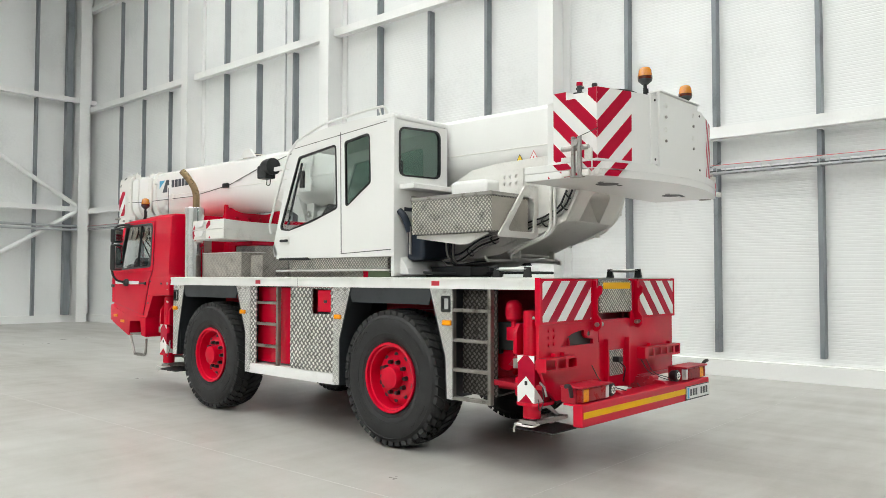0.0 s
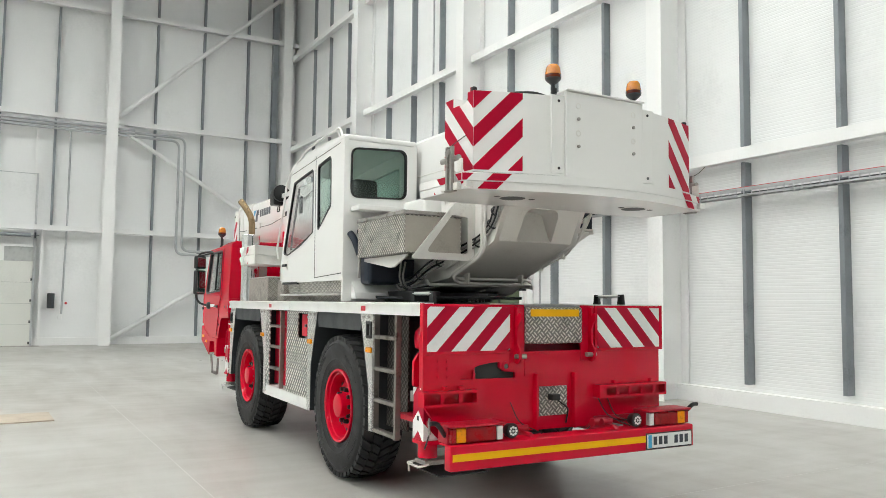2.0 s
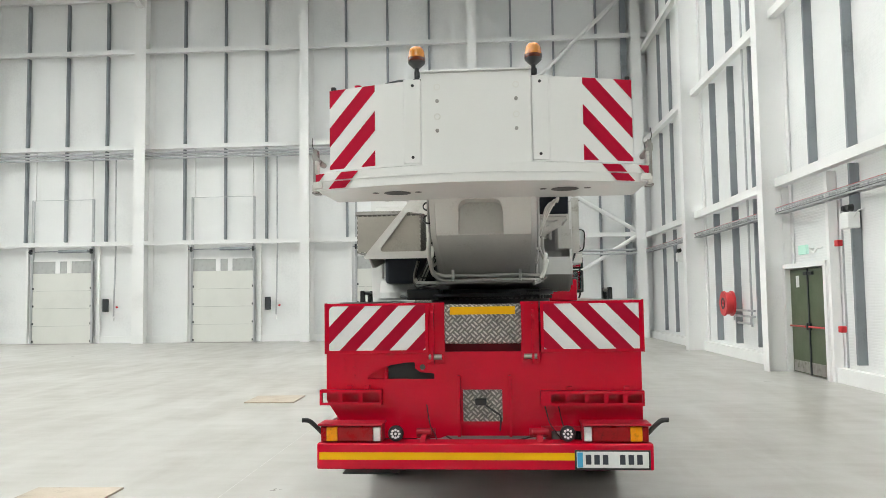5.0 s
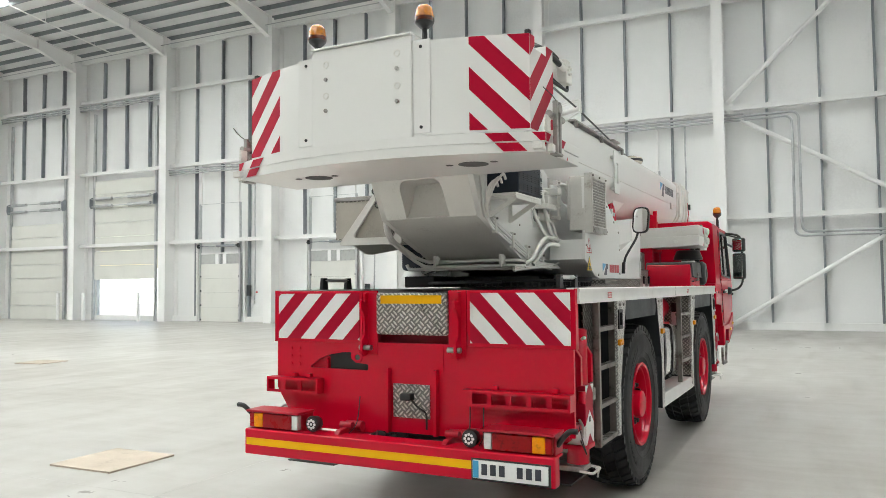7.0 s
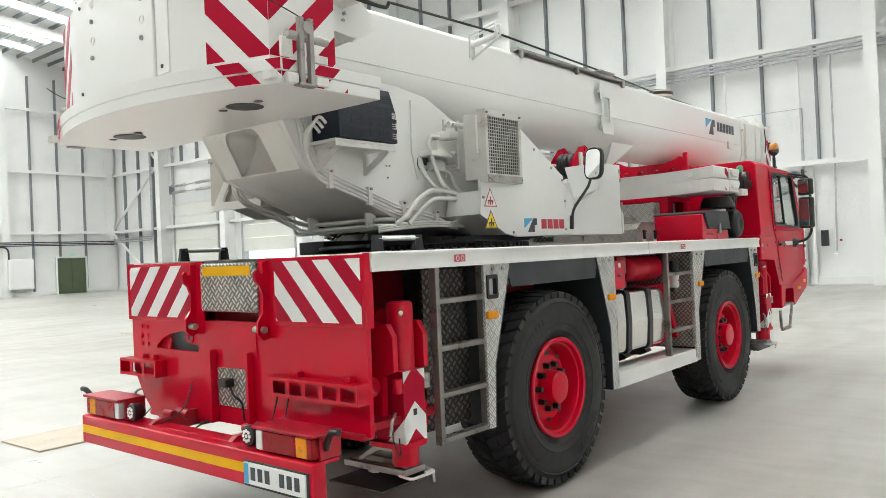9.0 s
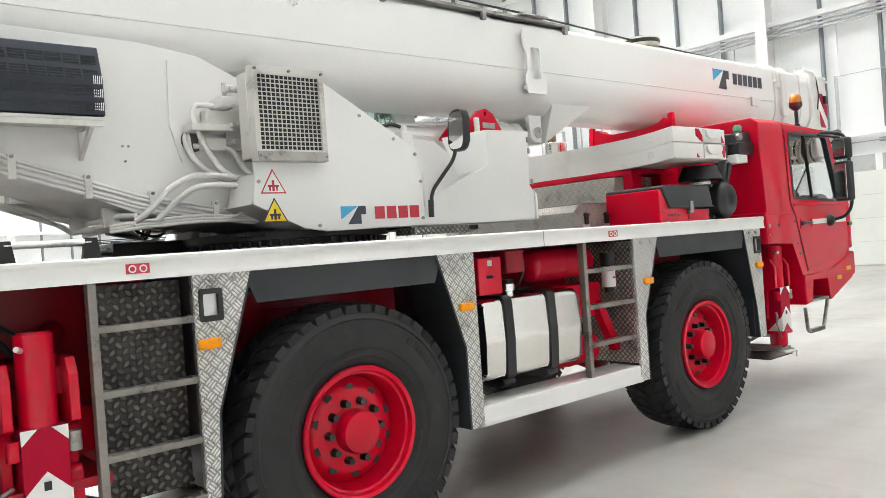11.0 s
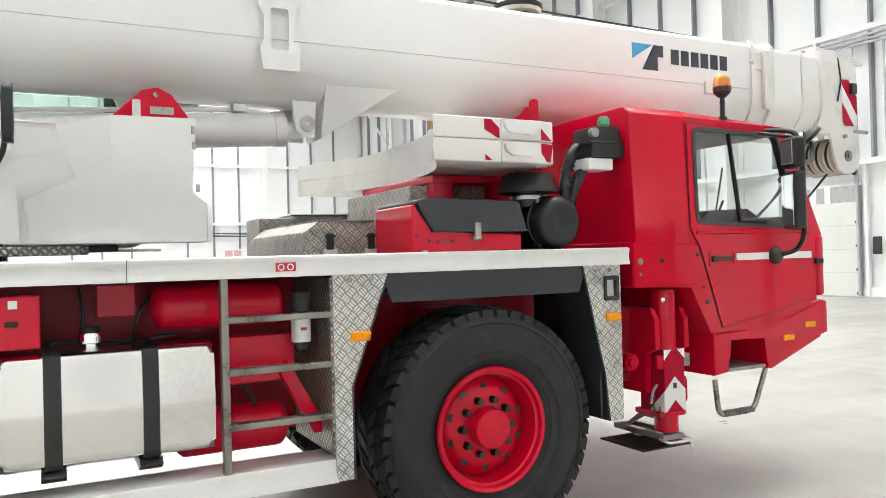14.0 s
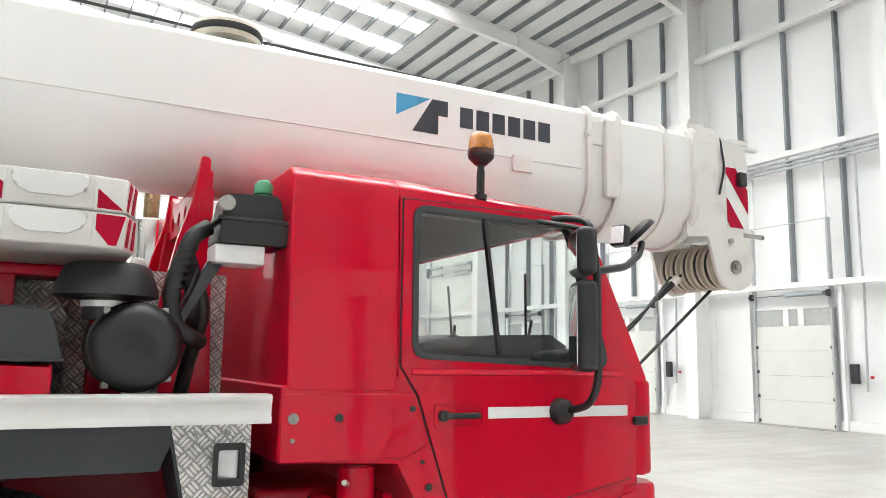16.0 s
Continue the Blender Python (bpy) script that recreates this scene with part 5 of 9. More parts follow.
    lathe(bm, [(0.0, low - 0.015), (0.07, low - 0.015), (0.08, low - 0.035), (0.0, low - 0.035)], (0, -s * 0.2, 0), "z", 24, False)
    part("pad_boss", bm, ALU, o)
    bm = bmesh.new()
    w0, w1 = 0.06, 0.215
    lo = [(a * w1, -s * 0.2 + c * w1) for a, c in ((-1, -1), (1, -1), (1, 1), (-1, 1))]
    hi = [(a * w0, -s * 0.2 + c * w0) for a, c in ((-1, -1), (1, -1), (1, 1), (-1, 1))]
    prism(bm, lo, "z", low - 0.085, low - 0.075)
    prism(bm, lo, "z", low - 0.075, low - 0.03, 0.0, hi)
    part("foot_pad", bm, BLACK, o, "black square foot pad")
    bm = bmesh.new()
    tube(bm, [(0.1, s * 0.05, 0.66), (0.16, s * 0.12, 0.56), (0.2, s * 0.1, 0.66), (0.14, s * 0.05, 0.78)], 0.004, 6)
    part("safety_cable", bm, BLACK, o)
    bm = bmesh.new()
    tube(bm, [(0.12, s * 0.05, 0.80), (0.2, s * 0.1, 0.78), (0.22, s * 0.1, 0.70)], 0.009, 8, 0.03)
    part("locking_lever", bm, STEEL, o)


outrigger(1.555, 1, 0.465)
outrigger(1.73, -1, 0.46)
outrigger(-4.67, 1, 0.46)
outrigger(-4.55, -1, 0.46)
for s in (-1, 1):
    bm = bmesh.new()
    ybox(bm, -4.75, -4.3, s, 0.4, 0.93, 0.80, 1.30, 0.03)
    part("outrigger_beam_box", bm, RED_CHASSIS, crane)
    bm = bmesh.new()
    ybox(bm, 1.50, 1.82, s, 0.4, 0.86, 0.78, 1.26, 0.03)
    part("outrigger_beam_box", bm, RED_CHASSIS, crane)
    bm = bmesh.new()
    for fx in (-4.42, 1.76):
        cyl(bm, (fx, s * 0.86, 0.95), (fx, s * 1.06, 0.95), 0.055, 18)
        cyl(bm, (fx, s * 1.06, 0.95), (fx, s * 1.085, 0.95), 0.035, 14)
    parts("swivel_motor", bm, RED, crane)

# rear of the carrier
bm = bmesh.new()
hole = rpoly([(-0.93, 1.095), (-0.39, 1.09), (-0.39, 1.135), (-0.50, 1.145), (-0.54, 1.175), (-0.54, 1.222), (-0.62, 1.218), (-0.73, 1.20), (-0.83, 1.165)], 0.012)
outer = [(-1.235, 1.30), (-1.235, 1.25), (-1.235, 0.93), (-1.12, 0.76), (-1.0, 0.64), (-0.36, 0.64), (-0.30, 0.66), (0.34, 0.66), (0.42, 0.72), (1.183, 0.72), (1.183, 1.30)]
sheet(bm, outer, [hole], "x", 1.88, 1.91)
rear = part("rear_panel", bm, RED, crane, "glossy red rear panel")
bm = bmesh.new()
box(bm, 1.3, 1.88, -1.15, 1.15, 0.74, 0.78)
part("rear_box", bm, RED_CHASSIS, crane)
bm = bmesh.new()
lathe(bm, [(0.022, 1.905), (0.04, 1.905), (0.04, 1.918), (0.022, 1.918)], (0, -0.48, 1.185), "x", 20)
part("tow_eye", bm, RED, rear)
quick("eye_bore", JOINT, rear, cyl, (1.908, -0.48, 1.185), (1.9125, -0.48, 1.185), 0.023, 18)
# recess coloured black in place of the shade inside it
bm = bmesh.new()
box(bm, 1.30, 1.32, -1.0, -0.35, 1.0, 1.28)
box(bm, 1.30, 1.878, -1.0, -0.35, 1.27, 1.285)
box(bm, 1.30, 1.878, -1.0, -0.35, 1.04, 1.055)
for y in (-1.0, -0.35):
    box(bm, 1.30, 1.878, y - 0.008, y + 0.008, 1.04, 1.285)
# thin black sheet right behind the opening, instead of shaded depth
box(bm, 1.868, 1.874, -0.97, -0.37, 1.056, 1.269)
part("rear_recess", bm, BLACK, crane, "recess behind the rear panel, black in place of its shade")
bm = bmesh.new()
cyl(bm, (1.889, -0.77, 1.093), (1.889, -0.77, 1.14), 0.014, 12)
cyl(bm, (1.889, -0.77, 1.14), (1.889, -0.77, 1.165), 0.008, 10)
parts("valve", bm, RED, crane)


def hazard_board(s):
    bm = bmesh.new()
    far = 1.24 if s < 0 else 1.202
    a, b = sorted((s * 0.43, s * far))
    box(bm, 1.90, 1.925, a, b, 1.29, 1.68, 0.004)
    hb = part("hazard_board", bm, RED, crane, "red and white striped hazard board")
    y0, y1, z0, z1 = 0.455, far - 0.03, 1.315, 1.66
    field = [(y0, z0), (y1, z0), (y1, z1), (y0, z1)]
    quick("red_film", STRIPE_RED, hb, prism, [(s * u, v) for u, v in field], "x", 1.9255, 1.927)
    bm = bmesh.new()
    hatch(bm, field, 0.97, 0.131, 0.866 + 0.97 * z0, lambda u, v, h: (1.9275 + h, s * u, v), 0.0015)
    parts("white_stripe", bm, STRIPE_WHITE, hb)
    quick("edge_flange", RED, hb, box, 1.875, 1.93, min(s * (far - 0.004), s * (far + 0.006)), max(s * (far - 0.004), s * (far + 0.006)), 1.29, 1.685)


both(hazard_board)


def outrigger_hydraulics(s):
    """Accumulator, valve and hoses between the ladder and the rear jack."""
    acc = thing("outrigger_hydraulics", "", "")
    acc["label"] = "red accumulator and valve with black hoses beside the jack" if s < 0 else "red valve with black hoses beside the jack"
    acc.parent = crane
    bm = bmesh.new()
    y = s * 1.0
    if s < 0:
        lathe(bm, [(0.0, 1.49), (0.04, 1.485), (0.07, 1.455), (0.078, 1.41), (0.078, 1.36), (0.07, 1.32), (0.035, 1.30), (0.025, 1.30), (0.025, 1.25), (0.0, 1.25)], (1.47, y, 0), "z", 24, False)
        part("accumulator", bm, RED, acc)
    else:
        cyl(bm, (1.48, y, 1.25), (1.48, y, 1.30), 0.03, 14)
        part("valve_cap", bm, RED, acc)
    quick("valve_body", RED, acc, box, 1.42, 1.54, min(y - 0.05, y + 0.05), max(y - 0.05, y + 0.05), 1.13, 1.25, 0.01)
    quick("valve_knob", RED, acc, cyl, (1.66, s * 0.96, 0.95), (1.66, s * 1.03, 0.95), 0.05, 18)
    quick("beam_strut", RED_CHASSIS, acc, prism, [(1.38, 0.90), (1.44, 0.90), (1.66, 1.10), (1.66, 1.16), (1.60, 1.16)], "y", min(s * 0.93, s * 0.97), max(s * 0.93, s * 0.97), 0.004)
    for k in range(3):
        quick("hose", BLACK, acc, tube, [(1.50, y - s * 0.02 * k, 1.14), (1.52 + 0.03 * k, y, 1.0 - 0.05 * k), (1.60 + 0.02 * k, s * 0.95, 0.86), (1.72, s * 0.9, 0.84 + 0.04 * k)], 0.011, 8)


both(outrigger_hydraulics)
bm = bmesh.new()
box(bm, 1.905, 1.94, -0.305, 0.285, 1.36, 1.665, 0.02)
tb = part("rear_tool_door", bm, TREAD_DUO, crane, "tread plate flap with a yellow reflective strip")
quick("yellow_strip", YELLOW, tb, box, 1.94, 1.944, -0.26, 0.24, 1.585, 1.645, label="yellow reflective strip")
for y in (-0.375, 0.35):
    bm = bmesh.new()
    pts = rpoly([(1.90, 1.22), (1.96, 1.20), (2.0, 1.24), (2.0, 1.31), (1.96, 1.36), (1.955, 1.47), (1.975, 1.52), (2.005, 1.55), (2.01, 1.60), (1.985, 1.625), (1.965, 1.59), (1.95, 1.60), (1.955, 1.66), (1.90, 1.67)], 0.014)
    k = 1 if y > 0 else -1
    prism(bm, pts, "y", y + k * 0.02 - 0.009, y + k * 0.02 + 0.009, 0.002)
    parts("hook_plate", bm, RED, crane, "red hooked hinge plate")
    quick("hinge_pin", STEEL, crane, cyl, (1.965, y - 0.05, 1.265), (1.965, y + 0.05, 1.265), 0.02, 14)
    quick("hinge_cover", RED, crane, box, 1.90, 1.915, y - 0.07, y + 0.07, 1.21, 1.68, 0.003)
quick("rear_inspection_plate", TREAD_DUO, crane, box, 1.91, 1.922, -0.17, 0.13, 0.77, 1.01, 0.004, label="small tread plate cover")
bm = bmesh.new()
box(bm, 1.922, 1.99, -0.075, 0.01, 0.90, 0.95, 0.008)
tube(bm, [(1.95, 0.0, 0.9), (1.97, 0.07, 0.85), (1.95, 0.12, 0.82), (1.93, 0.11, 0.7)], 0.007, 6)
part("trailer_socket", bm, BLACK, crane)
bm = bmesh.new()
for y in (-0.2, 0.19):
    box(bm, 1.91, 1.96, y - 0.012, y + 0.012, 0.66, 1.12, 0.003)
box(bm, 1.91, 1.916, -0.3, 0.24, 1.1, 1.28)
for y in (-1.1, -1.02):
    for z in (1.12, 1.18, 1.24):
        cyl(bm, (1.91, y, z), (1.92, y, z), 0.014, 8)
parts("rear_rib", bm, RED, crane)


def rear_rack(y0, y1, z0, z1, cells, solid):
    """Rack of square-holed plate folded off the rear panel."""
    rack = thing("wedge_rack", "", "")
    rack["label"] = "red rack with square openings"
    rack.parent = crane
    w = (y1 - y0 - solid) / cells
    holes = []
    for i in range(cells):
        a = y0 + solid + w * i + 0.016
        holes.append(rpoly([(a, z0 + 0.02), (a + w - 0.032, z0 + 0.02), (a + w - 0.032, z1 - 0.02), (a, z1 - 0.02)], 0.006, 2))
    bm = bmesh.new()
    sheet(bm, [(y0, z0), (y1, z0), (y1, z1), (y0, z1)], holes, "x", 1.992, 2.0)
    part("front_plate", bm, RED, rack)
    quick("top_flange", RED, rack, box, 1.912, 1.991, y0, y1, z1 - 0.006, z1)
    quick("bottom_flange", RED, rack, box, 1.912, 1.991, y0, y1, z0, z0 + 0.006)
    for y in (y0 + 0.003, y1 - 0.003):
        quick("end_plate", RED, rack, box, 1.912, 1.991, y - 0.003, y + 0.003, z0 + 0.006, z1 - 0.006)
    for y in (y0 + 0.22, y1 - 0.12):
        quick("tab", RED, rack, box, 1.912, 1.95, y - 0.02, y + 0.02, z1, z1 + 0.03, 0.003)


rear_rack(0.42, 1.185, 0.895, 1.005, 5, 0.06)
rear_rack(-1.27, -0.79, 0.905, 1.02, 3, 0.0)
bm = bmesh.new()
box(bm, 1.86, 1.93, 0.42, 1.15, 0.70, 0.735, 0.004)
for y in (-0.45, 0.4):
    prism(bm, [(1.88, 0.72), (1.96, 0.72), (2.2, 0.70), (2.26, 0.66), (2.26, 0.60), (1.9, 0.62)], "y", y - 0.02, y + 0.02, 0.003)
    cyl(bm, (2.0, y - 0.07, 0.70), (2.0, y + 0.07, 0.70), 0.035, 12)
    cyl(bm, (2.1, y - 0.05, 0.72), (2.1, y + 0.05, 0.72), 0.025, 12)
parts("bumper_bracket", bm, RED_CHASSIS, crane)
bm = bmesh.new()
for y, z in ((-0.45, 0.75), (0.45, 0.76), (0.55, 0.74)):
    tube(bm, [(1.93, y, 0.9), (2.0, y + 0.03, z), (2.12, y + 0.08, 0.71), (2.22, y + 0.1, 0.69)], 0.0045, 6)
tube(bm, [(1.93, -0.3, 0.66), (2.1, -0.2, 0.64), (2.15, 0.1, 0.64), (1.95, 0.35, 0.66)], 0.006, 6)
parts("light_cable", bm, BLACK, crane)

bm = bmesh.new()
box(bm, 2.22, 2.31, -1.215, 1.185, 0.49, 0.675, 0.012)
box(bm, 2.12, 2.22, -1.2, 1.17, 0.655, 0.672, 0.003)
bumper = part("rear_bumper", bm, RED, crane, "red rear underrun bumper with yellow strip")
quick("yellow_strip", YELLOW, bumper, box, 2.309, 2.313, -1.195, 0.635, 0.56, 0.612, label="yellow reflective strip")
plate = quick("number_plate", STRIPE_WHITE, bumper, box, 2.313, 2.325, 0.648, 1.145, 0.51, 0.622, 0.003, label="white number plate with dark bars")
quick("plate_frame", BLACK, plate, box, 2.309, 2.316, 0.635, 1.16, 0.495, 0.632, 0.003)
quick("blue_band", BLUE, plate, box, 2.325, 2.3265, 0.652, 0.69, 0.514, 0.618)
for k in range(7):
    if k == 3:
        continue
    quick("plate_bar", DECAL_DARK, plate, box, 2.325, 2.3268, 0.71 + k * 0.059, 0.748 + k * 0.059, 0.535, 0.602)


def tail_lamp(s):
    y0, y1 = (-1.2, -0.745) if s < 0 else (0.70, 1.165)
    bm = bmesh.new()
    box(bm, 2.10, 2.30, y0 - 0.01, y1 + 0.01, 0.795, 0.812, 0.004)
    box(bm, 2.10, 2.24, y0, y1, 0.675, 0.797, 0.004)
    c = part("tail_lamp", bm, RED_CHASSIS, crane, "red and amber tail lamp cluster")
    w = y1 - y0
    segs = ((0.02, 0.11, LENS_RED), (0.11, 0.29, AMBER), (0.29, 0.86, LENS_RED), (0.87, 0.985, LENS_CLEAR))
    for a, b, m in segs:
        ya, yb = (y0 + a * w, y0 + b * w) if s < 0 else (y1 - b * w, y1 - a * w)
        quick("lens", m, c, box, 2.24, 2.285, ya, yb, 0.685, 0.788, 0.006)
    bm = bmesh.new()
    yy = y0 if s < 0 else y1
    tube(bm, [(2.2, yy, 0.73), (2.22, yy + s * 0.04, 0.78), (2.24, yy + s * 0.09, 0.83), (2.24, yy + s * 0.14, 0.83)], 0.018, 8, 0.03)
    part("marker_arm", bm, BLACK, c)
    bm = bmesh.new()
    yl = -0.645 if s < 0 else 0.595
    lathe(bm, [(0.0, 2.255), (0.052, 2.255), (0.058, 2.245), (0.05, 2.19), (0.03, 2.17), (0.0, 2.17)], (0, yl, 0.735), "x", 24, False)
    part("reversing_lamp_body", bm, BLACK, c)
    bm = bmesh.new()
    lathe(bm, [(0.0, 2.262), (0.042, 2.260), (0.046, 2.255), (0.0, 2.255)], (0, yl, 0.735), "x", 24, False)
    lens_ = part("reversing_lens", bm, DARKGREY, c)
    for k in range(9):
        r_, a_ = (0.0, 0.0) if k == 0 else (0.028, 2 * math.pi * k / 8)
        quick("led", STRIPE_WHITE, lens_, cyl, (2.260, yl + r_ * math.cos(a_), 0.735 + r_ * math.sin(a_)), (2.265, yl + r_ * math.cos(a_), 0.735 + r_ * math.sin(a_)), 0.0095, 10)


both(tail_lamp)


def grab_handle(x, y, dx, dy):
    bm = bmesh.new()
    a, b = Vector((x - dx, y - dy, 1.69)), Vector((x + dx, y + dy, 1.69))
    up = Vector((0, 0, 0.075))
    tube(bm, [a + up, b + up], 0.016, 8)
    h = part("grab_handle", bm, ALU, crane, "folding grab handle on the deck")
    bm = bmesh.new()
    for p in (a, b):
        d = Vector((dx, dy, 0)).normalized() * 0.025
        q = [p - d * 1.6, p + d * 1.6, p + d + up * 1.25, p - d + up * 1.25]
        nrm = Vector((-d.y, d.x, 0)).normalized() * 0.015
        lo, hi = [bm.verts.new(v - nrm) for v in q], [bm.verts.new(v + nrm) for v in q]
        bm.faces.new(lo), bm.faces.new(hi[::-1])
        for i in range(4):
            bm.faces.new((lo[i], lo[(i + 1) % 4], hi[(i + 1) % 4], hi[i]))
    parts("handle_foot", bm, BLACK, h)


for s in (-1, 1):
    grab_handle(1.45, s * 1.0, 0.17, 0.0)


# ---- driver's cab ----
cab = thing("drivers_cab", "", "")
cab["label"] = "glossy red driver's cab with black-framed windows"
cab.parent = crane

low = [(-4.31, 1.72), (-4.31, 1.435), (-4.80, 1.43), (-4.95, 1.13), (-5.0, 1.06), (-5.9, 1.13), (-6.02, 1.26), (-6.02, 1.76), (-4.75, 1.76)]
bm = bmesh.new()
prism(bm, low, "y", -1.222, 1.222, 0.012, seg=2)
part("lower_body", bm, RED, cab, "glossy red lower cab body")
# nose with rounded corners, bumper corner pieces with a step recess
bm = bmesh.new()
nose = rpoly([(-5.975, -1.226), (-5.975, 1.226), (-6.135, 1.226), (-6.135, -1.226)], 0.075, 6)
prism(bm, nose, "z", 1.31, 1.745, 0.018)
part("nose_panel", bm, RED, cab)
bm = bmesh.new()
for s in (-1, 1):
    o = [(-4.965, 1.115), (-4.97, 0.83), (-5.095, 0.845), (-5.11, 1.07), (-5.45, 1.06), (-5.455, 0.84), (-5.51, 0.83), (-6.03, 1.015), (-6.06, 1.27), (-5.95, 1.235), (-5.5, 1.105)]
    prism(bm, o, "y", s * 0.86, s * 1.24, 0.014)
    yb0, yb1 = sorted((s * 0.90, s * 0.93))
    box(bm, -5.48, -5.08, yb0, yb1, 0.86, 1.08)
prism(bm, rpoly([(-5.90, -1.238), (-5.90, 1.238), (-6.15, 1.238), (-6.15, -1.238)], 0.09, 6), "z", 1.035, 1.275, 0.02)
part("front_bumper", bm, RED, cab, "red front bumper with step recess")
bm = bmesh.new()
box(bm, -5.45, -5.10, -1.235, -0.94, 0.845, 0.87, 0.004)
box(bm, -5.45, -5.10, 0.94, 1.235, 0.845, 0.87, 0.004)
parts("step_plate", bm, STEEL, cab)
for s in (-1, 1):
    bm = bmesh.new()
    y = s * 1.2
    tube(bm, [(-5.0, y, 0.80), (-5.03, y, 0.56), (-5.36, y, 0.56), (-5.50, y, 0.86)], 0.018, 8, 0.06)
    for k in range(14):
        xx = -5.08 - 0.02 * k
        box(bm, xx - 0.004, xx + 0.004, y - 0.025, y + 0.025, 0.552, 0.583)
    part("step_stirrup", bm, STEEL, cab, "steel stirrup step")
# upper cab: rear box, roof, pillars
roof_y = 1.20
bm = bmesh.new()
sec0 = [(-1.225, 1.694), (1.225, 1.694), (1.225, 1.80), (roof_y, 2.535), (1.14, 2.58), (-1.14, 2.58), (-roof_y, 2.535), (-1.225, 1.80)]
prism(bm, sec0, "x", -4.33, -4.784, 0.014)
part("rear_shell", bm, RED, cab)
bm = bmesh.new()
sec_r = [(-roof_y - 0.002, 2.49), (roof_y + 0.002, 2.49), (roof_y + 0.002, 2.537), (1.14, 2.581), (-1.14, 2.581), (-roof_y - 0.002, 2.537)]
sec_f = [(-roof_y + 0.02, 2.46), (roof_y - 0.02, 2.46), (roof_y - 0.03, 2.50), (1.1, 2.54), (-1.1, 2.54), (-roof_y + 0.03, 2.50)]
prism(bm, sec_r, "x", -4.775, -5.75, 0.012, sec_f)
part("cab_roof", bm, RED, cab)
WIN = [(-4.84, 1.83), (-5.86, 1.79), (-5.66, 2.46), (-4.84, 2.47)]


def lean(y0, z):
    """Cab sides lean in above the belt line."""
    return y0 - (max(z, 1.78) - 1.78) * (1.225 - roof_y) / 0.78


def side_frame(bm, outline, hole, s, d0, d1):
    start = len(bm.verts)
    sheet(bm, outline, [hole] if hole else [], "y", d0, d1)
    bm.verts.ensure_lookup_table()
    for v in bm.verts[start:]:
        v.co.y = s * (lean(1.225, v.co.z) + v.co.y)


for s in (-1, 1):
    bm = bmesh.new()
    side_frame(bm, [(-4.786, 1.74), (-4.786, 2.53), (-5.74, 2.51), (-6.08, 1.76), (-6.08, 1.74)], rpoly(WIN, 0.07), s, -0.05, -0.002)
    part("side_panel", bm, RED, cab)
    bm = bmesh.new()
    inner = [(-4.866, 1.853), (-5.825, 1.815), (-5.642, 2.438), (-4.866, 2.445)]
    side_frame(bm, rpoly(WIN, 0.07), rpoly(inner, 0.05), s, -0.04, 0.014)
    part("window_frame", bm, PLASTIC, cab, "dark grey rubber window frame")
    bm = bmesh.new()
    side_frame(bm, rpoly(inner, 0.05), None, s, -0.012, -0.008)
    g = part("side_glass", bm, GLASS, cab, "clear side window")
    g.visible_shadow = False
    bm = bmesh.new()
    side_frame(bm, [(-5.185, 2.44), (-5.20, 2.44), (-5.27, 1.85), (-5.255, 1.85)], None, s, -0.02, 0.006)
    part("window_bar", bm, BLACK, cab)
    bm = bmesh.new()
    prism(bm, [(s * 1.228, 1.762), (s * 1.244, 1.766), (s * 1.238, 1.786), (s * 1.224, 1.790)], "x", -5.93, -4.84, 0.003)
    part("window_ledge", bm, RED, cab)
    # door leaf in its dark gap, handle in a pressed recess
    door = [(-4.795, 1.80), (-4.80, 2.487), (-5.665, 2.487), (-5.965, 1.80), (-5.965, 1.302), (-5.06, 1.145), (-4.875, 1.68)]
    bm = bmesh.new()
    side_frame(bm, rpoly(door, 0.02), rpoly(WIN, 0.07), s, -0.03, 0.007)
    leaf = part("cab_door", bm, RED, cab, "glossy red door with a black handle")
    bm = bmesh.new()
    n = len(door)
    wide = []
    for i in range(n):
        p, q, r = Vector(door[i - 1]), Vector(door[i]), Vector(door[(i + 1) % n])
        u, v = (q - p).normalized(), (r - q).normalized()
        m = Vector((u.y + v.y, -u.x - v.x)).normalized()
        out = m * (0.0055 / max(0.5, m.dot(Vector((u.y, -u.x)))))
        mid = Vector((-5.4, 1.85))
        wide.append(tuple(q + out if (q + out - mid).length > (q - mid).length else q - out))
    side_frame(bm, wide, door, s, -0.02, 0.0015)
    part("door_gap", bm, BLACK, cab)
    y = s * 1.232
    bm = bmesh.new()
    prism(bm, [(-4.315, 1.44), (-4.315, 1.69), (-4.86, 1.69), (-4.925, 1.49), (-4.83, 1.44)], "y", s * 1.21, s * 1.228, 0.004)
    part("hinge_cover", bm, RED, cab)
    quick("white_strip", STRIPE_WHITE, leaf, box, -5.955, -5.20, min(y, y + s * 0.003), max(y, y + s * 0.003), 1.585, 1.632, label="white reflective strip")
    bm = bmesh.new()
    sheet(bm, rpoly([(-4.945, 1.545), (-5.185, 1.545), (-5.185, 1.65), (-4.945, 1.65)], 0.02), [rpoly([(-4.96, 1.56), (-5.17, 1.56), (-5.17, 1.635), (-4.96, 1.635)], 0.015)], "y", min(y - s * 0.002, y + s * 0.006), max(y - s * 0.002, y + s * 0.006))
    part("handle_recess", bm, RED, leaf)
    bm = bmesh.new()
    cyl(bm, (-4.985, y, 1.60), (-4.985, y + s * 0.022, 1.60), 0.022, 14)
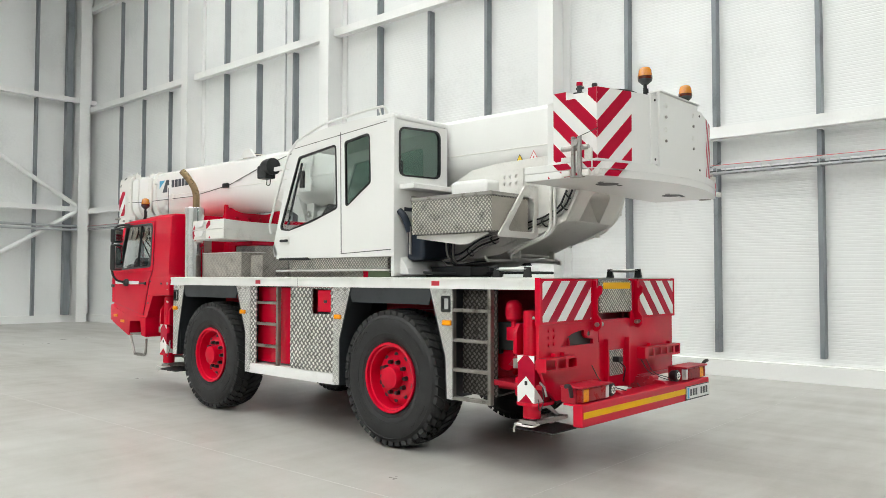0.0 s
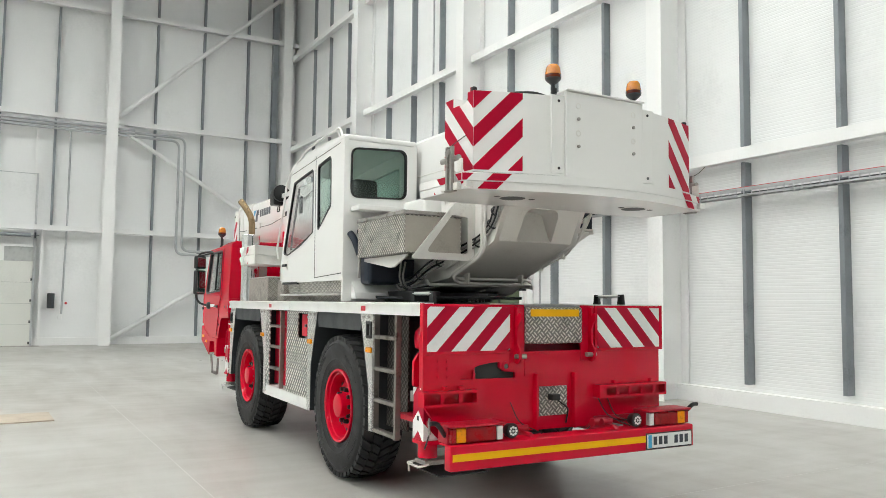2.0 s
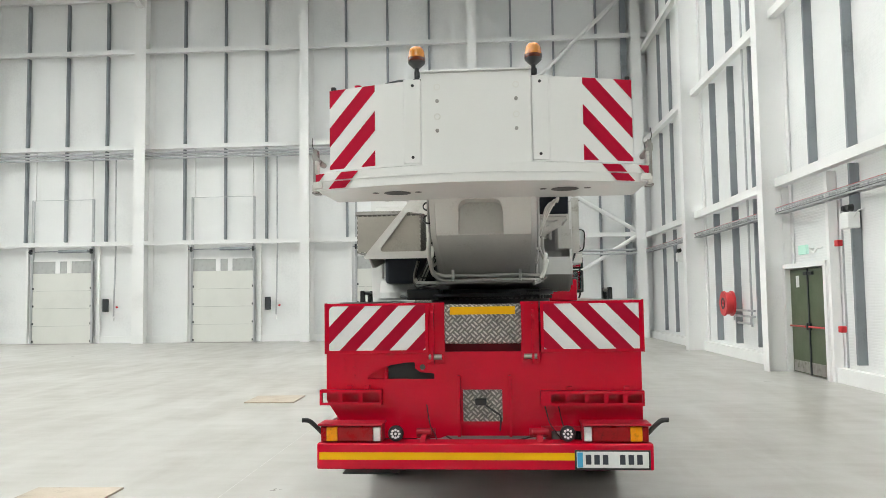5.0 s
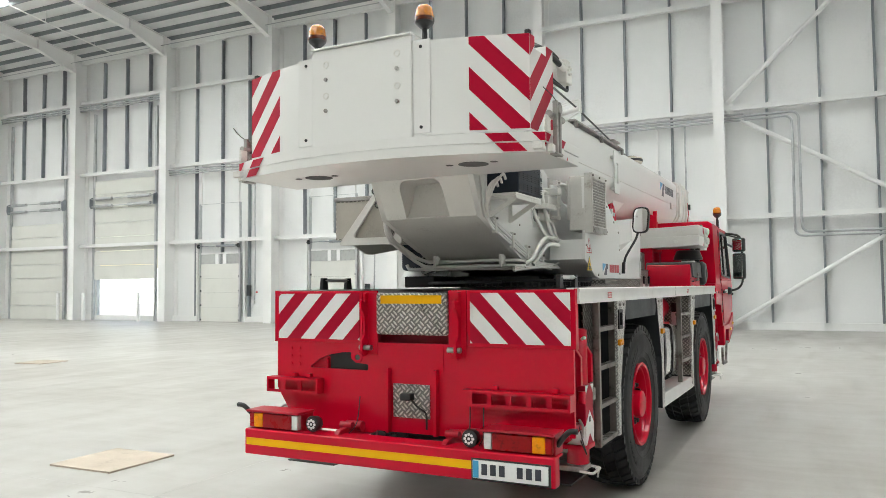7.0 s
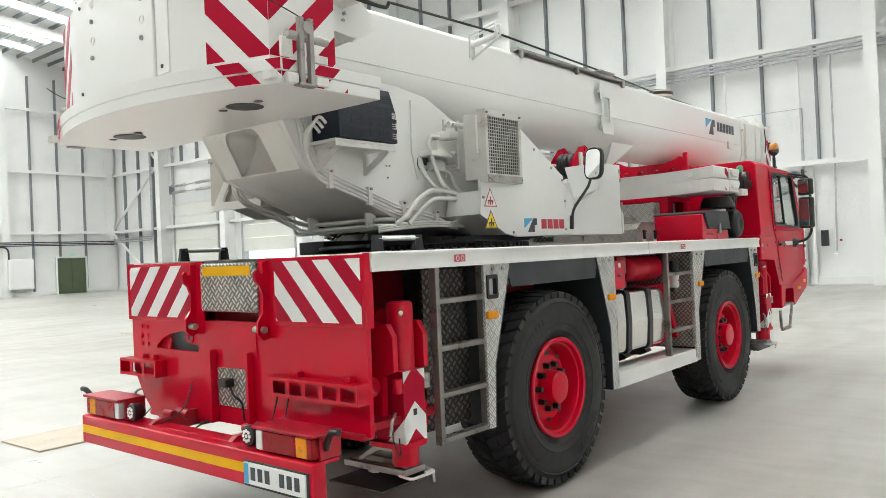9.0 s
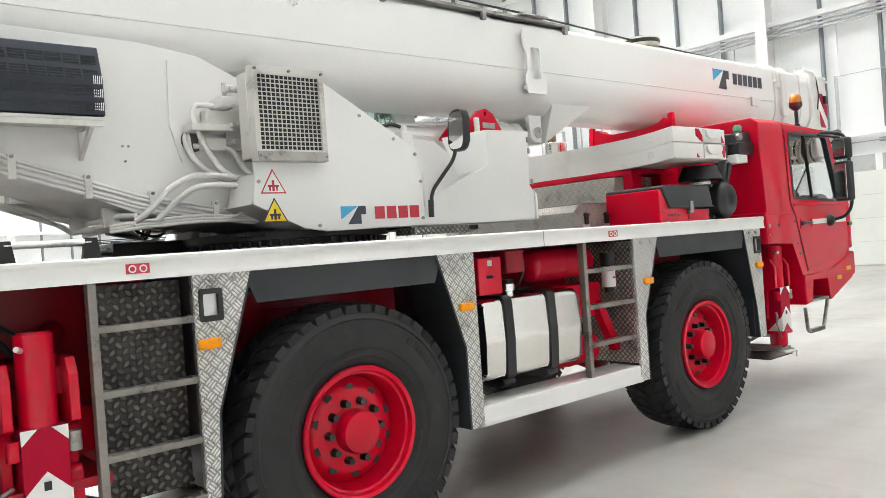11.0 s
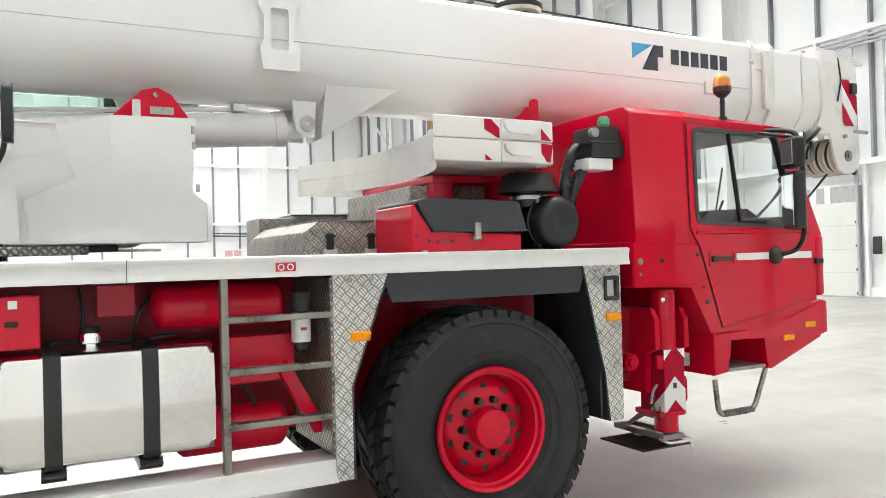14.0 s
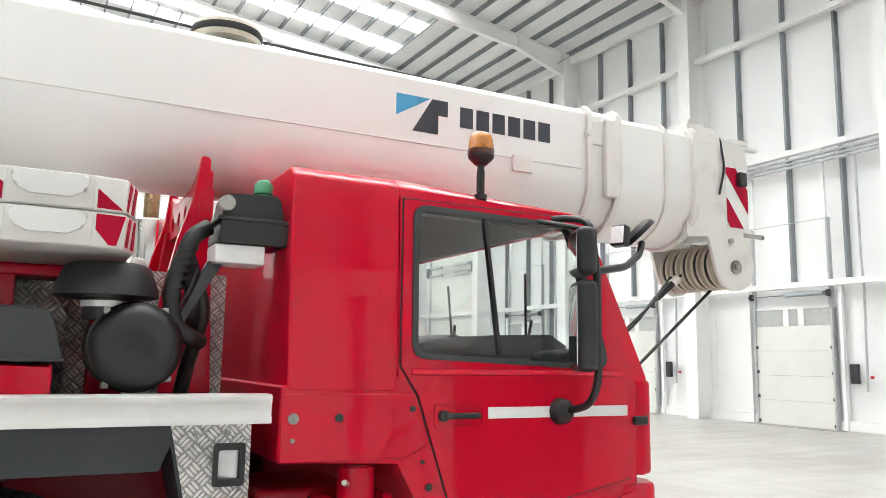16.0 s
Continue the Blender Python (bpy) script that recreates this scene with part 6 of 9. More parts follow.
    box(bm, -5.145, -4.985, min(y + s * 0.012, y + s * 0.03), max(y + s * 0.012, y + s * 0.03), 1.588, 1.612, 0.008)
    box(bm, -5.15, -5.13, min(y, y + s * 0.03), max(y, y + s * 0.03), 1.59, 1.61, 0.004)
    part("door_handle", bm, BLACK, leaf)
    y = s * 1.228
    for px, pz, pr, pm in ((-4.36, 1.60, 0.021, STEEL), (-4.54, 1.60, 0.016, BLACK), (-4.36, 1.52, 0.009, STEEL), (-4.85, 1.63, 0.012, BLACK), (-4.90, 1.42, 0.009, BLACK), (-4.93, 1.32, 0.016, BLACK)):
        yy = y if px > -4.88 else s * 1.222
        quick("cover_bolt", pm, cab, cyl, (px, yy - s * 0.002, pz), (px, yy + s * 0.006, pz), pr, 12)
    for px, pz in ((-5.675, 1.035), (-5.905, 1.112)):
        quick("marker_lamp", AMBER, cab, box, px - 0.055, px + 0.055, min(s * 1.238, s * 1.254), max(s * 1.238, s * 1.254), pz - 0.02, pz + 0.02, 0.006)
    quick("front_marker", BLACK, cab, box, -6.07, -5.99, min(s * 1.225, s * 1.25), max(s * 1.225, s * 1.25), 1.54, 1.58, 0.008)
    # mirrors
    mi = thing("mirror_set", "", "")
    mi.parent = crane
    mi["label"] = "black side mirrors on a bent arm"
    bm = bmesh.new()
    tube(bm, [(-5.50, s * 1.14, 2.47), (-5.60, s * 1.25, 2.48), (-5.60, s * 1.42, 2.44), (-5.62, s * 1.44, 2.2), (-5.62, s * 1.44, 1.74), (-5.62, s * 1.38, 1.64), (-5.58, s * 1.25, 1.61)], 0.017, 8, 0.07)
    tube(bm, [(-5.50, s * 1.14, 2.47), (-5.46, s * 1.2, 2.46), (-5.60, s * 1.42, 2.40)], 0.012, 8, 0.04)
    part("mirror_arm", bm, BLACK, mi)
    bm = bmesh.new()
    lathe(bm, [(0.0, 0.0), (0.06, 0.0), (0.055, s * 0.04), (0.03, s * 0.06), (0.0, s * 0.06)], (-5.57, s * 1.225, 1.61), "y", 18, False)
    part("arm_mount", bm, BLACK, mi)
    for zc, half, nm in ((1.98, 0.195, "main_mirror"), (2.30, 0.105, "wide_mirror")):
        bm = bmesh.new()
        box(bm, -0.045, 0.045, -0.095, 0.095, -half, half, 0.03, 3)
        mm = part(nm, bm, BLACK, mi)
        mm.matrix_basis = pose(-5.575, s * 1.40, zc, 0, 0, -s * 24)
        mf = quick("mirror_face", MIRROR, mm, box, 0.043, 0.049, -0.075, 0.075, -half + 0.025, half - 0.025, 0.004, label="mirror glass")
        mf.matrix_basis = mm.matrix_basis

# windscreen, front pillars and interior
bm = bmesh.new()
prism(bm, [(-6.055, 1.78), (-6.045, 1.78), (-5.735, 2.47), (-5.745, 2.47)], "y", -1.1, 1.1)
g = part("windscreen", bm, GLASS, cab)
g.visible_shadow = False
bm = bmesh.new()
prism(bm, [(-4.74, 1.76), (-6.04, 1.76), (-6.04, 1.70), (-4.74, 1.70)], "y", -1.15, 1.15)
part("cab_floor", bm, CABIN, cab)
bm = bmesh.new()
prism(bm, rpoly([(-5.98, 1.76), (-5.98, 1.86), (-5.86, 1.89), (-5.74, 1.87), (-5.68, 1.76)], 0.03), "y", -1.05, 1.05)
prism(bm, rpoly([(-5.95, 1.86), (-5.93, 1.96), (-5.84, 1.99), (-5.68, 1.93), (-5.64, 1.84)], 0.03), "y", -0.95, -0.25, 0.02)
prism(bm, rpoly([(-5.96, 1.76), (-5.96, 1.90), (-5.84, 1.965), (-5.47, 1.95), (-5.35, 1.885), (-5.30, 1.76)], 0.03), "y", 0.25, 0.78, 0.02)
part("dashboard", bm, CABIN, cab)
for yy in (-0.6, 0.55):
    bm = bmesh.new()
    box(bm, -5.1, -4.85, yy - 0.22, yy + 0.22, 1.76, 1.9, 0.04)
    box(bm, -4.92, -4.8, yy - 0.2, yy + 0.2, 1.85, 2.2, 0.04)
    part("seat", bm, CABIN, cab)
bm = bmesh.new()
lathe(bm, [(0.185, -0.012), (0.205, -0.012), (0.205, 0.012), (0.185, 0.012)], (0, 0, 0), "z", 28)
sw_ = part("steering_wheel", bm, BLACK, cab)
sw_.matrix_basis = pose(-5.45, -0.58, 2.0, 0, 35, 0)
quick("roof_lining", LINING, cab, box, -5.68, -4.76, -1.05, 1.05, 2.455, 2.47)


def wiper(y):
    bm = bmesh.new()
    tube(bm, [(-6.06, y, 1.80), (-5.95, y + 0.25, 2.05)], 0.01, 6)
    tube(bm, [(-6.05, y + 0.05, 1.84), (-5.84, y + 0.35, 2.3)], 0.008, 6)
    parts("wiper", bm, BLACK, cab)


wiper(-0.7), wiper(0.2)


def beacon(x, y, z, name="beacon_lamp", r=0.075, post=0.12):
    b = thing(name, "", "")
    b["label"] = "amber rotating beacon on a short black post"
    b.parent = crane
    b.location = (x, y, z)
    bm = bmesh.new()
    cyl(bm, (0, 0, -post), (0, 0, 0.01), 0.018, 10)
    cyl(bm, (0, 0, -post), (0, 0, -post + 0.02), 0.03, 10)
    cyl(bm, (0, 0, 0), (0, 0, 0.05), 0.016, 10)
    cyl(bm, (0.012, 0.01, -post + 0.03), (0.012, 0.01, 0.0), 0.014, 8)
    lathe(bm, [(0.0, 0.035), (r * 0.4, 0.035), (r * 0.85, 0.062), (r * 0.95, 0.07), (r * 0.95, 0.08), (0.0, 0.08)], (0, 0, 0), "z", 22, False)
    part("base", bm, BLACK, b)
    bm = bmesh.new()
    lathe(bm, [(0.0, 0.08), (r * 0.97, 0.08), (r * 1.0, 0.086), (r * 0.985, 0.105), (0.0, 0.105)], (0, 0, 0), "z", 24, False)
    part("lens_skirt", bm, BEACON_DARK, b, "dark brown-red lens skirt")
    bm = bmesh.new()
    prof = [(0.0, 0.105), (r * 0.97, 0.105), (r * 0.98, 0.110)]
    for k in range(4):
        prof += [(r * (0.97 - 0.03 * k), 0.114 + 0.013 * k), (r * (0.92 - 0.03 * k), 0.120 + 0.013 * k)]
    prof += [(r * 0.80, 0.168), (r * 0.62, 0.183), (r * 0.3, 0.190), (0.0, 0.192)]
    lathe(bm, prof, (0, 0, 0), "z", 24, False)
    part("lens", bm, BEACON_AMBER, b)


beacon(-5.20, 1.15, 2.66, r=0.062)
beacon(-5.20, -1.15, 2.66, r=0.062)
bm = bmesh.new()
tube(bm, [(-4.9, -0.95, 2.60), (-4.9, -0.95, 3.0)], 0.004, 5)
part("cab_aerial", bm, BLACK, cab)


# ---- things on the carrier deck ----
def group_part(name, label):
    e = thing(name, "", "")
    e["label"] = label
    e.parent = crane
    return e


# exhaust stack
ex = group_part("exhaust_stack", "polished exhaust stack with heat-tinted outlet pipe")
bm = bmesh.new()
lathe(bm, [(0.135, 1.66), (0.135, 2.64), (0.13, 2.655), (0.05, 2.66), (0.05, 1.66)], (-4.09, -0.98, 0), "z", 36)
part("heat_shield", bm, CHROME, ex)
quick("shield_bracket", STEEL, ex, box, -4.14, -4.04, -0.86, -0.74, 1.66, 2.2, 0.01)
bm = bmesh.new()
tube(bm, [(-4.06, -0.98, 2.6), (-4.06, -0.98, 2.9), (-4.16, -1.08, 3.10), (-4.20, -1.12, 3.16)], 0.047, 18, 0.18)
part("outlet_pipe", bm, BRONZE, ex)
quick("outlet_bore", BLACK, ex, cyl, (-4.199, -1.119, 3.159), (-4.203, -1.123, 3.165), 0.042, 16)

# tread plate boxes
bx = group_part("tool_box", "aluminium tread plate tool box on the deck")
quick("body", TREAD_WORN, bx, box, -3.66, -2.74, -1.1, -0.75, 1.66, 2.0, 0.012)
quick("lid", ALU, bx, box, -3.67, -2.73, -1.11, -0.74, 2.0, 2.012, 0.004)
quick("tread_cover", TREAD_WORN, crane, box, -2.72, -2.45, -0.98, -0.59, 1.66, 1.97, 0.01)
bx = group_part("tool_box", "tread plate box with bevelled lid and black latches")
bm = bmesh.new()
prism(bm, [(-2.39, 1.66), (-2.402, 1.823), (-2.487, 1.885), (-2.83, 1.88), (-2.83, 1.66)], "y", -0.575, 0.64, 0.005)
part("body", bm, TREAD_WORN, bx)
bm = bmesh.new()
quick("lid_edge", STEEL_DULL, bx, box, -2.825, -2.485, -0.58, 0.648, 1.882, 1.892, 0.003)
bm = bmesh.new()
for x in (-2.55, -2.805):
    box(bm, x - 0.022, x + 0.022, 0.64, 0.658, 1.72, 1.815, 0.006)
    box(bm, x - 0.03, x + 0.03, 0.64, 0.664, 1.79, 1.805, 0.004)
parts("latch", bm, BLACK, bx)
bm = bmesh.new()
for x in (-2.55, -2.805):
    box(bm, x - 0.045, x + 0.04, 0.64, 0.647, 1.664, 1.725, 0.004)
parts("latch_plate", bm, ALU, bx)
quick("tread_box", TREAD_WORN, crane, prism, [(-3.6, 1.66), (-3.6, 2.115), (-3.14, 2.115), (-3.13, 1.66)], "y", -0.63, 0.5, 0.008, label="aluminium tread plate box")
quick("tread_bulkhead", TREAD, crane, box, -4.26, -3.3, 0.38, 0.40, 1.66, 2.2)
quick("under_tray", RED, crane, box, -3.9, -3.25, -0.6, 0.6, 2.13, 2.18, 0.01)
bm = bmesh.new()
for x in (-3.75, -3.33):
    for y in (-0.55, 0.55):
        box(bm, x - 0.07, x + 0.07, y - 0.05, y + 0.05, 1.66, 2.135, 0.01)
parts("tray_leg", bm, RED, crane)

# battery box: red body, black bevelled lid
bb = group_part("battery_box", "red battery box with a black bevelled lid")
bm = bmesh.new()
prism(bm, [(-2.84, 1.66), (-2.845, 1.95), (-2.87, 1.95), (-2.955, 1.79), (-3.55, 1.79), (-3.55, 1.66)], "y", 0.62, 1.135, 0.012)
part("body", bm, RED, bb)
bm = bmesh.new()
prism(bm, [(-2.868, 1.965), (-2.96, 1.80), (-3.575, 1.80), (-3.575, 1.825), (-3.53, 1.965), (-3.48, 1.982), (-2.95, 1.984), (-2.89, 1.978)], "y", 0.60, 1.155, 0.012)
part("lid", bm, PLASTIC, bb)
bm = bmesh.new()
box(bm, -3.26, -3.22, 1.15, 1.173, 1.755, 1.85, 0.006)
box(bm, -3.267, -3.213, 1.135, 1.163, 1.75, 1.775, 0.004)
part("latch", bm, STEEL, bb)
quick("lid_rim", PLASTIC, bb, box, -3.58, -2.96, 0.595, 1.162, 1.797, 1.809, 0.003)
bm = bmesh.new()
for x, z in ((-2.95, 1.75), (-3.0, 1.745), (-3.05, 1.75), (-3.09, 1.745), (-2.87, 1.78)):
    cyl(bm, (x, 1.13, z), (x, 1.141, z), 0.009, 8)
parts("body_bolt", bm, DARKGREY, bb)
quick("drain_tap", STEEL, bb, box, -2.93, -2.9, 1.135, 1.16, 1.675, 1.70, 0.006)
quick("body_seam", RED_CHASSIS, bb, box, -3.235, -3.23, 1.135, 1.137, 1.665, 1.785)

# air filter
af = group_part("air_filter", "black cylindrical air filter with a rain cap")
bm = bmesh.new()
prof = [(0.0, 1.168), (0.05, 1.168), (0.062, 1.18), (0.10, 1.18), (0.125, 1.172), (0.15, 1.14), (0.15, 1.06), (0.158, 1.055), (0.158, 1.035), (0.148, 1.03)]
for k in range(5):
    yk = 1.0 - 0.05 * k
    prof += [(0.148, yk), (0.152, yk - 0.01), (0.152, yk - 0.02), (0.148, yk - 0.03)]
prof += [(0.15, 0.62), (0.0, 0.62)]
lathe(bm, [(r_ * 1.04, y_) for r_, y_ in prof], (-3.81, 0, 1.853), "y", 40, False)
part("canister", bm, BLACK, af)
for a in (0.9, 2.2, 3.9, 5.3):
    bm = bmesh.new()
    cx, cz = -3.81 + 0.164 * math.cos(a), 1.853 + 0.164 * math.sin(a)
    box(bm, cx - 0.012, cx + 0.012, 1.01, 1.08, cz - 0.012, cz + 0.012, 0.004)
    part("clip", bm, STEEL, af)
bm = bmesh.new()
cyl(bm, (-3.71, 0.97, 1.95), (-3.71, 0.97, 2.05), 0.08, 20)
lathe(bm, [(0.0, 2.155), (0.13, 2.155), (0.148, 2.145), (0.182, 2.06), (0.184, 2.035), (0.165, 2.03), (0.0, 2.03)], (-3.71, 0.97, 0), "z", 32, False)
part("rain_cap", bm, BLACK, af)
bm = bmesh.new()
lathe(bm, [(0.082, 1.995), (0.087, 1.995), (0.087, 2.018), (0.082, 2.018)], (-3.71, 0.97, 0), "z", 22)
part("clamp_band", bm, ALU, af)

# coolant tank by the cab on its moulded duct and steel strut
wu = group_part("coolant_tank", "black coolant tank with a green cap on a bracket")
wu.location = (0.01, 0.03, -0.05)
bm = bmesh.new()
prism(bm, rpoly([(-4.075, 2.30), (-4.345, 2.30), (-4.345, 2.36), (-4.32, 2.405), (-4.09, 2.405)], 0.015), "y", 0.90, 1.12, 0.01)
prism(bm, rpoly([(-4.085, 2.385), (-4.33, 2.385), (-4.31, 2.49), (-4.29, 2.50), (-4.10, 2.49)], 0.015), "y", 0.92, 1.105, 0.012)
box(bm, -4.355, -4.07, 0.895, 1.125, 2.385, 2.40, 0.004)
part("tank", bm, BLACK, wu)
bm = bmesh.new()
lathe(bm, [(0.0, 2.575), (0.022, 2.575), (0.038, 2.555), (0.038, 2.52), (0.03, 2.515), (0.03, 2.495), (0.0, 2.495)], (-4.26, 1.02, 0), "z", 16, False)
part("cap", bm, GREENCAP, wu)
quick("white_base", STRIPE_WHITE, wu, box, -4.26, -4.07, 0.94, 1.10, 2.225, 2.298, 0.006)
quick("vent_plug", STEEL, wu, cyl, (-4.10, 1.10, 2.45), (-4.10, 1.135, 2.45), 0.03, 12)
bm = bmesh.new()
tube(bm, [(-4.06, 1.0, 2.37), (-4.0, 1.02, 2.33), (-3.97, 1.02, 2.24), (-3.93, 1.02, 2.12), (-3.95, 1.02, 1.99), (-4.02, 1.0, 1.94), (-4.06, 0.95, 1.93)], 0.033, 12, 0.06)
part("ribbed_hose", bm, BLACK, wu)
for k in range(7):
    hx, hz = -3.985 + 0.008 * k, 2.28 - 0.03 * k
    quick("hose_rib", BLACK, wu, cyl, (hx, 1.02, hz - 0.006), (hx, 1.02, hz + 0.006), 0.038, 12)
bm = bmesh.new()
prism(bm, [(-4.06, 2.235), (-4.12, 2.235), (-3.965, 1.96), (-3.93, 1.94)], "y", 0.98, 1.035, 0.004)
part("strut", bm, PLASTIC, wu)
for pts, rad in (([(-3.99, 1.0, 2.18), (-4.03, 0.98, 2.05), (-4.0, 0.9, 1.95), (-3.96, 0.85, 1.86)], 0.024),
                 ([(-4.0, 0.95, 2.25), (-4.08, 0.92, 2.05), (-4.04, 0.84, 1.85), (-4.02, 0.8, 1.70)], 0.03),
                 ([(-4.02, 1.04, 2.2), (-3.99, 1.05, 2.1), (-3.93, 1.0, 2.0)], 0.008)):
    bm = bmesh.new()
    tube(bm, pts, rad, 8)
    part("hose", bm, BLACK, wu)

# spare counterweight slabs lying on the tray


def arc_slab(z0, z1, xf, xr, hollow, wide, bev):
    """A slab with a straight front and a hollow, curved rear edge."""
    pts = [(xf, -wide + 0.15), (xf + 0.045, -wide + 0.02), (xf + 0.145, -wide)]
    n = 16
    for k in range(n + 1):
        y = -wide + 2 * wide * k / n
        pts.append((xr - hollow * (1 - abs(y / wide) ** 2.6), y))
    pts += [(xf + 0.145, wide), (xf + 0.045, wide - 0.02), (xf, wide - 0.15)]
    bm = bmesh.new()
    prism(bm, pts, "z", z0, z1, bev)
    return bm


for z0, z1, low in ((2.182, 2.3085, True), (2.310, 2.433, False)):
    wide = 1.23
    sl = part("spare_ballast_slab", arc_slab(z0, z1, -3.78, -2.94, 0.33, wide, 0.010), WHITE_WORN, crane, "scuffed white curved ballast slab with red stripe marks")
    for s in (-1, 1):
        yy = s * (wide + 0.0005)
        bm = bmesh.new()
        prism(bm, [(-3.26, z1 - 0.01), (-3.305, z1 - 0.01), (-3.357, z1 - 0.06), (-3.357, z0 + 0.01), (-3.345, z0 + 0.01), (-3.26, z0 + 0.055)] if not low else [(-3.262, z0 + 0.045), (-3.305, z0 + 0.012), (-3.262, z0 + 0.012)], "y", yy, yy + s * 0.002)
        turns = ((Vector((-3.635, wide)), Vector((-3.735, wide - 0.02))), (Vector((-3.735, wide - 0.02)), Vector((-3.78, wide - 0.15))))
        h = z1 - z0
        if low:
            marks = ((0, ((0.05, 0.93), (1.0, 0.93), (0.75, 0.1), (0.5, 0.1), (0.05, 0.5))), (1, ((0.3, 0.93), (0.55, 0.93), (0.3, 0.1), (0.05, 0.1))), (1, ((0.8, 0.93), (0.97, 0.93), (0.9, 0.1), (0.6, 0.1))))
        else:
            marks = ((0, ((0.05, 0.62), (0.9, 0.08), (0.05, 0.08))), (1, ((0.2, 0.93), (0.45, 0.85), (0.15, 0.08), (0.0, 0.08))), (1, ((0.7, 0.93), (0.93, 0.85), (0.68, 0.08), (0.45, 0.08))))
        for side, poly in marks:
            pa, pb = turns[side]
            d = pb - pa
            out = Vector((d.y, -d.x)).normalized()
            out = out if out.y > 0 else -out

            def on_bend(u, v, up):
                q = pa + d * u + out * (0.0008 + up)
                return (q.x, s * q.y, z0 + h * v)
            lo4, hi4 = [bm.verts.new(on_bend(u, v, 0.0)) for u, v in poly], [bm.verts.new(on_bend(u, v, 0.002)) for u, v in poly]
            bm.faces.new(hi4), bm.faces.new(lo4[::-1])
            for i in range(len(poly)):
                j = (i + 1) % len(poly)
                bm.faces.new((lo4[i], lo4[j], hi4[j], hi4[i]))
        bmesh.ops.recalc_face_normals(bm, faces=bm.faces)
        parts("red_mark", bm, STRIPE_RED, sl)
        bm = bmesh.new()
        prism(bm, rpoly([(-3.37, z1 - 0.012), (-3.62, z1 - 0.012), (-3.60, z1 - 0.065), (-3.555, z1 - 0.088), (-3.435, z1 - 0.088), (-3.39, z1 - 0.065)], 0.02), "y", yy - s * 0.02, yy + s * 0.03, 0.009)
        part("lifting_pocket", bm, WHITE, sl)
        quick("pocket_block", WHITE_WORN, sl, box, -3.63, -3.365, min(yy - s * 0.01, yy + s * 0.008), max(yy - s * 0.01, yy + s * 0.008), z0 + 0.004, z1 - 0.004, 0.004)
    for yb in (-1.0, 1.0):
        bm = bmesh.new()
        xr = -2.94 - 0.33 * (1 - abs(yb / wide) ** 2.6)
        box(bm, xr + 0.0, xr + 0.004, yb - 0.1, yb - 0.05, z0 + 0.04, z0 + 0.09)
        part("label_bar", bm, GREYWHITE, sl)

# boom rest
br = group_part("boom_rest", "red boom rest cradle")
bm = bmesh.new()
pts = [(-0.5, 2.45), (0.5, 2.45), (0.5, 2.58), (0.46, 2.60), (0.46, 2.67), (0.40, 2.70), (0.33, 2.66), (0.2, 2.63), (-0.2, 2.63), (-0.33, 2.66), (-0.40, 2.70), (-0.46, 2.67), (-0.46, 2.60), (-0.5, 2.58)]
holes = [[(x + 0.04 * math.cos(a * math.pi / 5), 2.53 + 0.04 * math.sin(a * math.pi / 5)) for a in range(10)] for x in (-0.3, -0.1, 0.1, 0.3)]
sheet(bm, pts, holes, "x", -4.16, -4.10)
part("cradle_plate", bm, RED, br)
for y in (-0.47, 0.47):
    bm = bmesh.new()
    prism(bm, rpoly([(-4.10, 2.74), (-4.14, 2.73), (-4.14, 2.56), (-4.13, 2.44), (-4.10, 2.30), (-4.05, 2.30), (-3.99, 2.02), (-3.95, 2.02), (-4.02, 2.36), (-4.08, 2.56)], 0.012), "y", y - 0.025, y + 0.025, 0.005)
    part("cradle_arm", bm, RED, br)
bm = bmesh.new()
for y in (-0.42, 0.42):
    prism(bm, [(-3.98, 1.66), (-4.2, 1.66), (-4.16, 2.5), (-4.08, 2.5)], "y", y - 0.05, y + 0.05, 0.006)
parts("cradle_leg", bm, RED, br)

# ---- superstructure ----
bm = bmesh.new()
lathe(bm, [(0.0, 1.64), (0.62, 1.64), (0.62, 1.70), (0.58, 1.71), (0.58, 1.74), (0.66, 1.745), (0.66, 1.79), (0.0, 1.79)], (-0.25, 0, 0), "z", 64, False)
for k in range(64):
    a = 2 * math.pi * k / 64
    c = Vector((-0.25 + 0.635 * math.cos(a), 0.635 * math.sin(a), 0))
    cyl(bm, (c.x, c.y, 1.70), (c.x, c.y, 1.735), 0.013, 6)
part("slewing_ring", bm, BLACK, crane, "greasy black slewing ring")

turret = group_part("turret_frame", "off-white welded turret frame")
side_poly = [(1.69, 2.51), (1.80, 2.505), (1.645, 2.222), (0.87, 1.92), (-0.35, 1.78), (-1.55, 1.78), (-1.55, 2.15), (-1.2, 2.38), (-0.35, 2.42), (0.17, 2.66), (0.49, 2.80), (0.80, 2.84), (1.69, 2.86)]
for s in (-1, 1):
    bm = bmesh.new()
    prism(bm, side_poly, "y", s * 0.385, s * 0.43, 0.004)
    # left plate in the greyer white, right plate in crane white
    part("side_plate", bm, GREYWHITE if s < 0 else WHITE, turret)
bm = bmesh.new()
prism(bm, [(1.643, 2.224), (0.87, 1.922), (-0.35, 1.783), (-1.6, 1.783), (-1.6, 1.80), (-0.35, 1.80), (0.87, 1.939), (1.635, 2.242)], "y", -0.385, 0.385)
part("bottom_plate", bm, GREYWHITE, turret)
bm = bmesh.new()
mouth = rpoly([(-0.205, 2.232), (0.165, 2.232), (0.155, 2.498), (-0.195, 2.498)], [0, 0, 0.085, 0.085], 8)


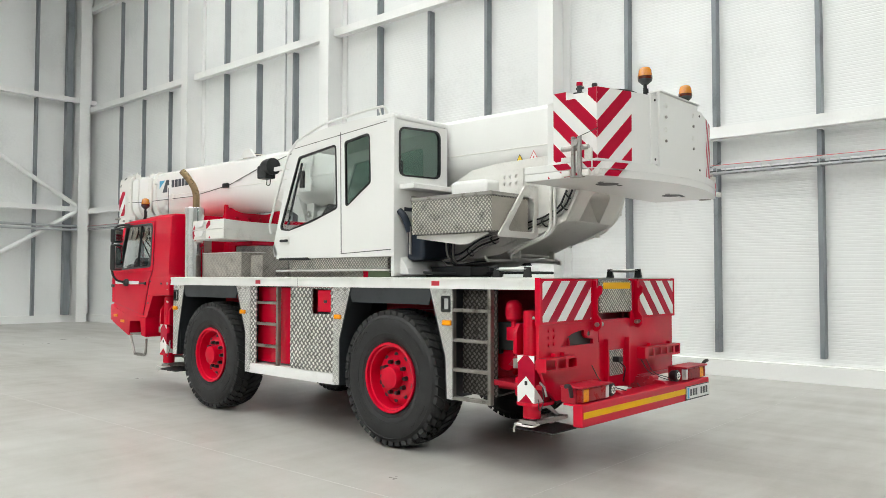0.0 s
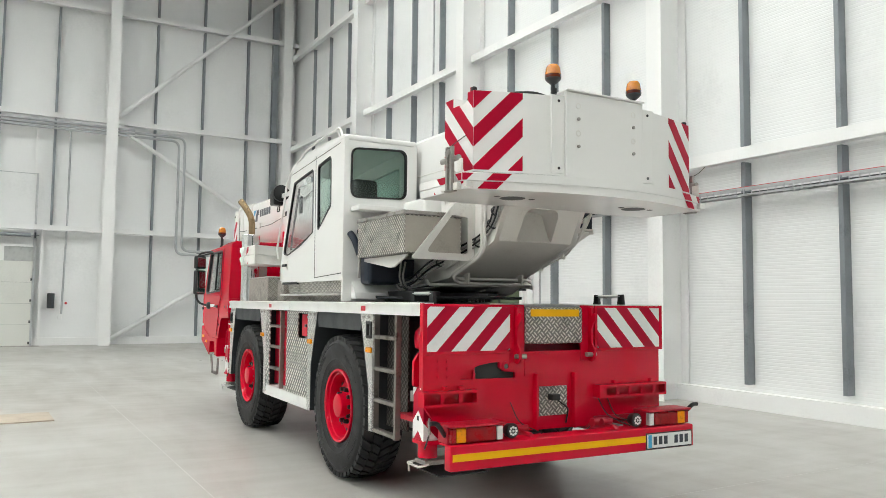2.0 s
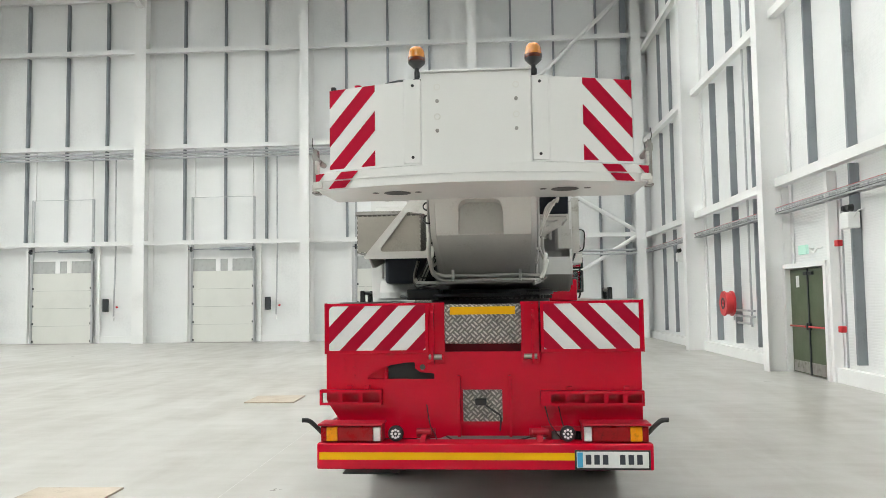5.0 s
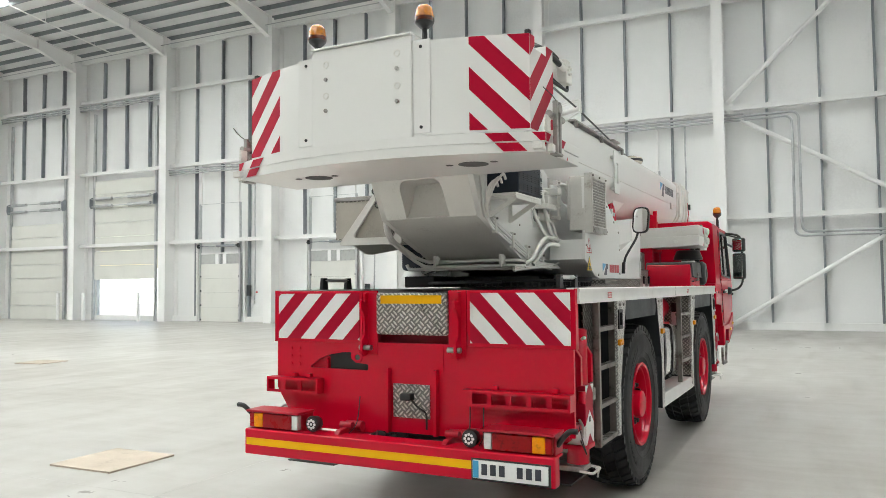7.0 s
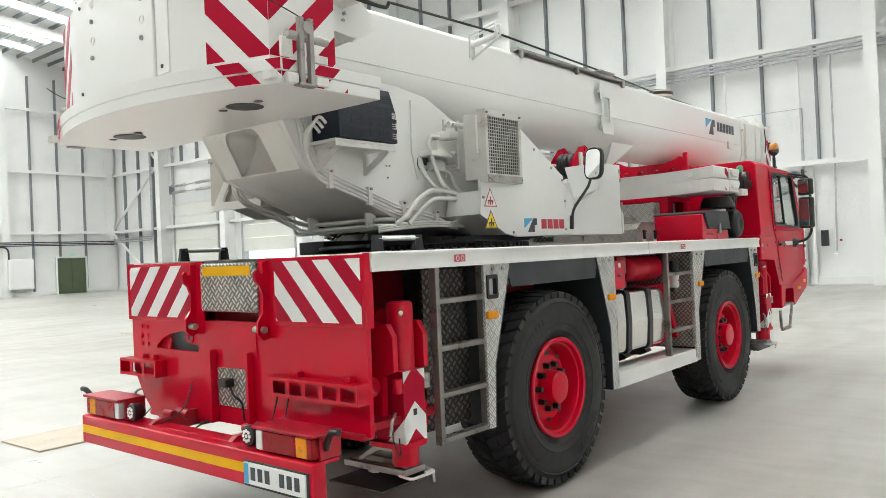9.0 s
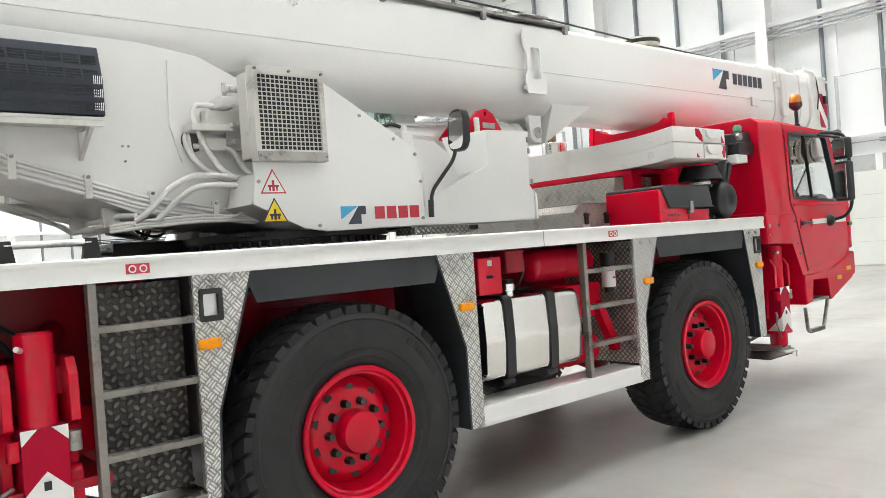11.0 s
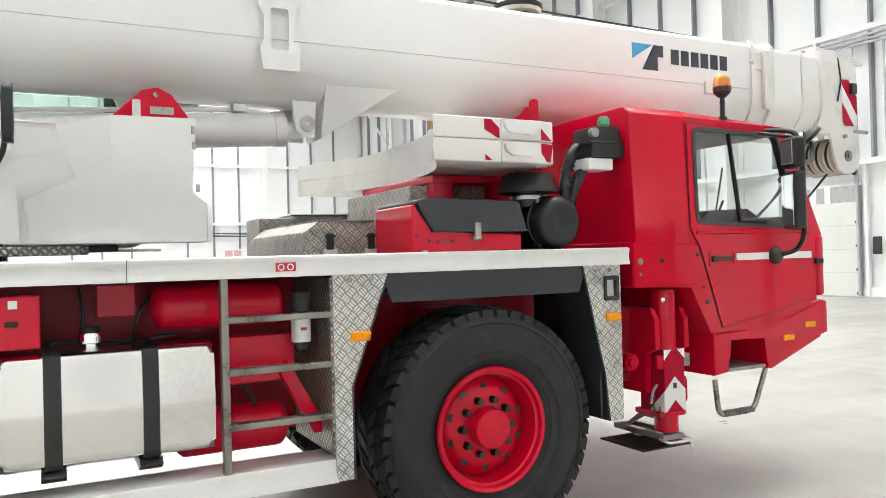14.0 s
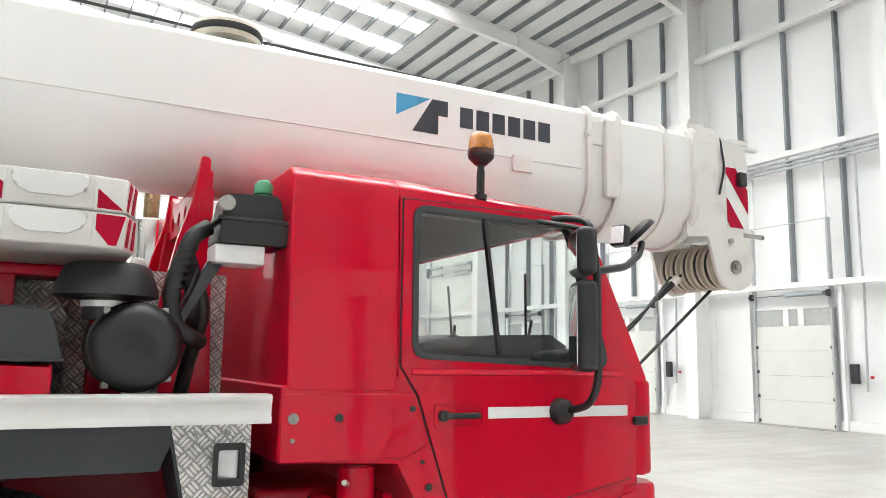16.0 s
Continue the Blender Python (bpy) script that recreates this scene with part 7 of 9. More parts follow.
def rear_x(z):
    """The tail's rear face leans back towards the top."""
    return 1.645 + (z - 2.222) * 0.548


sheet(bm, [(-0.385, 2.223), (0.385, 2.223), (0.385, 2.505), (-0.385, 2.505)], [mouth], "x", -0.018, 0.0)
for v in bm.verts:
    v.co.x += rear_x(v.co.z)
part("tail_plate", bm, WHITE_WORN, turret)
bm = bmesh.new()
outer = [bm.verts.new((rear_x(z) - 0.004, y, z)) for y, z in mouth]
inner = [bm.verts.new((1.637 - 0.30 * (z - 2.222) - 0.05 * math.sin(min(1.0, (z - 2.222) / 0.28) * math.pi), y, z)) for y, z in mouth]
for i in range(len(mouth)):
    j = (i + 1) % len(mouth)
    bm.faces.new((outer[i], outer[j], inner[j], inner[i]))
bm.faces.new(inner)
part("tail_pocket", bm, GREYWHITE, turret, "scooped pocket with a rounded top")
# shallow stiffener on the right flank
bm = bmesh.new()
prism(bm, [(0.655, 2.76), (0.665, 2.76), (0.675, 2.40), (0.62, 2.20), (0.61, 2.20), (0.655, 2.40)], "y", 0.43, 0.442)
part("flank_stiffener", bm, WHITE, turret)
for bx_, bz in ((0.93, 2.28), (0.90, 2.28), (0.92, 2.20)):
    quick("flank_bolt", STEEL, turret, cyl, (bx_, 0.43, bz), (bx_, 0.436, bz), 0.007, 8)

# counterweight
cw = group_part("counterweight", "white rear counterweight with red and white chevrons")
half_low = [(1.96, 1.09), (2.385, 1.09), (2.50, 0.735), (2.56, 0.50)]
half_top = [(1.96, 1.09), (2.09, 1.09), (2.09, 0.98), (2.30, 0.98), (2.30, 1.09), (2.385, 1.09), (2.50, 0.735), (2.56, 0.50)]
for half, z0, z1 in ((half_low, 2.645, 3.175), (half_top, 3.175, 3.245)):
    plan = [(x, -y) for x, y in half] + [(x, y) for x, y in half[::-1]] + [(1.96, 0.9), (1.7, 0.8), (1.7, -0.8), (1.96, -0.9)]
    bm = bmesh.new()
    prism(bm, plan, "z", z0, z1)
    part("ballast_block", bm, WHITE, cw)
bm = bmesh.new()
prism(bm, [(2.55, -0.395), (2.582, -0.395), (2.582, 0.375), (2.55, 0.375)], "z", 2.637, 3.295, 0.008)
cover = part("rear_cover", bm, WHITE, cw, "white bolted rear cover plate")
for ya, yb in ((-0.52, -0.40), (0.38, 0.50)):
    bm = bmesh.new()
    prism(bm, [(2.53, ya), (2.568, ya), (2.568, yb), (2.53, yb)], "z", 2.66, 3.255, 0.004)
    part("cover_strip", bm, WHITE, cw)
bm = bmesh.new()
box(bm, 2.40, 2.60, -0.40, 0.38, 3.295, 3.308, 0.005)
part("cover_lip", bm, WHITE, cw)
for y in (-0.28, 0.27):
    for k, z in enumerate((3.19, 3.09, 2.98, 2.88)):
        bm = bmesh.new()
        if k % 2:
            cyl(bm, (2.58, y, z), (2.594, y, z), 0.013, 10)
            part("cover_bolt", bm, STEEL, cover)
        else:
            lathe(bm, [(0.016, 2.582), (0.024, 2.582), (0.024, 2.585), (0.016, 2.585)], (0, y, z), "x", 18)
            part("bolt_ring", bm, WHITE_WORN, cover)
for y in (-0.455, 0.435):
    for z in (2.70, 3.21):
        quick("corner_bolt", BLACK, cover, cyl, (2.566, y, z), (2.573, y, z), 0.011, 8)
# dark filler drawn in for the shade between block and slab
bm = bmesh.new()
prism(bm, [(x - 0.012, -y + 0.012) for x, y in half_low] + [(x - 0.012, y - 0.012) for x, y in half_low[::-1]], "z", 2.6305, 2.6448)
part("shadow_gap", bm, JOINT, cw)
# base slab
bm = bmesh.new()
wide, xf, xc, bulge = 1.19, 1.73, 2.40, 0.27
n = 20
pts = [(xf, -wide), (xc, -wide)] + [(xc + bulge * (1 - ((-wide + 2 * wide * k / n) / wide) ** 2), -wide + 2 * wide * k / n) for k in range(1, n)] + [(xc, wide), (xf, wide)]
prism(bm, pts, "z", 2.567, 2.630, 0.007)
pts2 = [(1.735, -1.184), (2.397, -1.184)] + [(x - 0.006, y * 0.995) for x, y in pts[2:-2]] + [(2.397, 1.184), (1.735, 1.184)]
prism(bm, pts2, "z", 2.505, 2.5675, 0.006)
slab = part("base_slab", bm, WHITE, cw, "white curved base slab")
bm = bmesh.new()
for x, y in ((2.2, -0.62), (2.2, 0.62)):
    lathe(bm, [(0.0, 2.5035), (0.10, 2.5035), (0.10, 2.501), (0.0, 2.501)], (x, y, 0), "z", 24, False)
    for k in (-1, 1):
        lathe(bm, [(0.0, 2.5035), (0.025, 2.5035), (0.025, 2.501), (0.0, 2.501)], (x + 0.03, y + k * 0.16, 0), "z", 12, False)
parts("ballast_socket", bm, JOINT, slab)
# chevrons: on the flank and on the angled rear face
W = 0.1413
for s in (-1, 1):
    bm = bmesh.new()
    for face in ([(1.962, 2.66), (2.384, 2.66), (2.384, 3.174), (1.962, 3.174)], [(1.962, 3.174), (2.088, 3.174), (2.088, 3.244), (1.962, 3.244)], [(2.302, 3.174), (2.384, 3.174), (2.384, 3.244), (2.302, 3.244)]):
        hatch(bm, face, 1.0, W, 2.385 + 2.542, lambda u, v, h: (u, s * (1.0905 + h), v), 0.0015)
    p0, p1 = Vector((2.385, 1.09)), Vector((2.50, 0.735))
    d = (p1 - p0)
    L = d.length
    d.normalize()
    nrm = Vector((-d.y, d.x))
    nrm = nrm if nrm.x > 0 else -nrm
    hatch(bm, [(0.001, 2.66), (L, 2.66), (L, 3.244), (0.001, 3.244)], -1.0, W, -2.542 - W, lambda u, v, h: (p0.x + d.x * u + nrm.x * (h + 0.0005), s * (p0.y + d.y * u + nrm.y * (h + 0.0005)), v), 0.0015)
    parts("red_chevron", bm, STRIPE_RED, cw)
    bm = bmesh.new()
    for z0, z1, yy in ((2.572, 2.624, 1.1902), (2.511, 2.563, 1.1842)):
        hatch(bm, [(1.97, z0), (2.39, z0), (2.39, z1), (1.97, z1)], 1.0, W, 2.385 + 2.542, lambda u, v, h: (u, s * (yy + h), v), 0.0015)
    segs, run = 8, 0.0
    for k in range(segs):
        ya, yb = wide * (1 - 0.4 * k / segs), wide * (1 - 0.4 * (k + 1) / segs)
        q0, q1 = Vector((xc + bulge * (1 - (ya / wide) ** 2), ya)), Vector((xc + bulge * (1 - (yb / wide) ** 2), yb))
        e = (q1 - q0)
        le = e.length
        e.normalize()
        nn = Vector((-e.y, e.x))
        nn = nn if nn.x > 0 else -nn
        end = min(run + le, 0.385)
        if end > run:
            for z0, z1, off in ((2.572, 2.624, 0.004), (2.511, 2.563, -0.001)):
                hatch(bm, [(run, z0), (end, z0), (end, z1), (run, z1)], -1.0, W, -2.542 - W, lambda u, v, h: (q0.x + e.x * (u - run) + nn.x * (h + off), s * (q0.y + e.y * (u - run) + nn.y * (h + off)), v), 0.0015)
        run += le
    parts("slab_chevron", bm, STRIPE_RED, slab)
    quick("corner_marker", BLACK, cw, box, 2.33, 2.37, min(s * 1.05, s * 1.085), max(s * 1.05, s * 1.085), 3.245, 3.28, 0.008)
    # locking pin gear at the slab's corner
    gear = thing("locking_pin_gear", "", "")
    gear["label"] = "grey steel locking pin gear between worn white blocks"
    gear.parent = crane
    for gx in (2.24, 2.30):
        bm = bmesh.new()
        ybox(bm, gx - 0.014, gx + 0.014, s, 1.205, 1.235, 2.50, 2.83, 0.004)
        part("post", bm, STEEL, gear, "grey steel post")
    quick("pin_head", STEEL, gear, cyl, (2.27, s * 1.22, 2.78), (2.27, s * 1.245, 2.78), 0.03, 16)
    quick("shoe_plate", STEEL, gear, box, 2.22, 2.33, min(s * 1.19, s * 1.24), max(s * 1.19, s * 1.24), 2.496, 2.51, 0.003)
    quick("cross_bar", STEEL, gear, cyl, (2.12, s * 1.20, 2.74), (2.37, s * 1.20, 2.74), 0.022, 12)
    for x0, x1, ya, yb, z0, z1 in ((2.425, 2.468, 1.13, 1.197, 2.515, 2.56), (2.32, 2.385, 1.19, 1.225, 2.505, 2.555), (2.12, 2.20, 1.19, 1.215, 2.515, 2.56), (2.33, 2.40, 1.18, 1.20, 2.632, 2.73), (2.10, 2.19, 1.12, 1.19, 2.632, 2.675)):
        bm = bmesh.new()
        ybox(bm, x0, x1, s, ya, yb, z0, z1, 0.006)
        part("block", bm, WHITE_WORN, gear)
    bm = bmesh.new()
    tube(bm, [(2.2, s * 1.22, 2.80), (2.36, s * 1.23, 2.84), (2.46, s * 1.2, 2.88)], 0.003, 5)
    part("pin_lanyard", bm, BLACK, gear)
beacon(2.47, -0.434, 3.33, "beacon_lamp", 0.064, 0.07)
beacon(2.45, 0.40, 3.33, "beacon_lamp", 0.064, 0.07)
# small fittings on top of the counterweight
bm = bmesh.new()
box(bm, 2.08, 2.16, -0.97, -0.89, 3.245, 3.262, 0.004)
cyl(bm, (2.12, -0.93, 3.26), (2.12, -0.93, 3.32), 0.022, 12)
cyl(bm, (2.09, -0.93, 3.30), (2.16, -0.93, 3.30), 0.012, 8)
hc = part("hydraulic_coupling", bm, DARKGREY, cw)
quick("coupling_cap", STRIPE_RED, hc, cyl, (2.12, -0.93, 3.32), (2.12, -0.93, 3.35), 0.027, 14)
bm = bmesh.new()
tube(bm, [(2.2, -0.8, 3.25), (2.3, -0.7, 3.30), (2.4, -0.55, 3.30), (2.45, -0.45, 3.26)], 0.012, 6)
tube(bm, [(2.1, 0.7, 3.25), (2.0, 0.62, 3.33), (1.85, 0.5, 3.33), (1.7, 0.4, 3.25)], 0.012, 6)
tube(bm, [(2.1, 0.75, 3.25), (1.98, 0.7, 3.28), (1.85, 0.6, 3.24)], 0.012, 6)
parts("cable", bm, BLACK, cw)
win = thing("winch_drive", "", "")
win["label"] = "white hydraulic winch drive with black hoses beside the counterweight"
win.parent = crane
bm = bmesh.new()
prism(bm, [(1.95, 3.22), (1.95, 2.95), (1.56, 2.93), (1.40, 3.02), (1.40, 3.12), (1.55, 3.22)], "y", 0.80, 0.82, 0.003)
part("winch_cheek", bm, WHITE, win)
for k in range(12):
    a_ = 2 * math.pi * k / 12
    quick("cheek_bolt", STEEL, win, cyl, (1.72 + 0.085 * math.cos(a_), 0.82, 3.08 + 0.085 * math.sin(a_)), (1.72 + 0.085 * math.cos(a_), 0.832, 3.08 + 0.085 * math.sin(a_)), 0.011, 8)
bm = bmesh.new()
sheet(bm, [(1.56, 0.55), (1.95, 0.55), (1.95, 0.95), (1.60, 0.88)], [[(1.62 + 0.05 * i + 0.012 * math.cos(q * math.pi / 3), 0.60 + 0.05 * j + 0.012 * math.sin(q * math.pi / 3)) for q in range(6)] for i in range(6) for j in range(5)], "z", 2.925, 2.93)
part("perforated_tray", bm, GREYWHITE, win)
quick("tray_edge", WHITE, win, prism, [(1.60, 2.93), (1.95, 2.93), (1.95, 2.99), (1.42, 3.02)], "y", 0.88, 0.89)
quick("drive_case", WHITE_WORN, win, cyl, (1.66, 0.82, 3.18), (1.66, 1.0, 3.18), 0.075, 20)
quick("motor_block", WHITE_WORN, win, box, 1.50, 1.60, 0.93, 1.07, 3.13, 3.30, 0.012)
quick("motor_cover", WHITE_WORN, win, box, 1.44, 1.50, 0.96, 1.06, 3.14, 3.22, 0.01)
for k in range(5):
    a_ = 2 * math.pi * k / 5
    quick("port_plug", WHITE_WORN, win, cyl, (1.55 + 0.03 * math.cos(a_), 1.07, 3.22 + 0.03 * math.sin(a_)), (1.55 + 0.03 * math.cos(a_), 1.085, 3.22 + 0.03 * math.sin(a_)), 0.01, 8)
for k, (z, y) in enumerate(((3.265, 1.03), (3.225, 1.05), (3.30, 0.97))):
    quick("hose_end", WHITE_WORN, win, cyl, (1.60, y, z), (1.70, y, z + 0.005), 0.021, 12)
    bm = bmesh.new()
    tube(bm, [(1.68, y, z + 0.005), (1.84, y, z + 0.02), (2.0, y - 0.04, z + 0.02), (2.1, y - 0.1, z - 0.03)], 0.019, 8)
    part("hydraulic_hose", bm, BLACK, win)
for k in range(2):
    bm = bmesh.new()
    tube(bm, [(1.97, 0.98, 3.17 - 0.02 * k), (1.80, 1.02, 3.12 - 0.02 * k), (1.62, 1.05, 3.08), (1.50, 1.04, 3.09), (1.47, 1.03, 3.13)], 0.011, 8)
    part("hydraulic_hose", bm, BLACK, win)

# ---- boom ----
boom = group_part("boom", "long white telescopic boom with a round-bellied section")


def boom_section(x0, x1, half, z0, z1, dz, bev_label, mat, drop=0.0):
    """U-shaped boom section: flat top, rounded belly; dz: rise of the top towards x1, drop: fall of the belly."""
    def outline(zb, zt):
        pr = [(-half, zt - 0.05), (-half + 0.05, zt), (half - 0.05, zt), (half, zt - 0.05)]
        zc = zb + half * 0.95
        return pr + [(half * math.cos(a), zc + half * 0.95 * math.sin(a)) for a in [-math.pi * k / 20 for k in range(0, 21)]]
    bm = bmesh.new()
    prism(bm, outline(z0, z1), "x", x0, x1, 0.0, outline(z0 - drop, z1 + dz))
    return part("boom_section", bm, mat, boom, bev_label)


BH = 0.345
boom_section(1.62, -6.62, BH, 2.66, 3.385, 0.03, "", WHITE, 0.03)
for z in (2.985,):
    bm = bmesh.new()
    for s in (-1, 1):
        tube(bm, [(1.6, s * (BH + 0.001), z), (-6.4, s * (BH + 0.001), z + 0.03)], 0.006, 6)
    parts("weld_seam", bm, WHITE_WORN, boom)


def collar(x, w, grow, z0=2.60, z1=3.385, dz=0.03):
    half = BH + grow
    bm = bmesh.new()
    o = [(-half, z1 + dz + grow - 0.05), (-half + 0.05, z1 + dz + grow), (half - 0.05, z1 + dz + grow), (half, z1 + dz + grow - 0.05)]
    o += [(half * math.cos(a), z0 + dz + BH * 0.95 + half * 0.95 * math.sin(a)) for a in [-math.pi * k / 14 for k in range(0, 15)]]
    prism(bm, o, "x", x - w / 2, x + w / 2, 0.006)
    return part("boom_collar", bm, WHITE_WORN, boom)


collar(-6.45, 0.04, 0.02), collar(-6.68, 0.05, 0.022), collar(-7.10, 0.03, 0.006), collar(-7.36, 0.05, 0.02)
boom_section(-6.6, -7.42, BH - 0.012, 2.635, 3.405, 0.0, "", WHITE)
bm = bmesh.new()
for s in (-1, 1):
    box(bm, -6.66, -6.56, s * (BH + 0.02) - 0.02, s * (BH + 0.02) + 0.02, 2.85, 3.35, 0.01)
    box(bm, -6.56, -6.47, s * (BH + 0.005) - 0.012, s * (BH + 0.005) + 0.012, 3.18, 3.33, 0.006)
    box(bm, -6.02, -5.88, s * (BH + 0.012) - 0.012, s * (BH + 0.012) + 0.012, 2.93, 3.03, 0.006)
    cyl(bm, (-6.43, s * (BH + 0.01), 3.24), (-6.43, s * (BH + 0.05), 3.24), 0.022, 10)
parts("boom_lug", bm, WHITE_WORN, boom)
# mid bracket
for s in (-1, 1):
    bm = bmesh.new()
    sheet(bm, rpoly([(-2.23, 3.31), (-2.47, 3.30), (-2.47, 3.18), (-2.44, 3.12), (-2.44, 2.98), (-2.48, 2.93), (-2.47, 2.80), (-2.25, 2.80), (-2.23, 2.93), (-2.26, 2.98), (-2.26, 3.12), (-2.23, 3.18)], 0.012),
          [rpoly([(-2.30, 3.17), (-2.41, 3.17), (-2.41, 2.92), (-2.30, 2.92)], 0.02)], "y", s * 0.385, s * 0.40)
    box(bm, -2.44, -2.26, min(s * BH, s * 0.385), max(s * BH, s * 0.385), 2.84, 2.87)
    box(bm, -2.44, -2.26, min(s * BH, s * 0.385), max(s * BH, s * 0.385), 3.22, 3.25)
    part("boom_bracket", bm, WHITE, boom, "white bracket plate on the boom flank")
# rope guide strip on the top edge
bm = bmesh.new()
box(bm, -2.85, -0.85, 0.27, 0.36, 3.40, 3.425, 0.004)
for x in (-2.8, -1.85, -0.9):
    box(bm, x - 0.02, x + 0.02, 0.34, 0.375, 3.34, 3.41, 0.004)
box(bm, -2.55, -2.25, 0.15, 0.4, 3.43, 3.445, 0.003)
parts("cable_guide", bm, STEEL, boom)
rg = thing("rope_guide", "", "")
rg["label"] = "white rope roller bracket on the boom flank"
rg.parent = crane
quick("roller", WHITE, rg, cyl, (-0.2, 0.35, 3.325), (-0.2, 0.60, 3.36), 0.026, 14)
bm = bmesh.new()
for dx in (-0.03, 0.03):
    tube(bm, [(-0.2 + dx, 0.352, 3.22), (-0.2 + dx, 0.352, 3.40), (-0.2 + dx, 0.61, 3.445), (-0.2 + dx, 0.61, 3.33)], 0.009, 6, 0.01)
tube(bm, [(-0.2, 0.352, 3.21), (-0.2, 0.60, 3.33)], 0.011, 6)
parts("guide_frame", bm, WHITE, rg)
# rope on the boom top
bm = bmesh.new()
tube(bm, [(1.40, 0.84, 3.22), (-0.2, 0.57, 3.385), (-2.4, 0.30, 3.475), (-4.2, 0.12, 3.50), (-7.4, 0.1, 3.46)], 0.009, 6, 0.1)
part("hoist_rope", bm, BLACK, boom, "dark steel hoist rope")
# rope sheave on top
bm = bmesh.new()
lathe(bm, [(0.10, 3.45), (0.17, 3.45), (0.18, 3.475), (0.165, 3.485), (0.165, 3.50), (0.18, 3.51), (0.175, 3.53), (0.10, 3.53)], (-4.25, 0.1, 0), "z", 32)
part("deflector_sheave", bm, NYLON, boom, "cream nylon rope sheave lying flat on the boom")
bm = bmesh.new()
lathe(bm, [(0.0, 3.42), (0.10, 3.42), (0.10, 3.55), (0.06, 3.56), (0.0, 3.56)], (-4.25, 0.1, 0), "z", 20, False)
part("sheave_hub", bm, BLACK, boom)
bm = bmesh.new()
lathe(bm, [(0.160, 3.474), (0.184, 3.474), (0.188, 3.492), (0.184, 3.511), (0.160, 3.511)], (-4.25, 0.1, 0), "z", 32)
part("sheave_rope", bm, BLACK, boom, "dark rope in the sheave groove")
# boom foot under the belly: lift cylinder lug
bm = bmesh.new()
lug = [bm.verts.new(v) for v in ((-2.68, -0.15, 2.445), (-2.68, 0.15, 2.445), (-2.68, -0.318, 2.91), (-2.68, 0.318, 2.91), (-3.37, -0.318, 2.895), (-3.37, 0.318, 2.895))]
for q in ((0, 1, 3, 2), (1, 5, 3), (0, 2, 4), (0, 4, 5, 1), (2, 3, 5, 4)):
    bm.faces.new([lug[i] for i in q])
for y in (-0.13, 0.13):
    prism(bm, rpoly([(-2.64, 2.45), (-2.66, 2.87), (-2.47, 2.87), (-2.50, 2.64), (-2.515, 2.49), (-2.555, 2.455)], [0, 0, 0.03, 0.03, 0.03, 0.02]), "y", y - 0.02, y + 0.02, 0.003)
cyl(bm, (-2.59, -0.165, 2.532), (-2.59, 0.165, 2.532), 0.052, 24)
part("lift_lug", bm, WHITE, boom)
bm = bmesh.new()
for s in (-1, 1):
    lathe(bm, [(0.014, s * 0.164), (0.048, s * 0.164), (0.048, s * 0.172), (0.014, s * 0.172)], (-2.59, 0, 2.532), "y", 20)
parts("pin_ring", bm, STEEL, boom)
bm = bmesh.new()
cyl(bm, (-0.3, 0, 2.375), (-2.43, 0, 2.512), 0.108, 32)
cyl(bm, (-2.40, 0, 2.510), (-2.475, 0, 2.515), 0.113, 32)
cyl(bm, (-2.475, 0, 2.515), (-2.6, 0, 2.53), 0.065, 20)
tube(bm, [(-0.9, 0.04, 2.535), (-2.2, 0.04, 2.62), (-2.36, 0.04, 2.60)], 0.016, 8, 0.03)
box(bm, -2.22, -2.14, 0.0, 0.08, 2.60, 2.65, 0.01)
part("lift_cylinder", bm, WHITE, boom, "white hydraulic lift cylinder")


# decals: brand marks reduced to plain shapes
def boom_decal(s):
    y = s * (BH + 0.0015)
    e = s * 0.0015
    zt = 3.275
    bm = bmesh.new()
    x = -5.13 if s > 0 else -6.05
    x1 = x - 0.16
    lead = [(x, zt), (x - 0.21, zt), (x, zt - 0.125)] if s > 0 else [(x - 0.30, zt), (x - 0.12, zt), (x - 0.30, zt - 0.125)]
    prism(bm, lead, "y", y, y + e)
    part("blue_mark", bm, BLUE, boom)
    bm = bmesh.new()
    if s > 0:
        prism(bm, [(x - 0.22, zt), (x - 0.32, zt), (x - 0.32, zt - 0.09), (x - 0.26, zt - 0.09), (x - 0.26, zt - 0.2), (x - 0.10, zt - 0.2)], "y", y, y + e)
    else:
        prism(bm, [(x - 0.08, zt), (x + 0.02, zt), (x + 0.02, zt - 0.09), (x - 0.04, zt - 0.09), (x - 0.04, zt - 0.2), (x - 0.2, zt - 0.2)], "y", y, y + e)
    part("dark_mark", bm, DECAL_DARK, boom)
    bm = bmesh.new()
    for k in range(6):
        a = (x - 0.40 - 0.108 * k) if s > 0 else (x + 0.10 + 0.108 * k + 0.085)
        prism(bm, [(a, zt - 0.015), (a - 0.085, zt - 0.015), (a - 0.085, zt - 0.135), (a, zt - 0.135)], "y", y, y + e)
    parts("name_bar", bm, DECAL_DARK, boom)


both(boom_decal)

# thin cable along the left flank with a small camera
bm = bmesh.new()
tube(bm, [(-2.6, -0.35, 3.36), (-3.56, -0.352, 3.20), (-4.25, -0.352, 3.04), (-5.26, -0.352, 2.95), (-6.9, -0.37, 2.96), (-7.5, -0.32, 3.0)], 0.005, 6)
part("flank_cable", bm, DARKGREY, boom)
quick("flank_camera", BLACK, boom, box, -4.36, -4.24, -0.40, -0.346, 3.0, 3.07, 0.01)
bm = bmesh.new()
prism(bm, [(-3.62, 3.40), (-4.0, 3.41), (-3.88, 3.52), (-3.74, 3.52)], "y", -0.34, -0.30, 0.004)
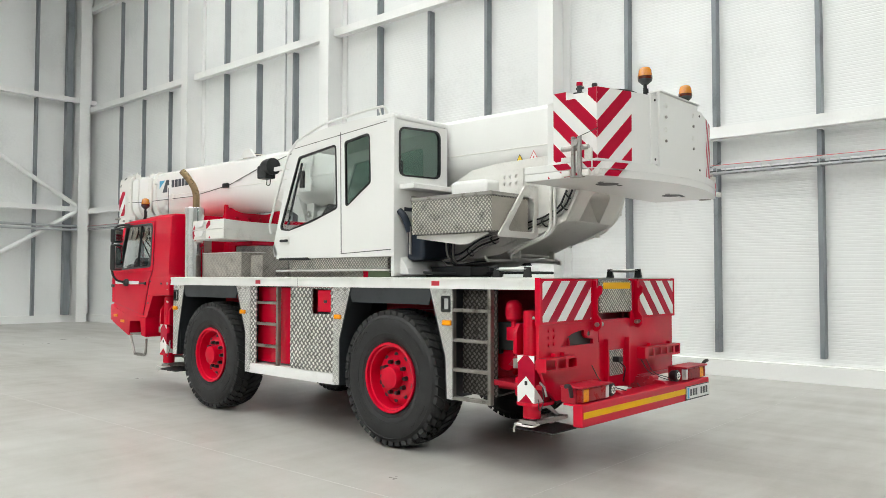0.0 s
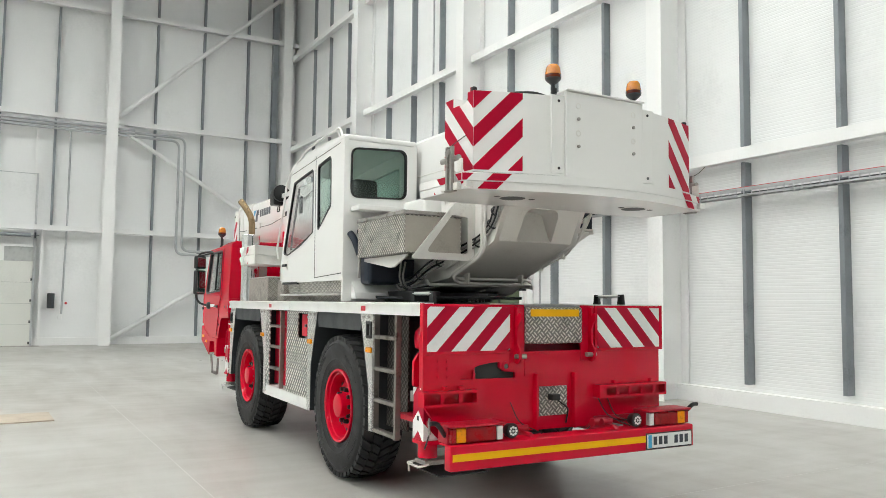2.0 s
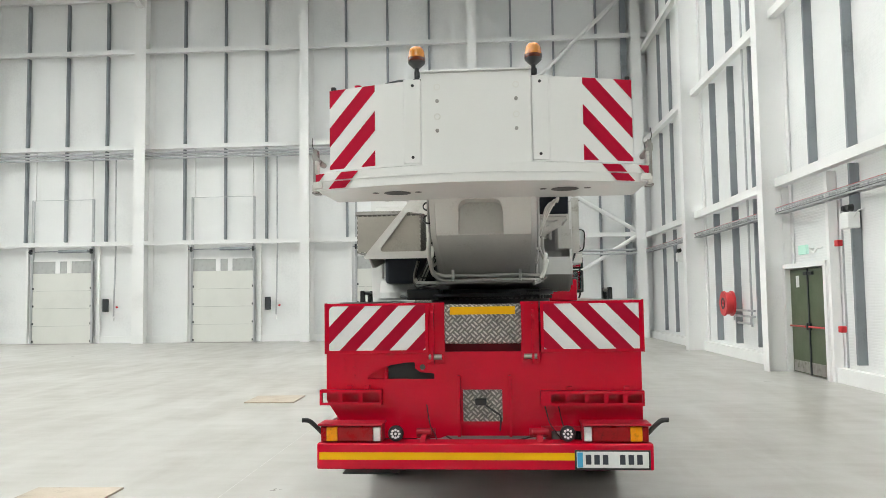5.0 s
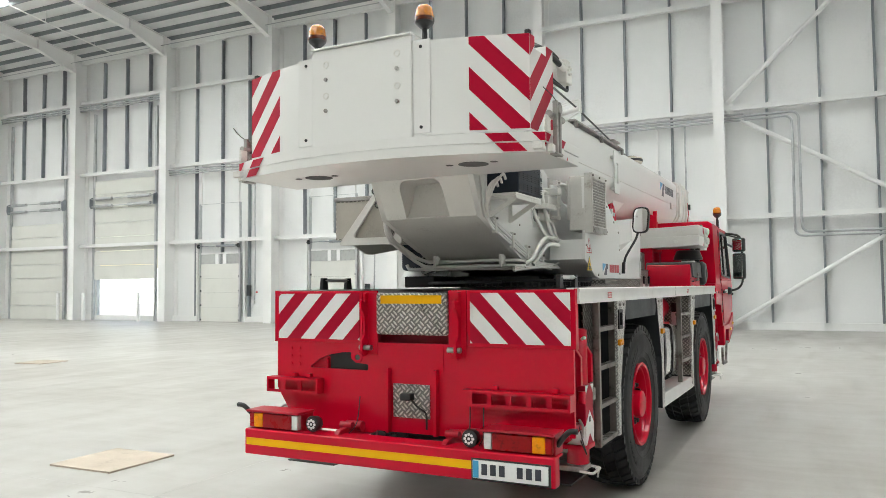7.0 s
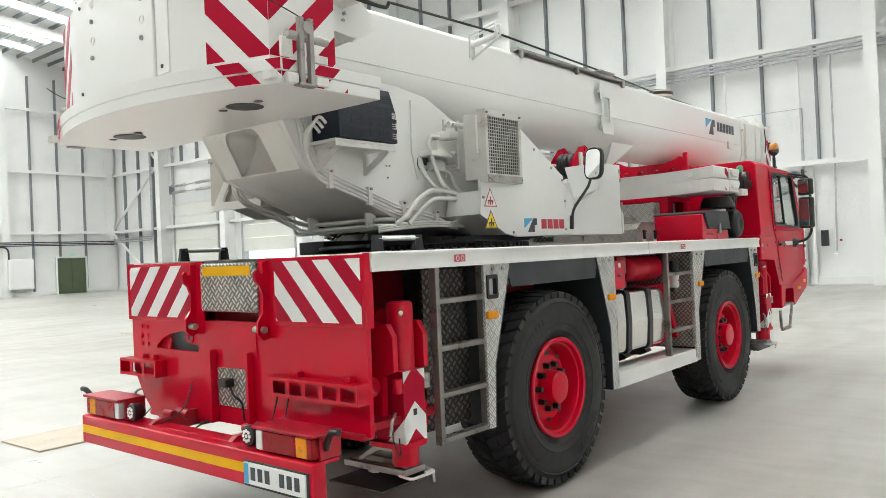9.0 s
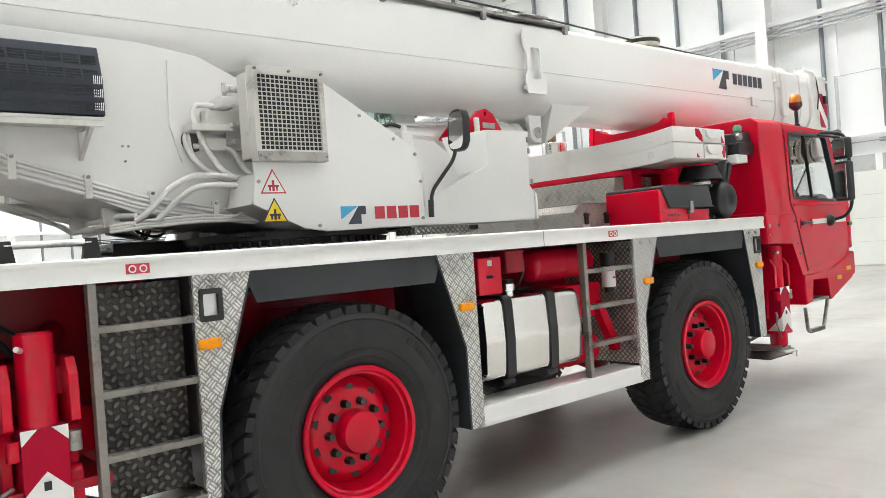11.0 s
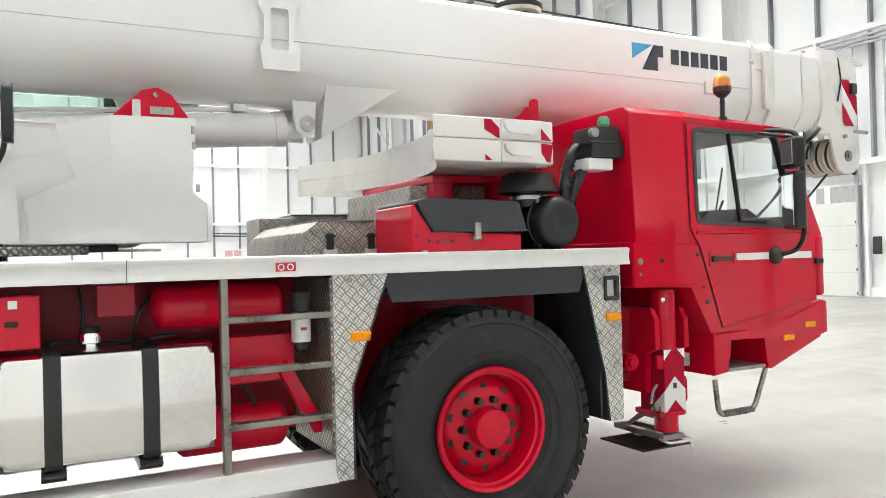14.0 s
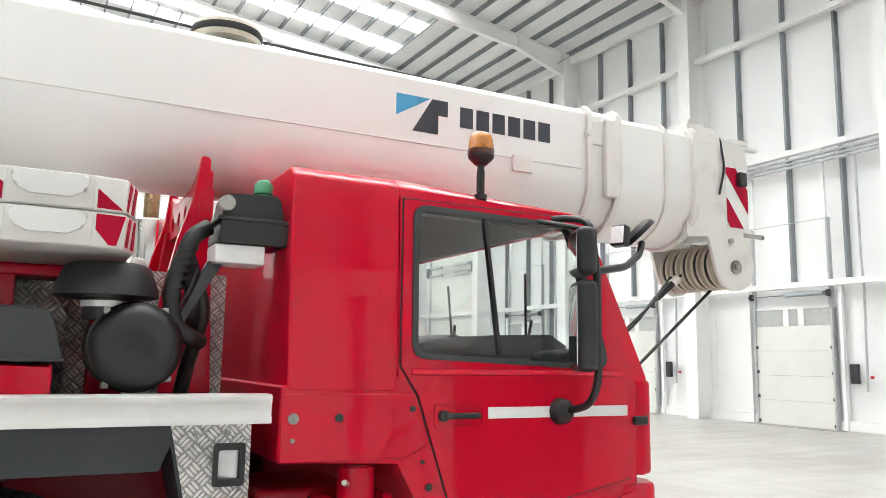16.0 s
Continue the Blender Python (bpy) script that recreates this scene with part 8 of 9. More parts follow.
part("boom_ear", bm, WHITE, boom)
# boom head
head = group_part("boom_head", "white boom head with nylon sheaves and striped side plate")
for s in (-1, 1):
    bm = bmesh.new()
    pts = rpoly([(-7.32, 3.40), (-7.38, 3.47), (-7.60, 3.47), (-7.68, 3.41), (-7.89, 3.43), (-7.925, 3.25), (-7.905, 2.76), (-7.935, 2.62), (-7.95, 2.52), (-7.92, 2.40), (-7.84, 2.345), (-7.74, 2.33), (-7.64, 2.37), (-7.58, 2.48), (-7.52, 2.70), (-7.32, 2.68)], 0.025)
    prism(bm, pts, "y", s * 0.27, s * 0.295, 0.003)
    part("head_plate", bm, WHITE_WORN, head)
    bm = bmesh.new()
    cyl(bm, (-7.77, s * 0.295, 2.50), (-7.77, s * 0.305, 2.50), 0.05, 20)
    cyl(bm, (-7.77, s * 0.305, 2.50), (-7.77, s * 0.318, 2.50), 0.022, 12)
    cyl(bm, (-7.72, s * 0.29, 2.68), (-7.72, s * 0.32, 2.68), 0.018, 10)
    cyl(bm, (-7.86, s * 0.29, 2.735), (-8.06, s * 0.29, 2.735), 0.017, 10)
    parts("pin", bm, STEEL, head)
    bm = bmesh.new()
    yy = s * 0.296
    box(bm, -7.91, -7.70, min(yy, yy + s * 0.003), max(yy, yy + s * 0.003), 2.78, 3.21)
    sp = part("stripe_plate", bm, STRIPE_WHITE, head, "red and white striped plate")
    bm = bmesh.new()
    hatch(bm, [(-7.91, 2.78), (-7.70, 2.78), (-7.70, 3.21), (-7.91, 3.21)], -0.75, 0.13, -7.70 - 0.75 * 2.78 - 0.16, lambda u, v, h: (u, s * (0.2995 + h), v))
    parts("red_stripe", bm, STRIPE_RED, sp)
bm = bmesh.new()
box(bm, -7.88, -7.33, -0.27, 0.27, 2.74, 2.78)
box(bm, -7.6, -7.35, -0.3, 0.3, 3.36, 3.40)
box(bm, -7.90, -7.86, -0.27, 0.27, 2.85, 3.38)
parts("head_cross_plate", bm, WHITE_WORN, head)
for k in range(5):
    bm = bmesh.new()
    y = -0.2 + 0.1 * k
    lathe(bm, [(0.05, y - 0.03), (0.13, y - 0.03), (0.165, y - 0.032), (0.17, y - 0.022), (0.145, y - 0.008), (0.145, y + 0.008), (0.17, y + 0.022), (0.165, y + 0.032), (0.13, y + 0.03), (0.05, y + 0.03)], (-7.735, 0, 2.515), "y", 32)
    part("sheave", bm, NYLON, head, "cream nylon sheave")
    # black band put in to darken the groove like shade
    bm = bmesh.new()
    lathe(bm, [(0.14, y - 0.014), (0.158, y - 0.014), (0.158, y + 0.014), (0.14, y + 0.014)], (-7.735, 0, 2.515), "y", 28)
    part("groove_shade", bm, BLACK, head, "black band in place of the shade in the sheave groove")
bm = bmesh.new()
cyl(bm, (-7.735, -0.28, 2.515), (-7.735, 0.28, 2.515), 0.05, 14)
for x, y in ((-7.40, 0.25), (-7.50, 0.1), (-7.58, -0.2), (-7.36, -0.25)):
    box(bm, x - 0.06, x + 0.06, y - 0.05, y + 0.05, 3.40, 3.48, 0.01)
    cyl(bm, (x, y, 3.46), (x, y, 3.52), 0.016, 8)
box(bm, -7.94, -7.76, 0.1, 0.3, 3.39, 3.43, 0.008)
box(bm, -8.10, -7.88, 0.2, 0.25, 3.38, 3.41, 0.01)
parts("head_fitting", bm, WHITE_WORN, head)
bm = bmesh.new()
tube(bm, [(-7.55, 0.2, 3.46), (-7.66, 0.29, 3.44), (-7.68, 0.31, 3.2), (-7.62, 0.31, 3.0)], 0.008, 6)
tube(bm, [(-7.6, -0.2, 3.46), (-7.78, -0.25, 3.46), (-7.88, -0.3, 3.3)], 0.01, 6)
box(bm, -7.87, -7.80, 0.30, 0.34, 3.08, 3.18, 0.008)
tube(bm, [(-7.45, 0.0, 3.44), (-7.7, 0.0, 3.49), (-7.9, 0.05, 3.5)], 0.01, 6)
parts("cable", bm, BLACK, head)
bm = bmesh.new()
tube(bm, [(-7.82, 0.1, 2.42), (-6.25, 0.25, 1.30)], 0.011, 6)
tube(bm, [(-7.5, 0.05, 2.45), (-6.2, -0.1, 1.35)], 0.009, 6)
tube(bm, [(-7.55, -0.1, 2.45), (-7.2, -0.1, 2.1), (-6.2, -0.2, 1.33)], 0.012, 6)
parts("reeved_rope", bm, BLACK, head, "dark ropes led down to the front bumper")
bm = bmesh.new()
cyl(bm, (-7.44, 0.043, 2.40), (-7.29, 0.026, 2.272), 0.026, 12, 0.018)
part("rope_socket", bm, DARKGREY, head)
quick("rope_wedge", WHITE_WORN, head, cyl, (-7.47, 0.047, 2.425), (-7.42, 0.041, 2.383), 0.03, 10)
# working lamp and round mirror in front of the cab
bm = bmesh.new()
tube(bm, [(-5.62, 1.42, 2.22), (-5.9, 1.3, 2.27), (-6.15, 1.12, 2.37), (-6.22, 1.06, 2.44)], 0.018, 8, 0.06)
ml = part("front_mirror_arm", bm, BLACK, cab)
bm = bmesh.new()
lathe(bm, [(0.0, 0.035), (0.05, 0.03), (0.085, 0.01), (0.09, -0.015), (0.0, -0.015)], (0, 0, 0), "z", 24, False)
fm = part("front_mirror", bm, BLACK, ml)
fm.matrix_basis = pose(-6.21, 1.06, 2.50, 20, 42, 0)
bm = bmesh.new()
box(bm, -0.03, 0.03, -0.045, 0.045, -0.055, 0.055, 0.015, 3)
wl = part("work_lamp_body", bm, BLACK, ml)
wl.matrix_basis = pose(-6.06, 1.08, 2.46, 0, -8, 20)
wf = quick("work_lamp_lens", LENS_CLEAR, wl, box, 0.028, 0.033, -0.036, 0.036, -0.044, 0.044, 0.002)
wf.matrix_basis = wl.matrix_basis

# ---- operator's cab ----
oc = group_part("operator_cab", "white crane operator cab with tinted windows")
y0, y1 = -1.195, -0.40
prof = [(0.12, 1.70), (0.12, 3.32), (0.02, 3.34), (-0.75, 3.32), (-1.48, 3.26), (-1.55, 3.22), (-1.93, 2.05), (-1.90, 1.95), (-1.85, 1.92), (-0.0, 1.92), (0.0, 1.70)]
side = [(0.12, 1.93), (0.12, 3.30), (-0.72, 3.25), (-1.50, 3.19), (-1.56, 3.15), (-1.90, 2.10), (-1.92, 2.02), (-1.86, 1.93)]
w_front = rpoly([(-0.78, 3.13), (-1.44, 3.06), (-1.80, 2.24), (-1.62, 2.22), (-1.2, 2.30), (-0.75, 2.43)], [0.05, 0.05, 0.05, 0.1, 0.3, 0.05])
w_rear = rpoly([(-0.64, 3.14), (-0.24, 3.19), (-0.22, 2.66), (-0.36, 2.58), (-0.62, 2.42)], [0.04, 0.06, 0.06, 0.1, 0.04])
bm = bmesh.new()
sheet(bm, side, [w_front, w_rear], "y", y0, y0 + 0.04)
part("side_door_panel", bm, WHITE, oc, "white side panel with door")


def inset(poly, k):
    c = Vector((sum(p[0] for p in poly) / len(poly), sum(p[1] for p in poly) / len(poly)))
    return [tuple(Vector(p) + (c - Vector(p)).normalized() * k) for p in poly]


for wpoly in (w_front, w_rear):
    bm = bmesh.new()
    sheet(bm, wpoly, [inset(wpoly, 0.024)], "y", y0 - 0.004, y0 + 0.02)
    part("window_seal", bm, BLACK, oc)
    bm = bmesh.new()
    prism(bm, inset(wpoly, 0.02), "y", y0 + 0.008, y0 + 0.012)
    g = part("side_glass", bm, GLASS_GREEN if wpoly is w_rear else GLASS, oc, "tinted side window")
    g.visible_shadow = False
# door gap, handle, sill
bm = bmesh.new()
prism(bm, [(-0.70, 3.25), (-0.712, 3.25), (-0.69, 1.94), (-0.678, 1.94)], "y", y0 - 0.002, y0 + 0.002)
prism(bm, [(0.02, 3.275), (-1.52, 3.165), (-1.52, 3.158), (0.02, 3.267)], "y", y0 - 0.002, y0 + 0.002)
prism(bm, [(0.08, 1.975), (-0.69, 1.945), (-0.69, 1.938), (0.08, 1.965)], "y", y0 - 0.002, y0 + 0.002)
parts("door_gap", bm, JOINT, oc)
quick("handle_recess", WHITE_WORN, oc, prism, rpoly([(-1.78, 2.06), (-1.60, 2.06), (-1.60, 2.16), (-1.78, 2.16)], 0.03), "y", y0 - 0.006, y0 + 0.002)
quick("door_handle", BLACK, oc, box, -1.76, -1.62, y0 - 0.03, y0 - 0.006, 2.095, 2.125, 0.008)
# roof with rounded edge
bm = bmesh.new()
rf = [(0.12, 3.29), (0.12, 3.345), (-0.4, 3.35), (-0.9, 3.335), (-1.35, 3.285), (-1.52, 3.235), (-1.57, 3.16), (-1.50, 3.18), (-0.72, 3.24)]
prism(bm, rf, "y", y0 - 0.002, y1, 0.018)
part("cab_roof", bm, WHITE, oc)
bm = bmesh.new()
prism(bm, rpoly([(-0.55, -0.55), (-0.55, -1.05), (-1.15, -1.05), (-1.15, -0.55)], 0.05), "z", 3.335, 3.36, 0.008, None)
part("roof_hatch", bm, BLACK, oc, "black roof hatch")
# inner side, rear wall, front frame
bm = bmesh.new()
inner_hole = rpoly([(-0.2, 2.36), (-0.2, 3.12), (-1.35, 3.06), (-1.72, 2.2), (-1.2, 2.16)], 0.06)
sheet(bm, side, [inner_hole], "y", y1 - 0.04, y1)
part("inner_side_panel", bm, WHITE, oc)
bm = bmesh.new()
prism(bm, inset(inner_hole, 0.002), "y", y1 - 0.022, y1 - 0.018)
g = part("inner_glass", bm, GLASS_GREEN, oc)
g.visible_shadow = False
wb = rpoly([(-1.13, 2.71), (-0.515, 2.73), (-0.515, 3.245), (-1.13, 3.215)], 0.09)
bm = bmesh.new()
sheet(bm, rpoly([(y0 + 0.005, 1.70), (y1 - 0.003, 1.70), (y1 - 0.003, 3.285), (y0 + 0.005, 3.285)], [0, 0, 0, 0]), [wb], "x", 0.08, 0.122)
part("rear_wall", bm, WHITE, oc)
bm = bmesh.new()
sheet(bm, wb, [inset(wb, 0.022)], "x", 0.10, 0.132)
part("window_seal", bm, BLACK, oc)
bm = bmesh.new()
prism(bm, inset(wb, 0.02), "x", 0.108, 0.112)
g = part("rear_glass", bm, GLASS_GREEN, oc, "green tinted rear window")
g.visible_shadow = False
bm = bmesh.new()
prism(bm, [(-1.905, 2.08), (-1.93, 2.04), (-1.90, 1.93), (-1.84, 1.93), (-1.86, 2.02)], "y", y0, y1)
for y in (y0, y1 - 0.04):
    prism(bm, [(-1.50, 3.20), (-1.56, 3.17), (-1.92, 2.05), (-1.87, 2.05)], "y", y + 0.001, y + 0.041)
part("front_frame", bm, WHITE, oc)
bm = bmesh.new()
prism(bm, [(-1.535, 3.17), (-1.53, 3.17), (-1.885, 2.06), (-1.89, 2.06)], "y", y0 + 0.04, y1 - 0.04)
g = part("windscreen", bm, GLASS, oc)
g.visible_shadow = False
quick("cab_floor", CABIN, oc, box, -1.86, 0.08, y0 + 0.04, y1 - 0.04, 1.93, 1.97)
quick("floor_pan", WHITE, oc, box, -1.86, 0.11, y0, y1, 1.90, 1.932, 0.006)
bm = bmesh.new()
prism(bm, [(0.0, 1.90), (-1.7, 1.90), (-1.62, 1.78), (0.0, 1.78)], "y", y0 + 0.03, y1, 0.006)
part("cab_skirt", bm, TREAD_FINE, oc, "tread plate skirt under the cab")
quick("running_board", ALU, oc, box, -1.85, 0.05, y0 - 0.01, y0 + 0.12, 1.755, 1.775, 0.004)
quick("black_edge", BLACK, oc, box, -1.80, -1.25, y0 - 0.004, y0 + 0.02, 1.885, 1.912, 0.003)
bm = bmesh.new()
box(bm, -0.95, -0.45, -1.0, -0.55, 2.1, 2.24, 0.05)
prism(bm, rpoly([(-0.48, 2.2), (-0.55, 2.2), (-0.4, 2.72), (-0.28, 2.72)], 0.03), "y", -1.02, -0.54)
box(bm, -0.4, -0.28, -0.93, -0.64, 2.76, 2.98, 0.05)
box(bm, -0.9, -0.5, -0.95, -0.6, 1.97, 2.1, 0.01)
part("operator_seat", bm, CABIN, oc, "dark operator seat")
bm = bmesh.new()
prism(bm, rpoly([(-0.85, 1.97), (-1.45, 2.0), (-1.32, 2.38), (-1.18, 2.52), (-0.95, 2.5), (-0.85, 2.3)], 0.05), "y", -0.98, -0.66)
box(bm, -0.9, -0.5, -1.14, -1.04, 2.2, 2.38, 0.02)
part("control_console", bm, CABIN, oc)
bm = bmesh.new()
tube(bm, [(-1.48, -1.12, 3.0), (-1.62, -1.13, 2.6), (-1.72, -1.13, 2.3)], 0.014, 6)
box(bm, -1.56, -1.48, -1.1, -1.07, 2.72, 2.92, 0.01)
part("wiper_linkage", bm, BLACK, oc)
bm = bmesh.new()
tube(bm, [(-0.0, y0 + 0.02, 3.34), (-0.02, y0 + 0.0, 3.43), (-0.3, y0, 3.425), (-1.0, y0, 3.38), (-1.5, y0, 3.24), (-1.62, y0 - 0.03, 3.08), (-1.96, y0 - 0.03, 2.3), (-1.95, y0 - 0.01, 2.2)], 0.014, 8, 0.08)
for x, z in ((-1.45, 3.26), (-0.1, 3.42)):
    tube(bm, [(x, y0, z), (x, y0 + 0.03, z - 0.08)], 0.01, 6)
part("grab_rail", bm, WHITE, oc, "white tubular grab rail along the roof")
bm = bmesh.new()
box(bm, -2.16, -1.98, y0 - 0.08, y0 + 0.07, 2.86, 3.02, 0.02)
lathe(bm, [(0.0, -0.1), (0.09, -0.1), (0.1, -0.05), (0.1, 0.05), (0.0, 0.06)], (-1.98, y0 + 0.0, 3.0), "x", 20, False)
tube(bm, [(-2.06, y0, 2.86), (-2.04, y0 - 0.02, 2.78), (-2.0, y0, 2.78), (-1.99, y0, 2.86)], 0.006, 5)
part("flood_lamp", bm, BLACK, oc, "black flood lamps by the cab front")
quick("lamp_bracket", WHITE, oc, box, -1.98, -1.62, y0 + 0.0, y0 + 0.03, 2.94, 2.99, 0.004)
# rear ledge and dark blue reservoir behind the cab
quick("rear_ledge", WHITE, oc, box, 0.12, 0.33, -1.12, -0.42, 2.575, 2.628, 0.008)
bm = bmesh.new()
box(bm, 0.125, 0.36, -1.02, -0.52, 1.86, 2.22, 0.04)
tube(bm, [(0.2, -1.05, 2.15), (0.18, -1.1, 2.3), (0.12, -1.12, 2.36)], 0.035, 10)
part("washer_reservoir", bm, NAVY, oc, "dark blue-black reservoir behind the cab")
bm = bmesh.new()
tube(bm, [(0.22, -1.06, 1.92), (0.22, -1.06, 2.2)], 0.014, 8)
for z in (2.45, 2.5):
    cyl(bm, (0.13, -0.95, z), (0.13, -0.8, z), 0.02, 10)
box(bm, 0.122, 0.13, -0.8, -0.6, 2.38, 2.46)
parts("pipe_fitting", bm, STEEL, oc)
quick("label_bar", DECAL_DARK, oc, box, 0.1225, 0.124, -1.05, -0.93, 2.36, 2.40)

# tread plate locker on its bracket, left flank
lk = group_part("flank_locker", "tread plate locker on a white bracket behind the cab")
bm = bmesh.new()
box(bm, 0.29, 1.30, -1.11, -0.55, 2.11, 2.44, 0.006)
part("body", bm, TREAD_FINE, lk)
quick("end_sheet", material("dull_smooth_aluminium", (0.46, 0.43, 0.38), 0.5, 0.5, 0.06, 5, 60, 0.01), lk, box, 1.3005, 1.303, -1.10, -0.56, 2.12, 2.43)
quick("lid", STEEL, lk, box, 0.28, 1.31, -1.12, -0.54, 2.44, 2.475, 0.005)
bm = bmesh.new()
fr = [(-1.06, 2.06), (-0.44, 2.06), (-0.42, 2.56), (-0.64, 2.56)]
sheet(bm, rpoly(fr, 0.02), [rpoly([(-0.92, 2.12), (-0.50, 2.12), (-0.50, 2.44), (-0.66, 2.46)], 0.03)], "x", 1.315, 1.335)
prism(bm, [(0.29, 2.105), (1.2, 2.105), (1.2, 2.09), (0.95, 2.0), (0.86, 2.0), (0.29, 2.075)], "y", -1.04, -1.02, 0.003)
prism(bm, [(0.29, 2.105), (1.2, 2.105), (1.2, 2.09), (0.95, 2.0), (0.86, 2.0), (0.29, 2.075)], "y", -0.5, -0.48, 0.003)
part("bracket", bm, GREYWHITE, lk)
quick("valve_cover", WHITE, crane, box, 0.45, 0.92, -0.72, -0.45, 2.48, 2.66, 0.04, label="white moulded cover")
bm = bmesh.new()
sheet(bm, [(0.95, 2.48), (1.25, 2.48), (1.25, 2.74), (0.95, 2.74)], [[(a + 0.02 * math.cos(k * math.pi / 4), b + 0.02 * math.sin(k * math.pi / 4)) for k in range(8)] for a in (1.03, 1.1, 1.17) for b in (2.60, 2.67)], "y", -0.56, -0.54)
part("perforated_plate", bm, GREYWHITE, crane)

# right flank: engine-side housing
eh = group_part("equipment_housing", "white equipment housing with a grilled cooler")
panel = [(0.40, 1.93), (0.375, 2.10), (0.385, 2.63), (0.05, 2.655), (-0.04, 2.645), (-0.74, 2.25), (-0.78, 1.775), (-0.05, 1.765), (0.10, 1.79)]
bm = bmesh.new()
prism(bm, panel, "y", 0.79, 0.815, 0.004)
prism(bm, [(0.40, 1.93), (0.36, 2.10), (0.34, 2.10), (0.38, 1.93)], "y", 0.5, 0.79)
prism(bm, [(-0.04, 2.62), (-0.74, 2.24), (-0.74, 2.22), (-0.04, 2.60)], "y", 0.5, 0.79)
prism(bm, [(-0.76, 2.23), (-0.785, 1.775), (-0.76, 1.775), (-0.74, 2.22)], "y", 0.45, 0.79)
prism(bm, [(0.40, 1.93), (0.10, 1.79), (-0.78, 1.775), (-0.78, 1.80), (0.10, 1.81)], "y", 0.42, 0.79)
part("panel", bm, WHITE, eh)
bm = bmesh.new()
for px, pz in ((-0.06, 2.585), (-0.32, 2.44), (-0.56, 2.31), (-0.72, 2.22), (-0.75, 2.05), (-0.75, 1.82), (0.0, 1.80), (0.36, 2.05)):
    cyl(bm, (px, 0.814, pz), (px, 0.822, pz), 0.011, 8)
parts("panel_bolt", bm, STEEL, eh)
# second plate step at the lower front edge
quick("front_wing", WHITE, eh, prism, [(-0.786, 1.775), (-0.786, 2.10), (-0.97, 1.99), (-0.985, 1.775)], "y", 0.79, 0.80)
gx0, gx1, gz0, gz1 = -0.045, 0.39, 2.155, 2.665
bm = bmesh.new()
sheet(bm, [(gx0, gz0), (gx1, gz0), (gx1, gz1), (gx0, gz1)], [[(gx0 + 0.03, gz0 + 0.06), (gx1 - 0.03, gz0 + 0.06), (gx1 - 0.03, gz1 - 0.045), (gx0 + 0.03, gz1 - 0.045)]], "y", 0.815, 0.885)
box(bm, gx0 + 0.01, gx1 - 0.01, 0.68, 0.815, gz0 + 0.02, gz1 - 0.02, 0.006)
for k in range(4):
    zz = gz0 + 0.14 + 0.1 * k
    box(bm, gx1 - 0.03, gx1 - 0.01, 0.50, 0.60, zz - 0.01, zz + 0.01)
box(bm, gx1 - 0.03, gx1 - 0.01, 0.485, 0.505, gz0 + 0.06, gz1 - 0.02)
cool = part("cooler_frame", bm, COOLER, eh, "worn grey cooler frame")
quick("cooler_core", BLACK, cool, box, gx0 + 0.03, gx1 - 0.03, 0.855, 0.868, gz0 + 0.06, gz1 - 0.045)
bm = bmesh.new()
nx_, nz_ = 14, 17
for k in range(nx_ + 1):
    xx = gx0 + 0.03 + (gx1 - gx0 - 0.06) * k / nx_
    box(bm, xx - 0.0021, xx + 0.0021, 0.874, 0.879, gz0 + 0.06, gz1 - 0.045)
for k in range(nz_ + 1):
    zz = gz0 + 0.06 + (gz1 - gz0 - 0.105) * k / nz_
    box(bm, gx0 + 0.03, gx1 - 0.03, 0.8742, 0.8792, zz - 0.0024, zz + 0.0024)
part("cooler_grille", bm, COOLER, cool, "perforated grey grille")
for px, pz in ((gx0 + 0.015, gz0 + 0.025), (gx1 - 0.015, gz0 + 0.025), (gx0 + 0.015, gz1 - 0.022), (gx1 - 0.015, gz1 - 0.022), ((gx0 + gx1) / 2, gz1 - 0.022)):
    quick("frame_screw", STEEL_DULL, cool, cyl, (px, 0.884, pz), (px, 0.897, pz), 0.008, 8)
quick("lower_lip", STEEL, cool, box, gx0 + 0.005, gx1 - 0.005, 0.885, 0.893, gz0, gz0 + 0.05, 0.002)
# decals on the panel
y = 0.8155
bm = bmesh.new()
prism(bm, [(-0.145, 1.905), (-0.265, 1.905), (-0.145, 1.83)], "y", y, y + 0.0015)
part("blue_mark", bm, BLUE, eh)
bm = bmesh.new()
prism(bm, [(-0.27, 1.905), (-0.32, 1.905), (-0.32, 1.855), (-0.285, 1.855), (-0.285, 1.80), (-0.19, 1.80)], "y", y, y + 0.0015)
part("dark_mark", bm, DECAL_DARK, eh)
bm = bmesh.new()
for k in range(4):
    a = -0.385 - 0.088 * k
    prism(bm, [(a, 1.90), (a - 0.072, 1.90), (a - 0.072, 1.825), (a, 1.825)], "y", y, y + 0.0015)
parts("name_bar", bm, DECAL_RED, eh)


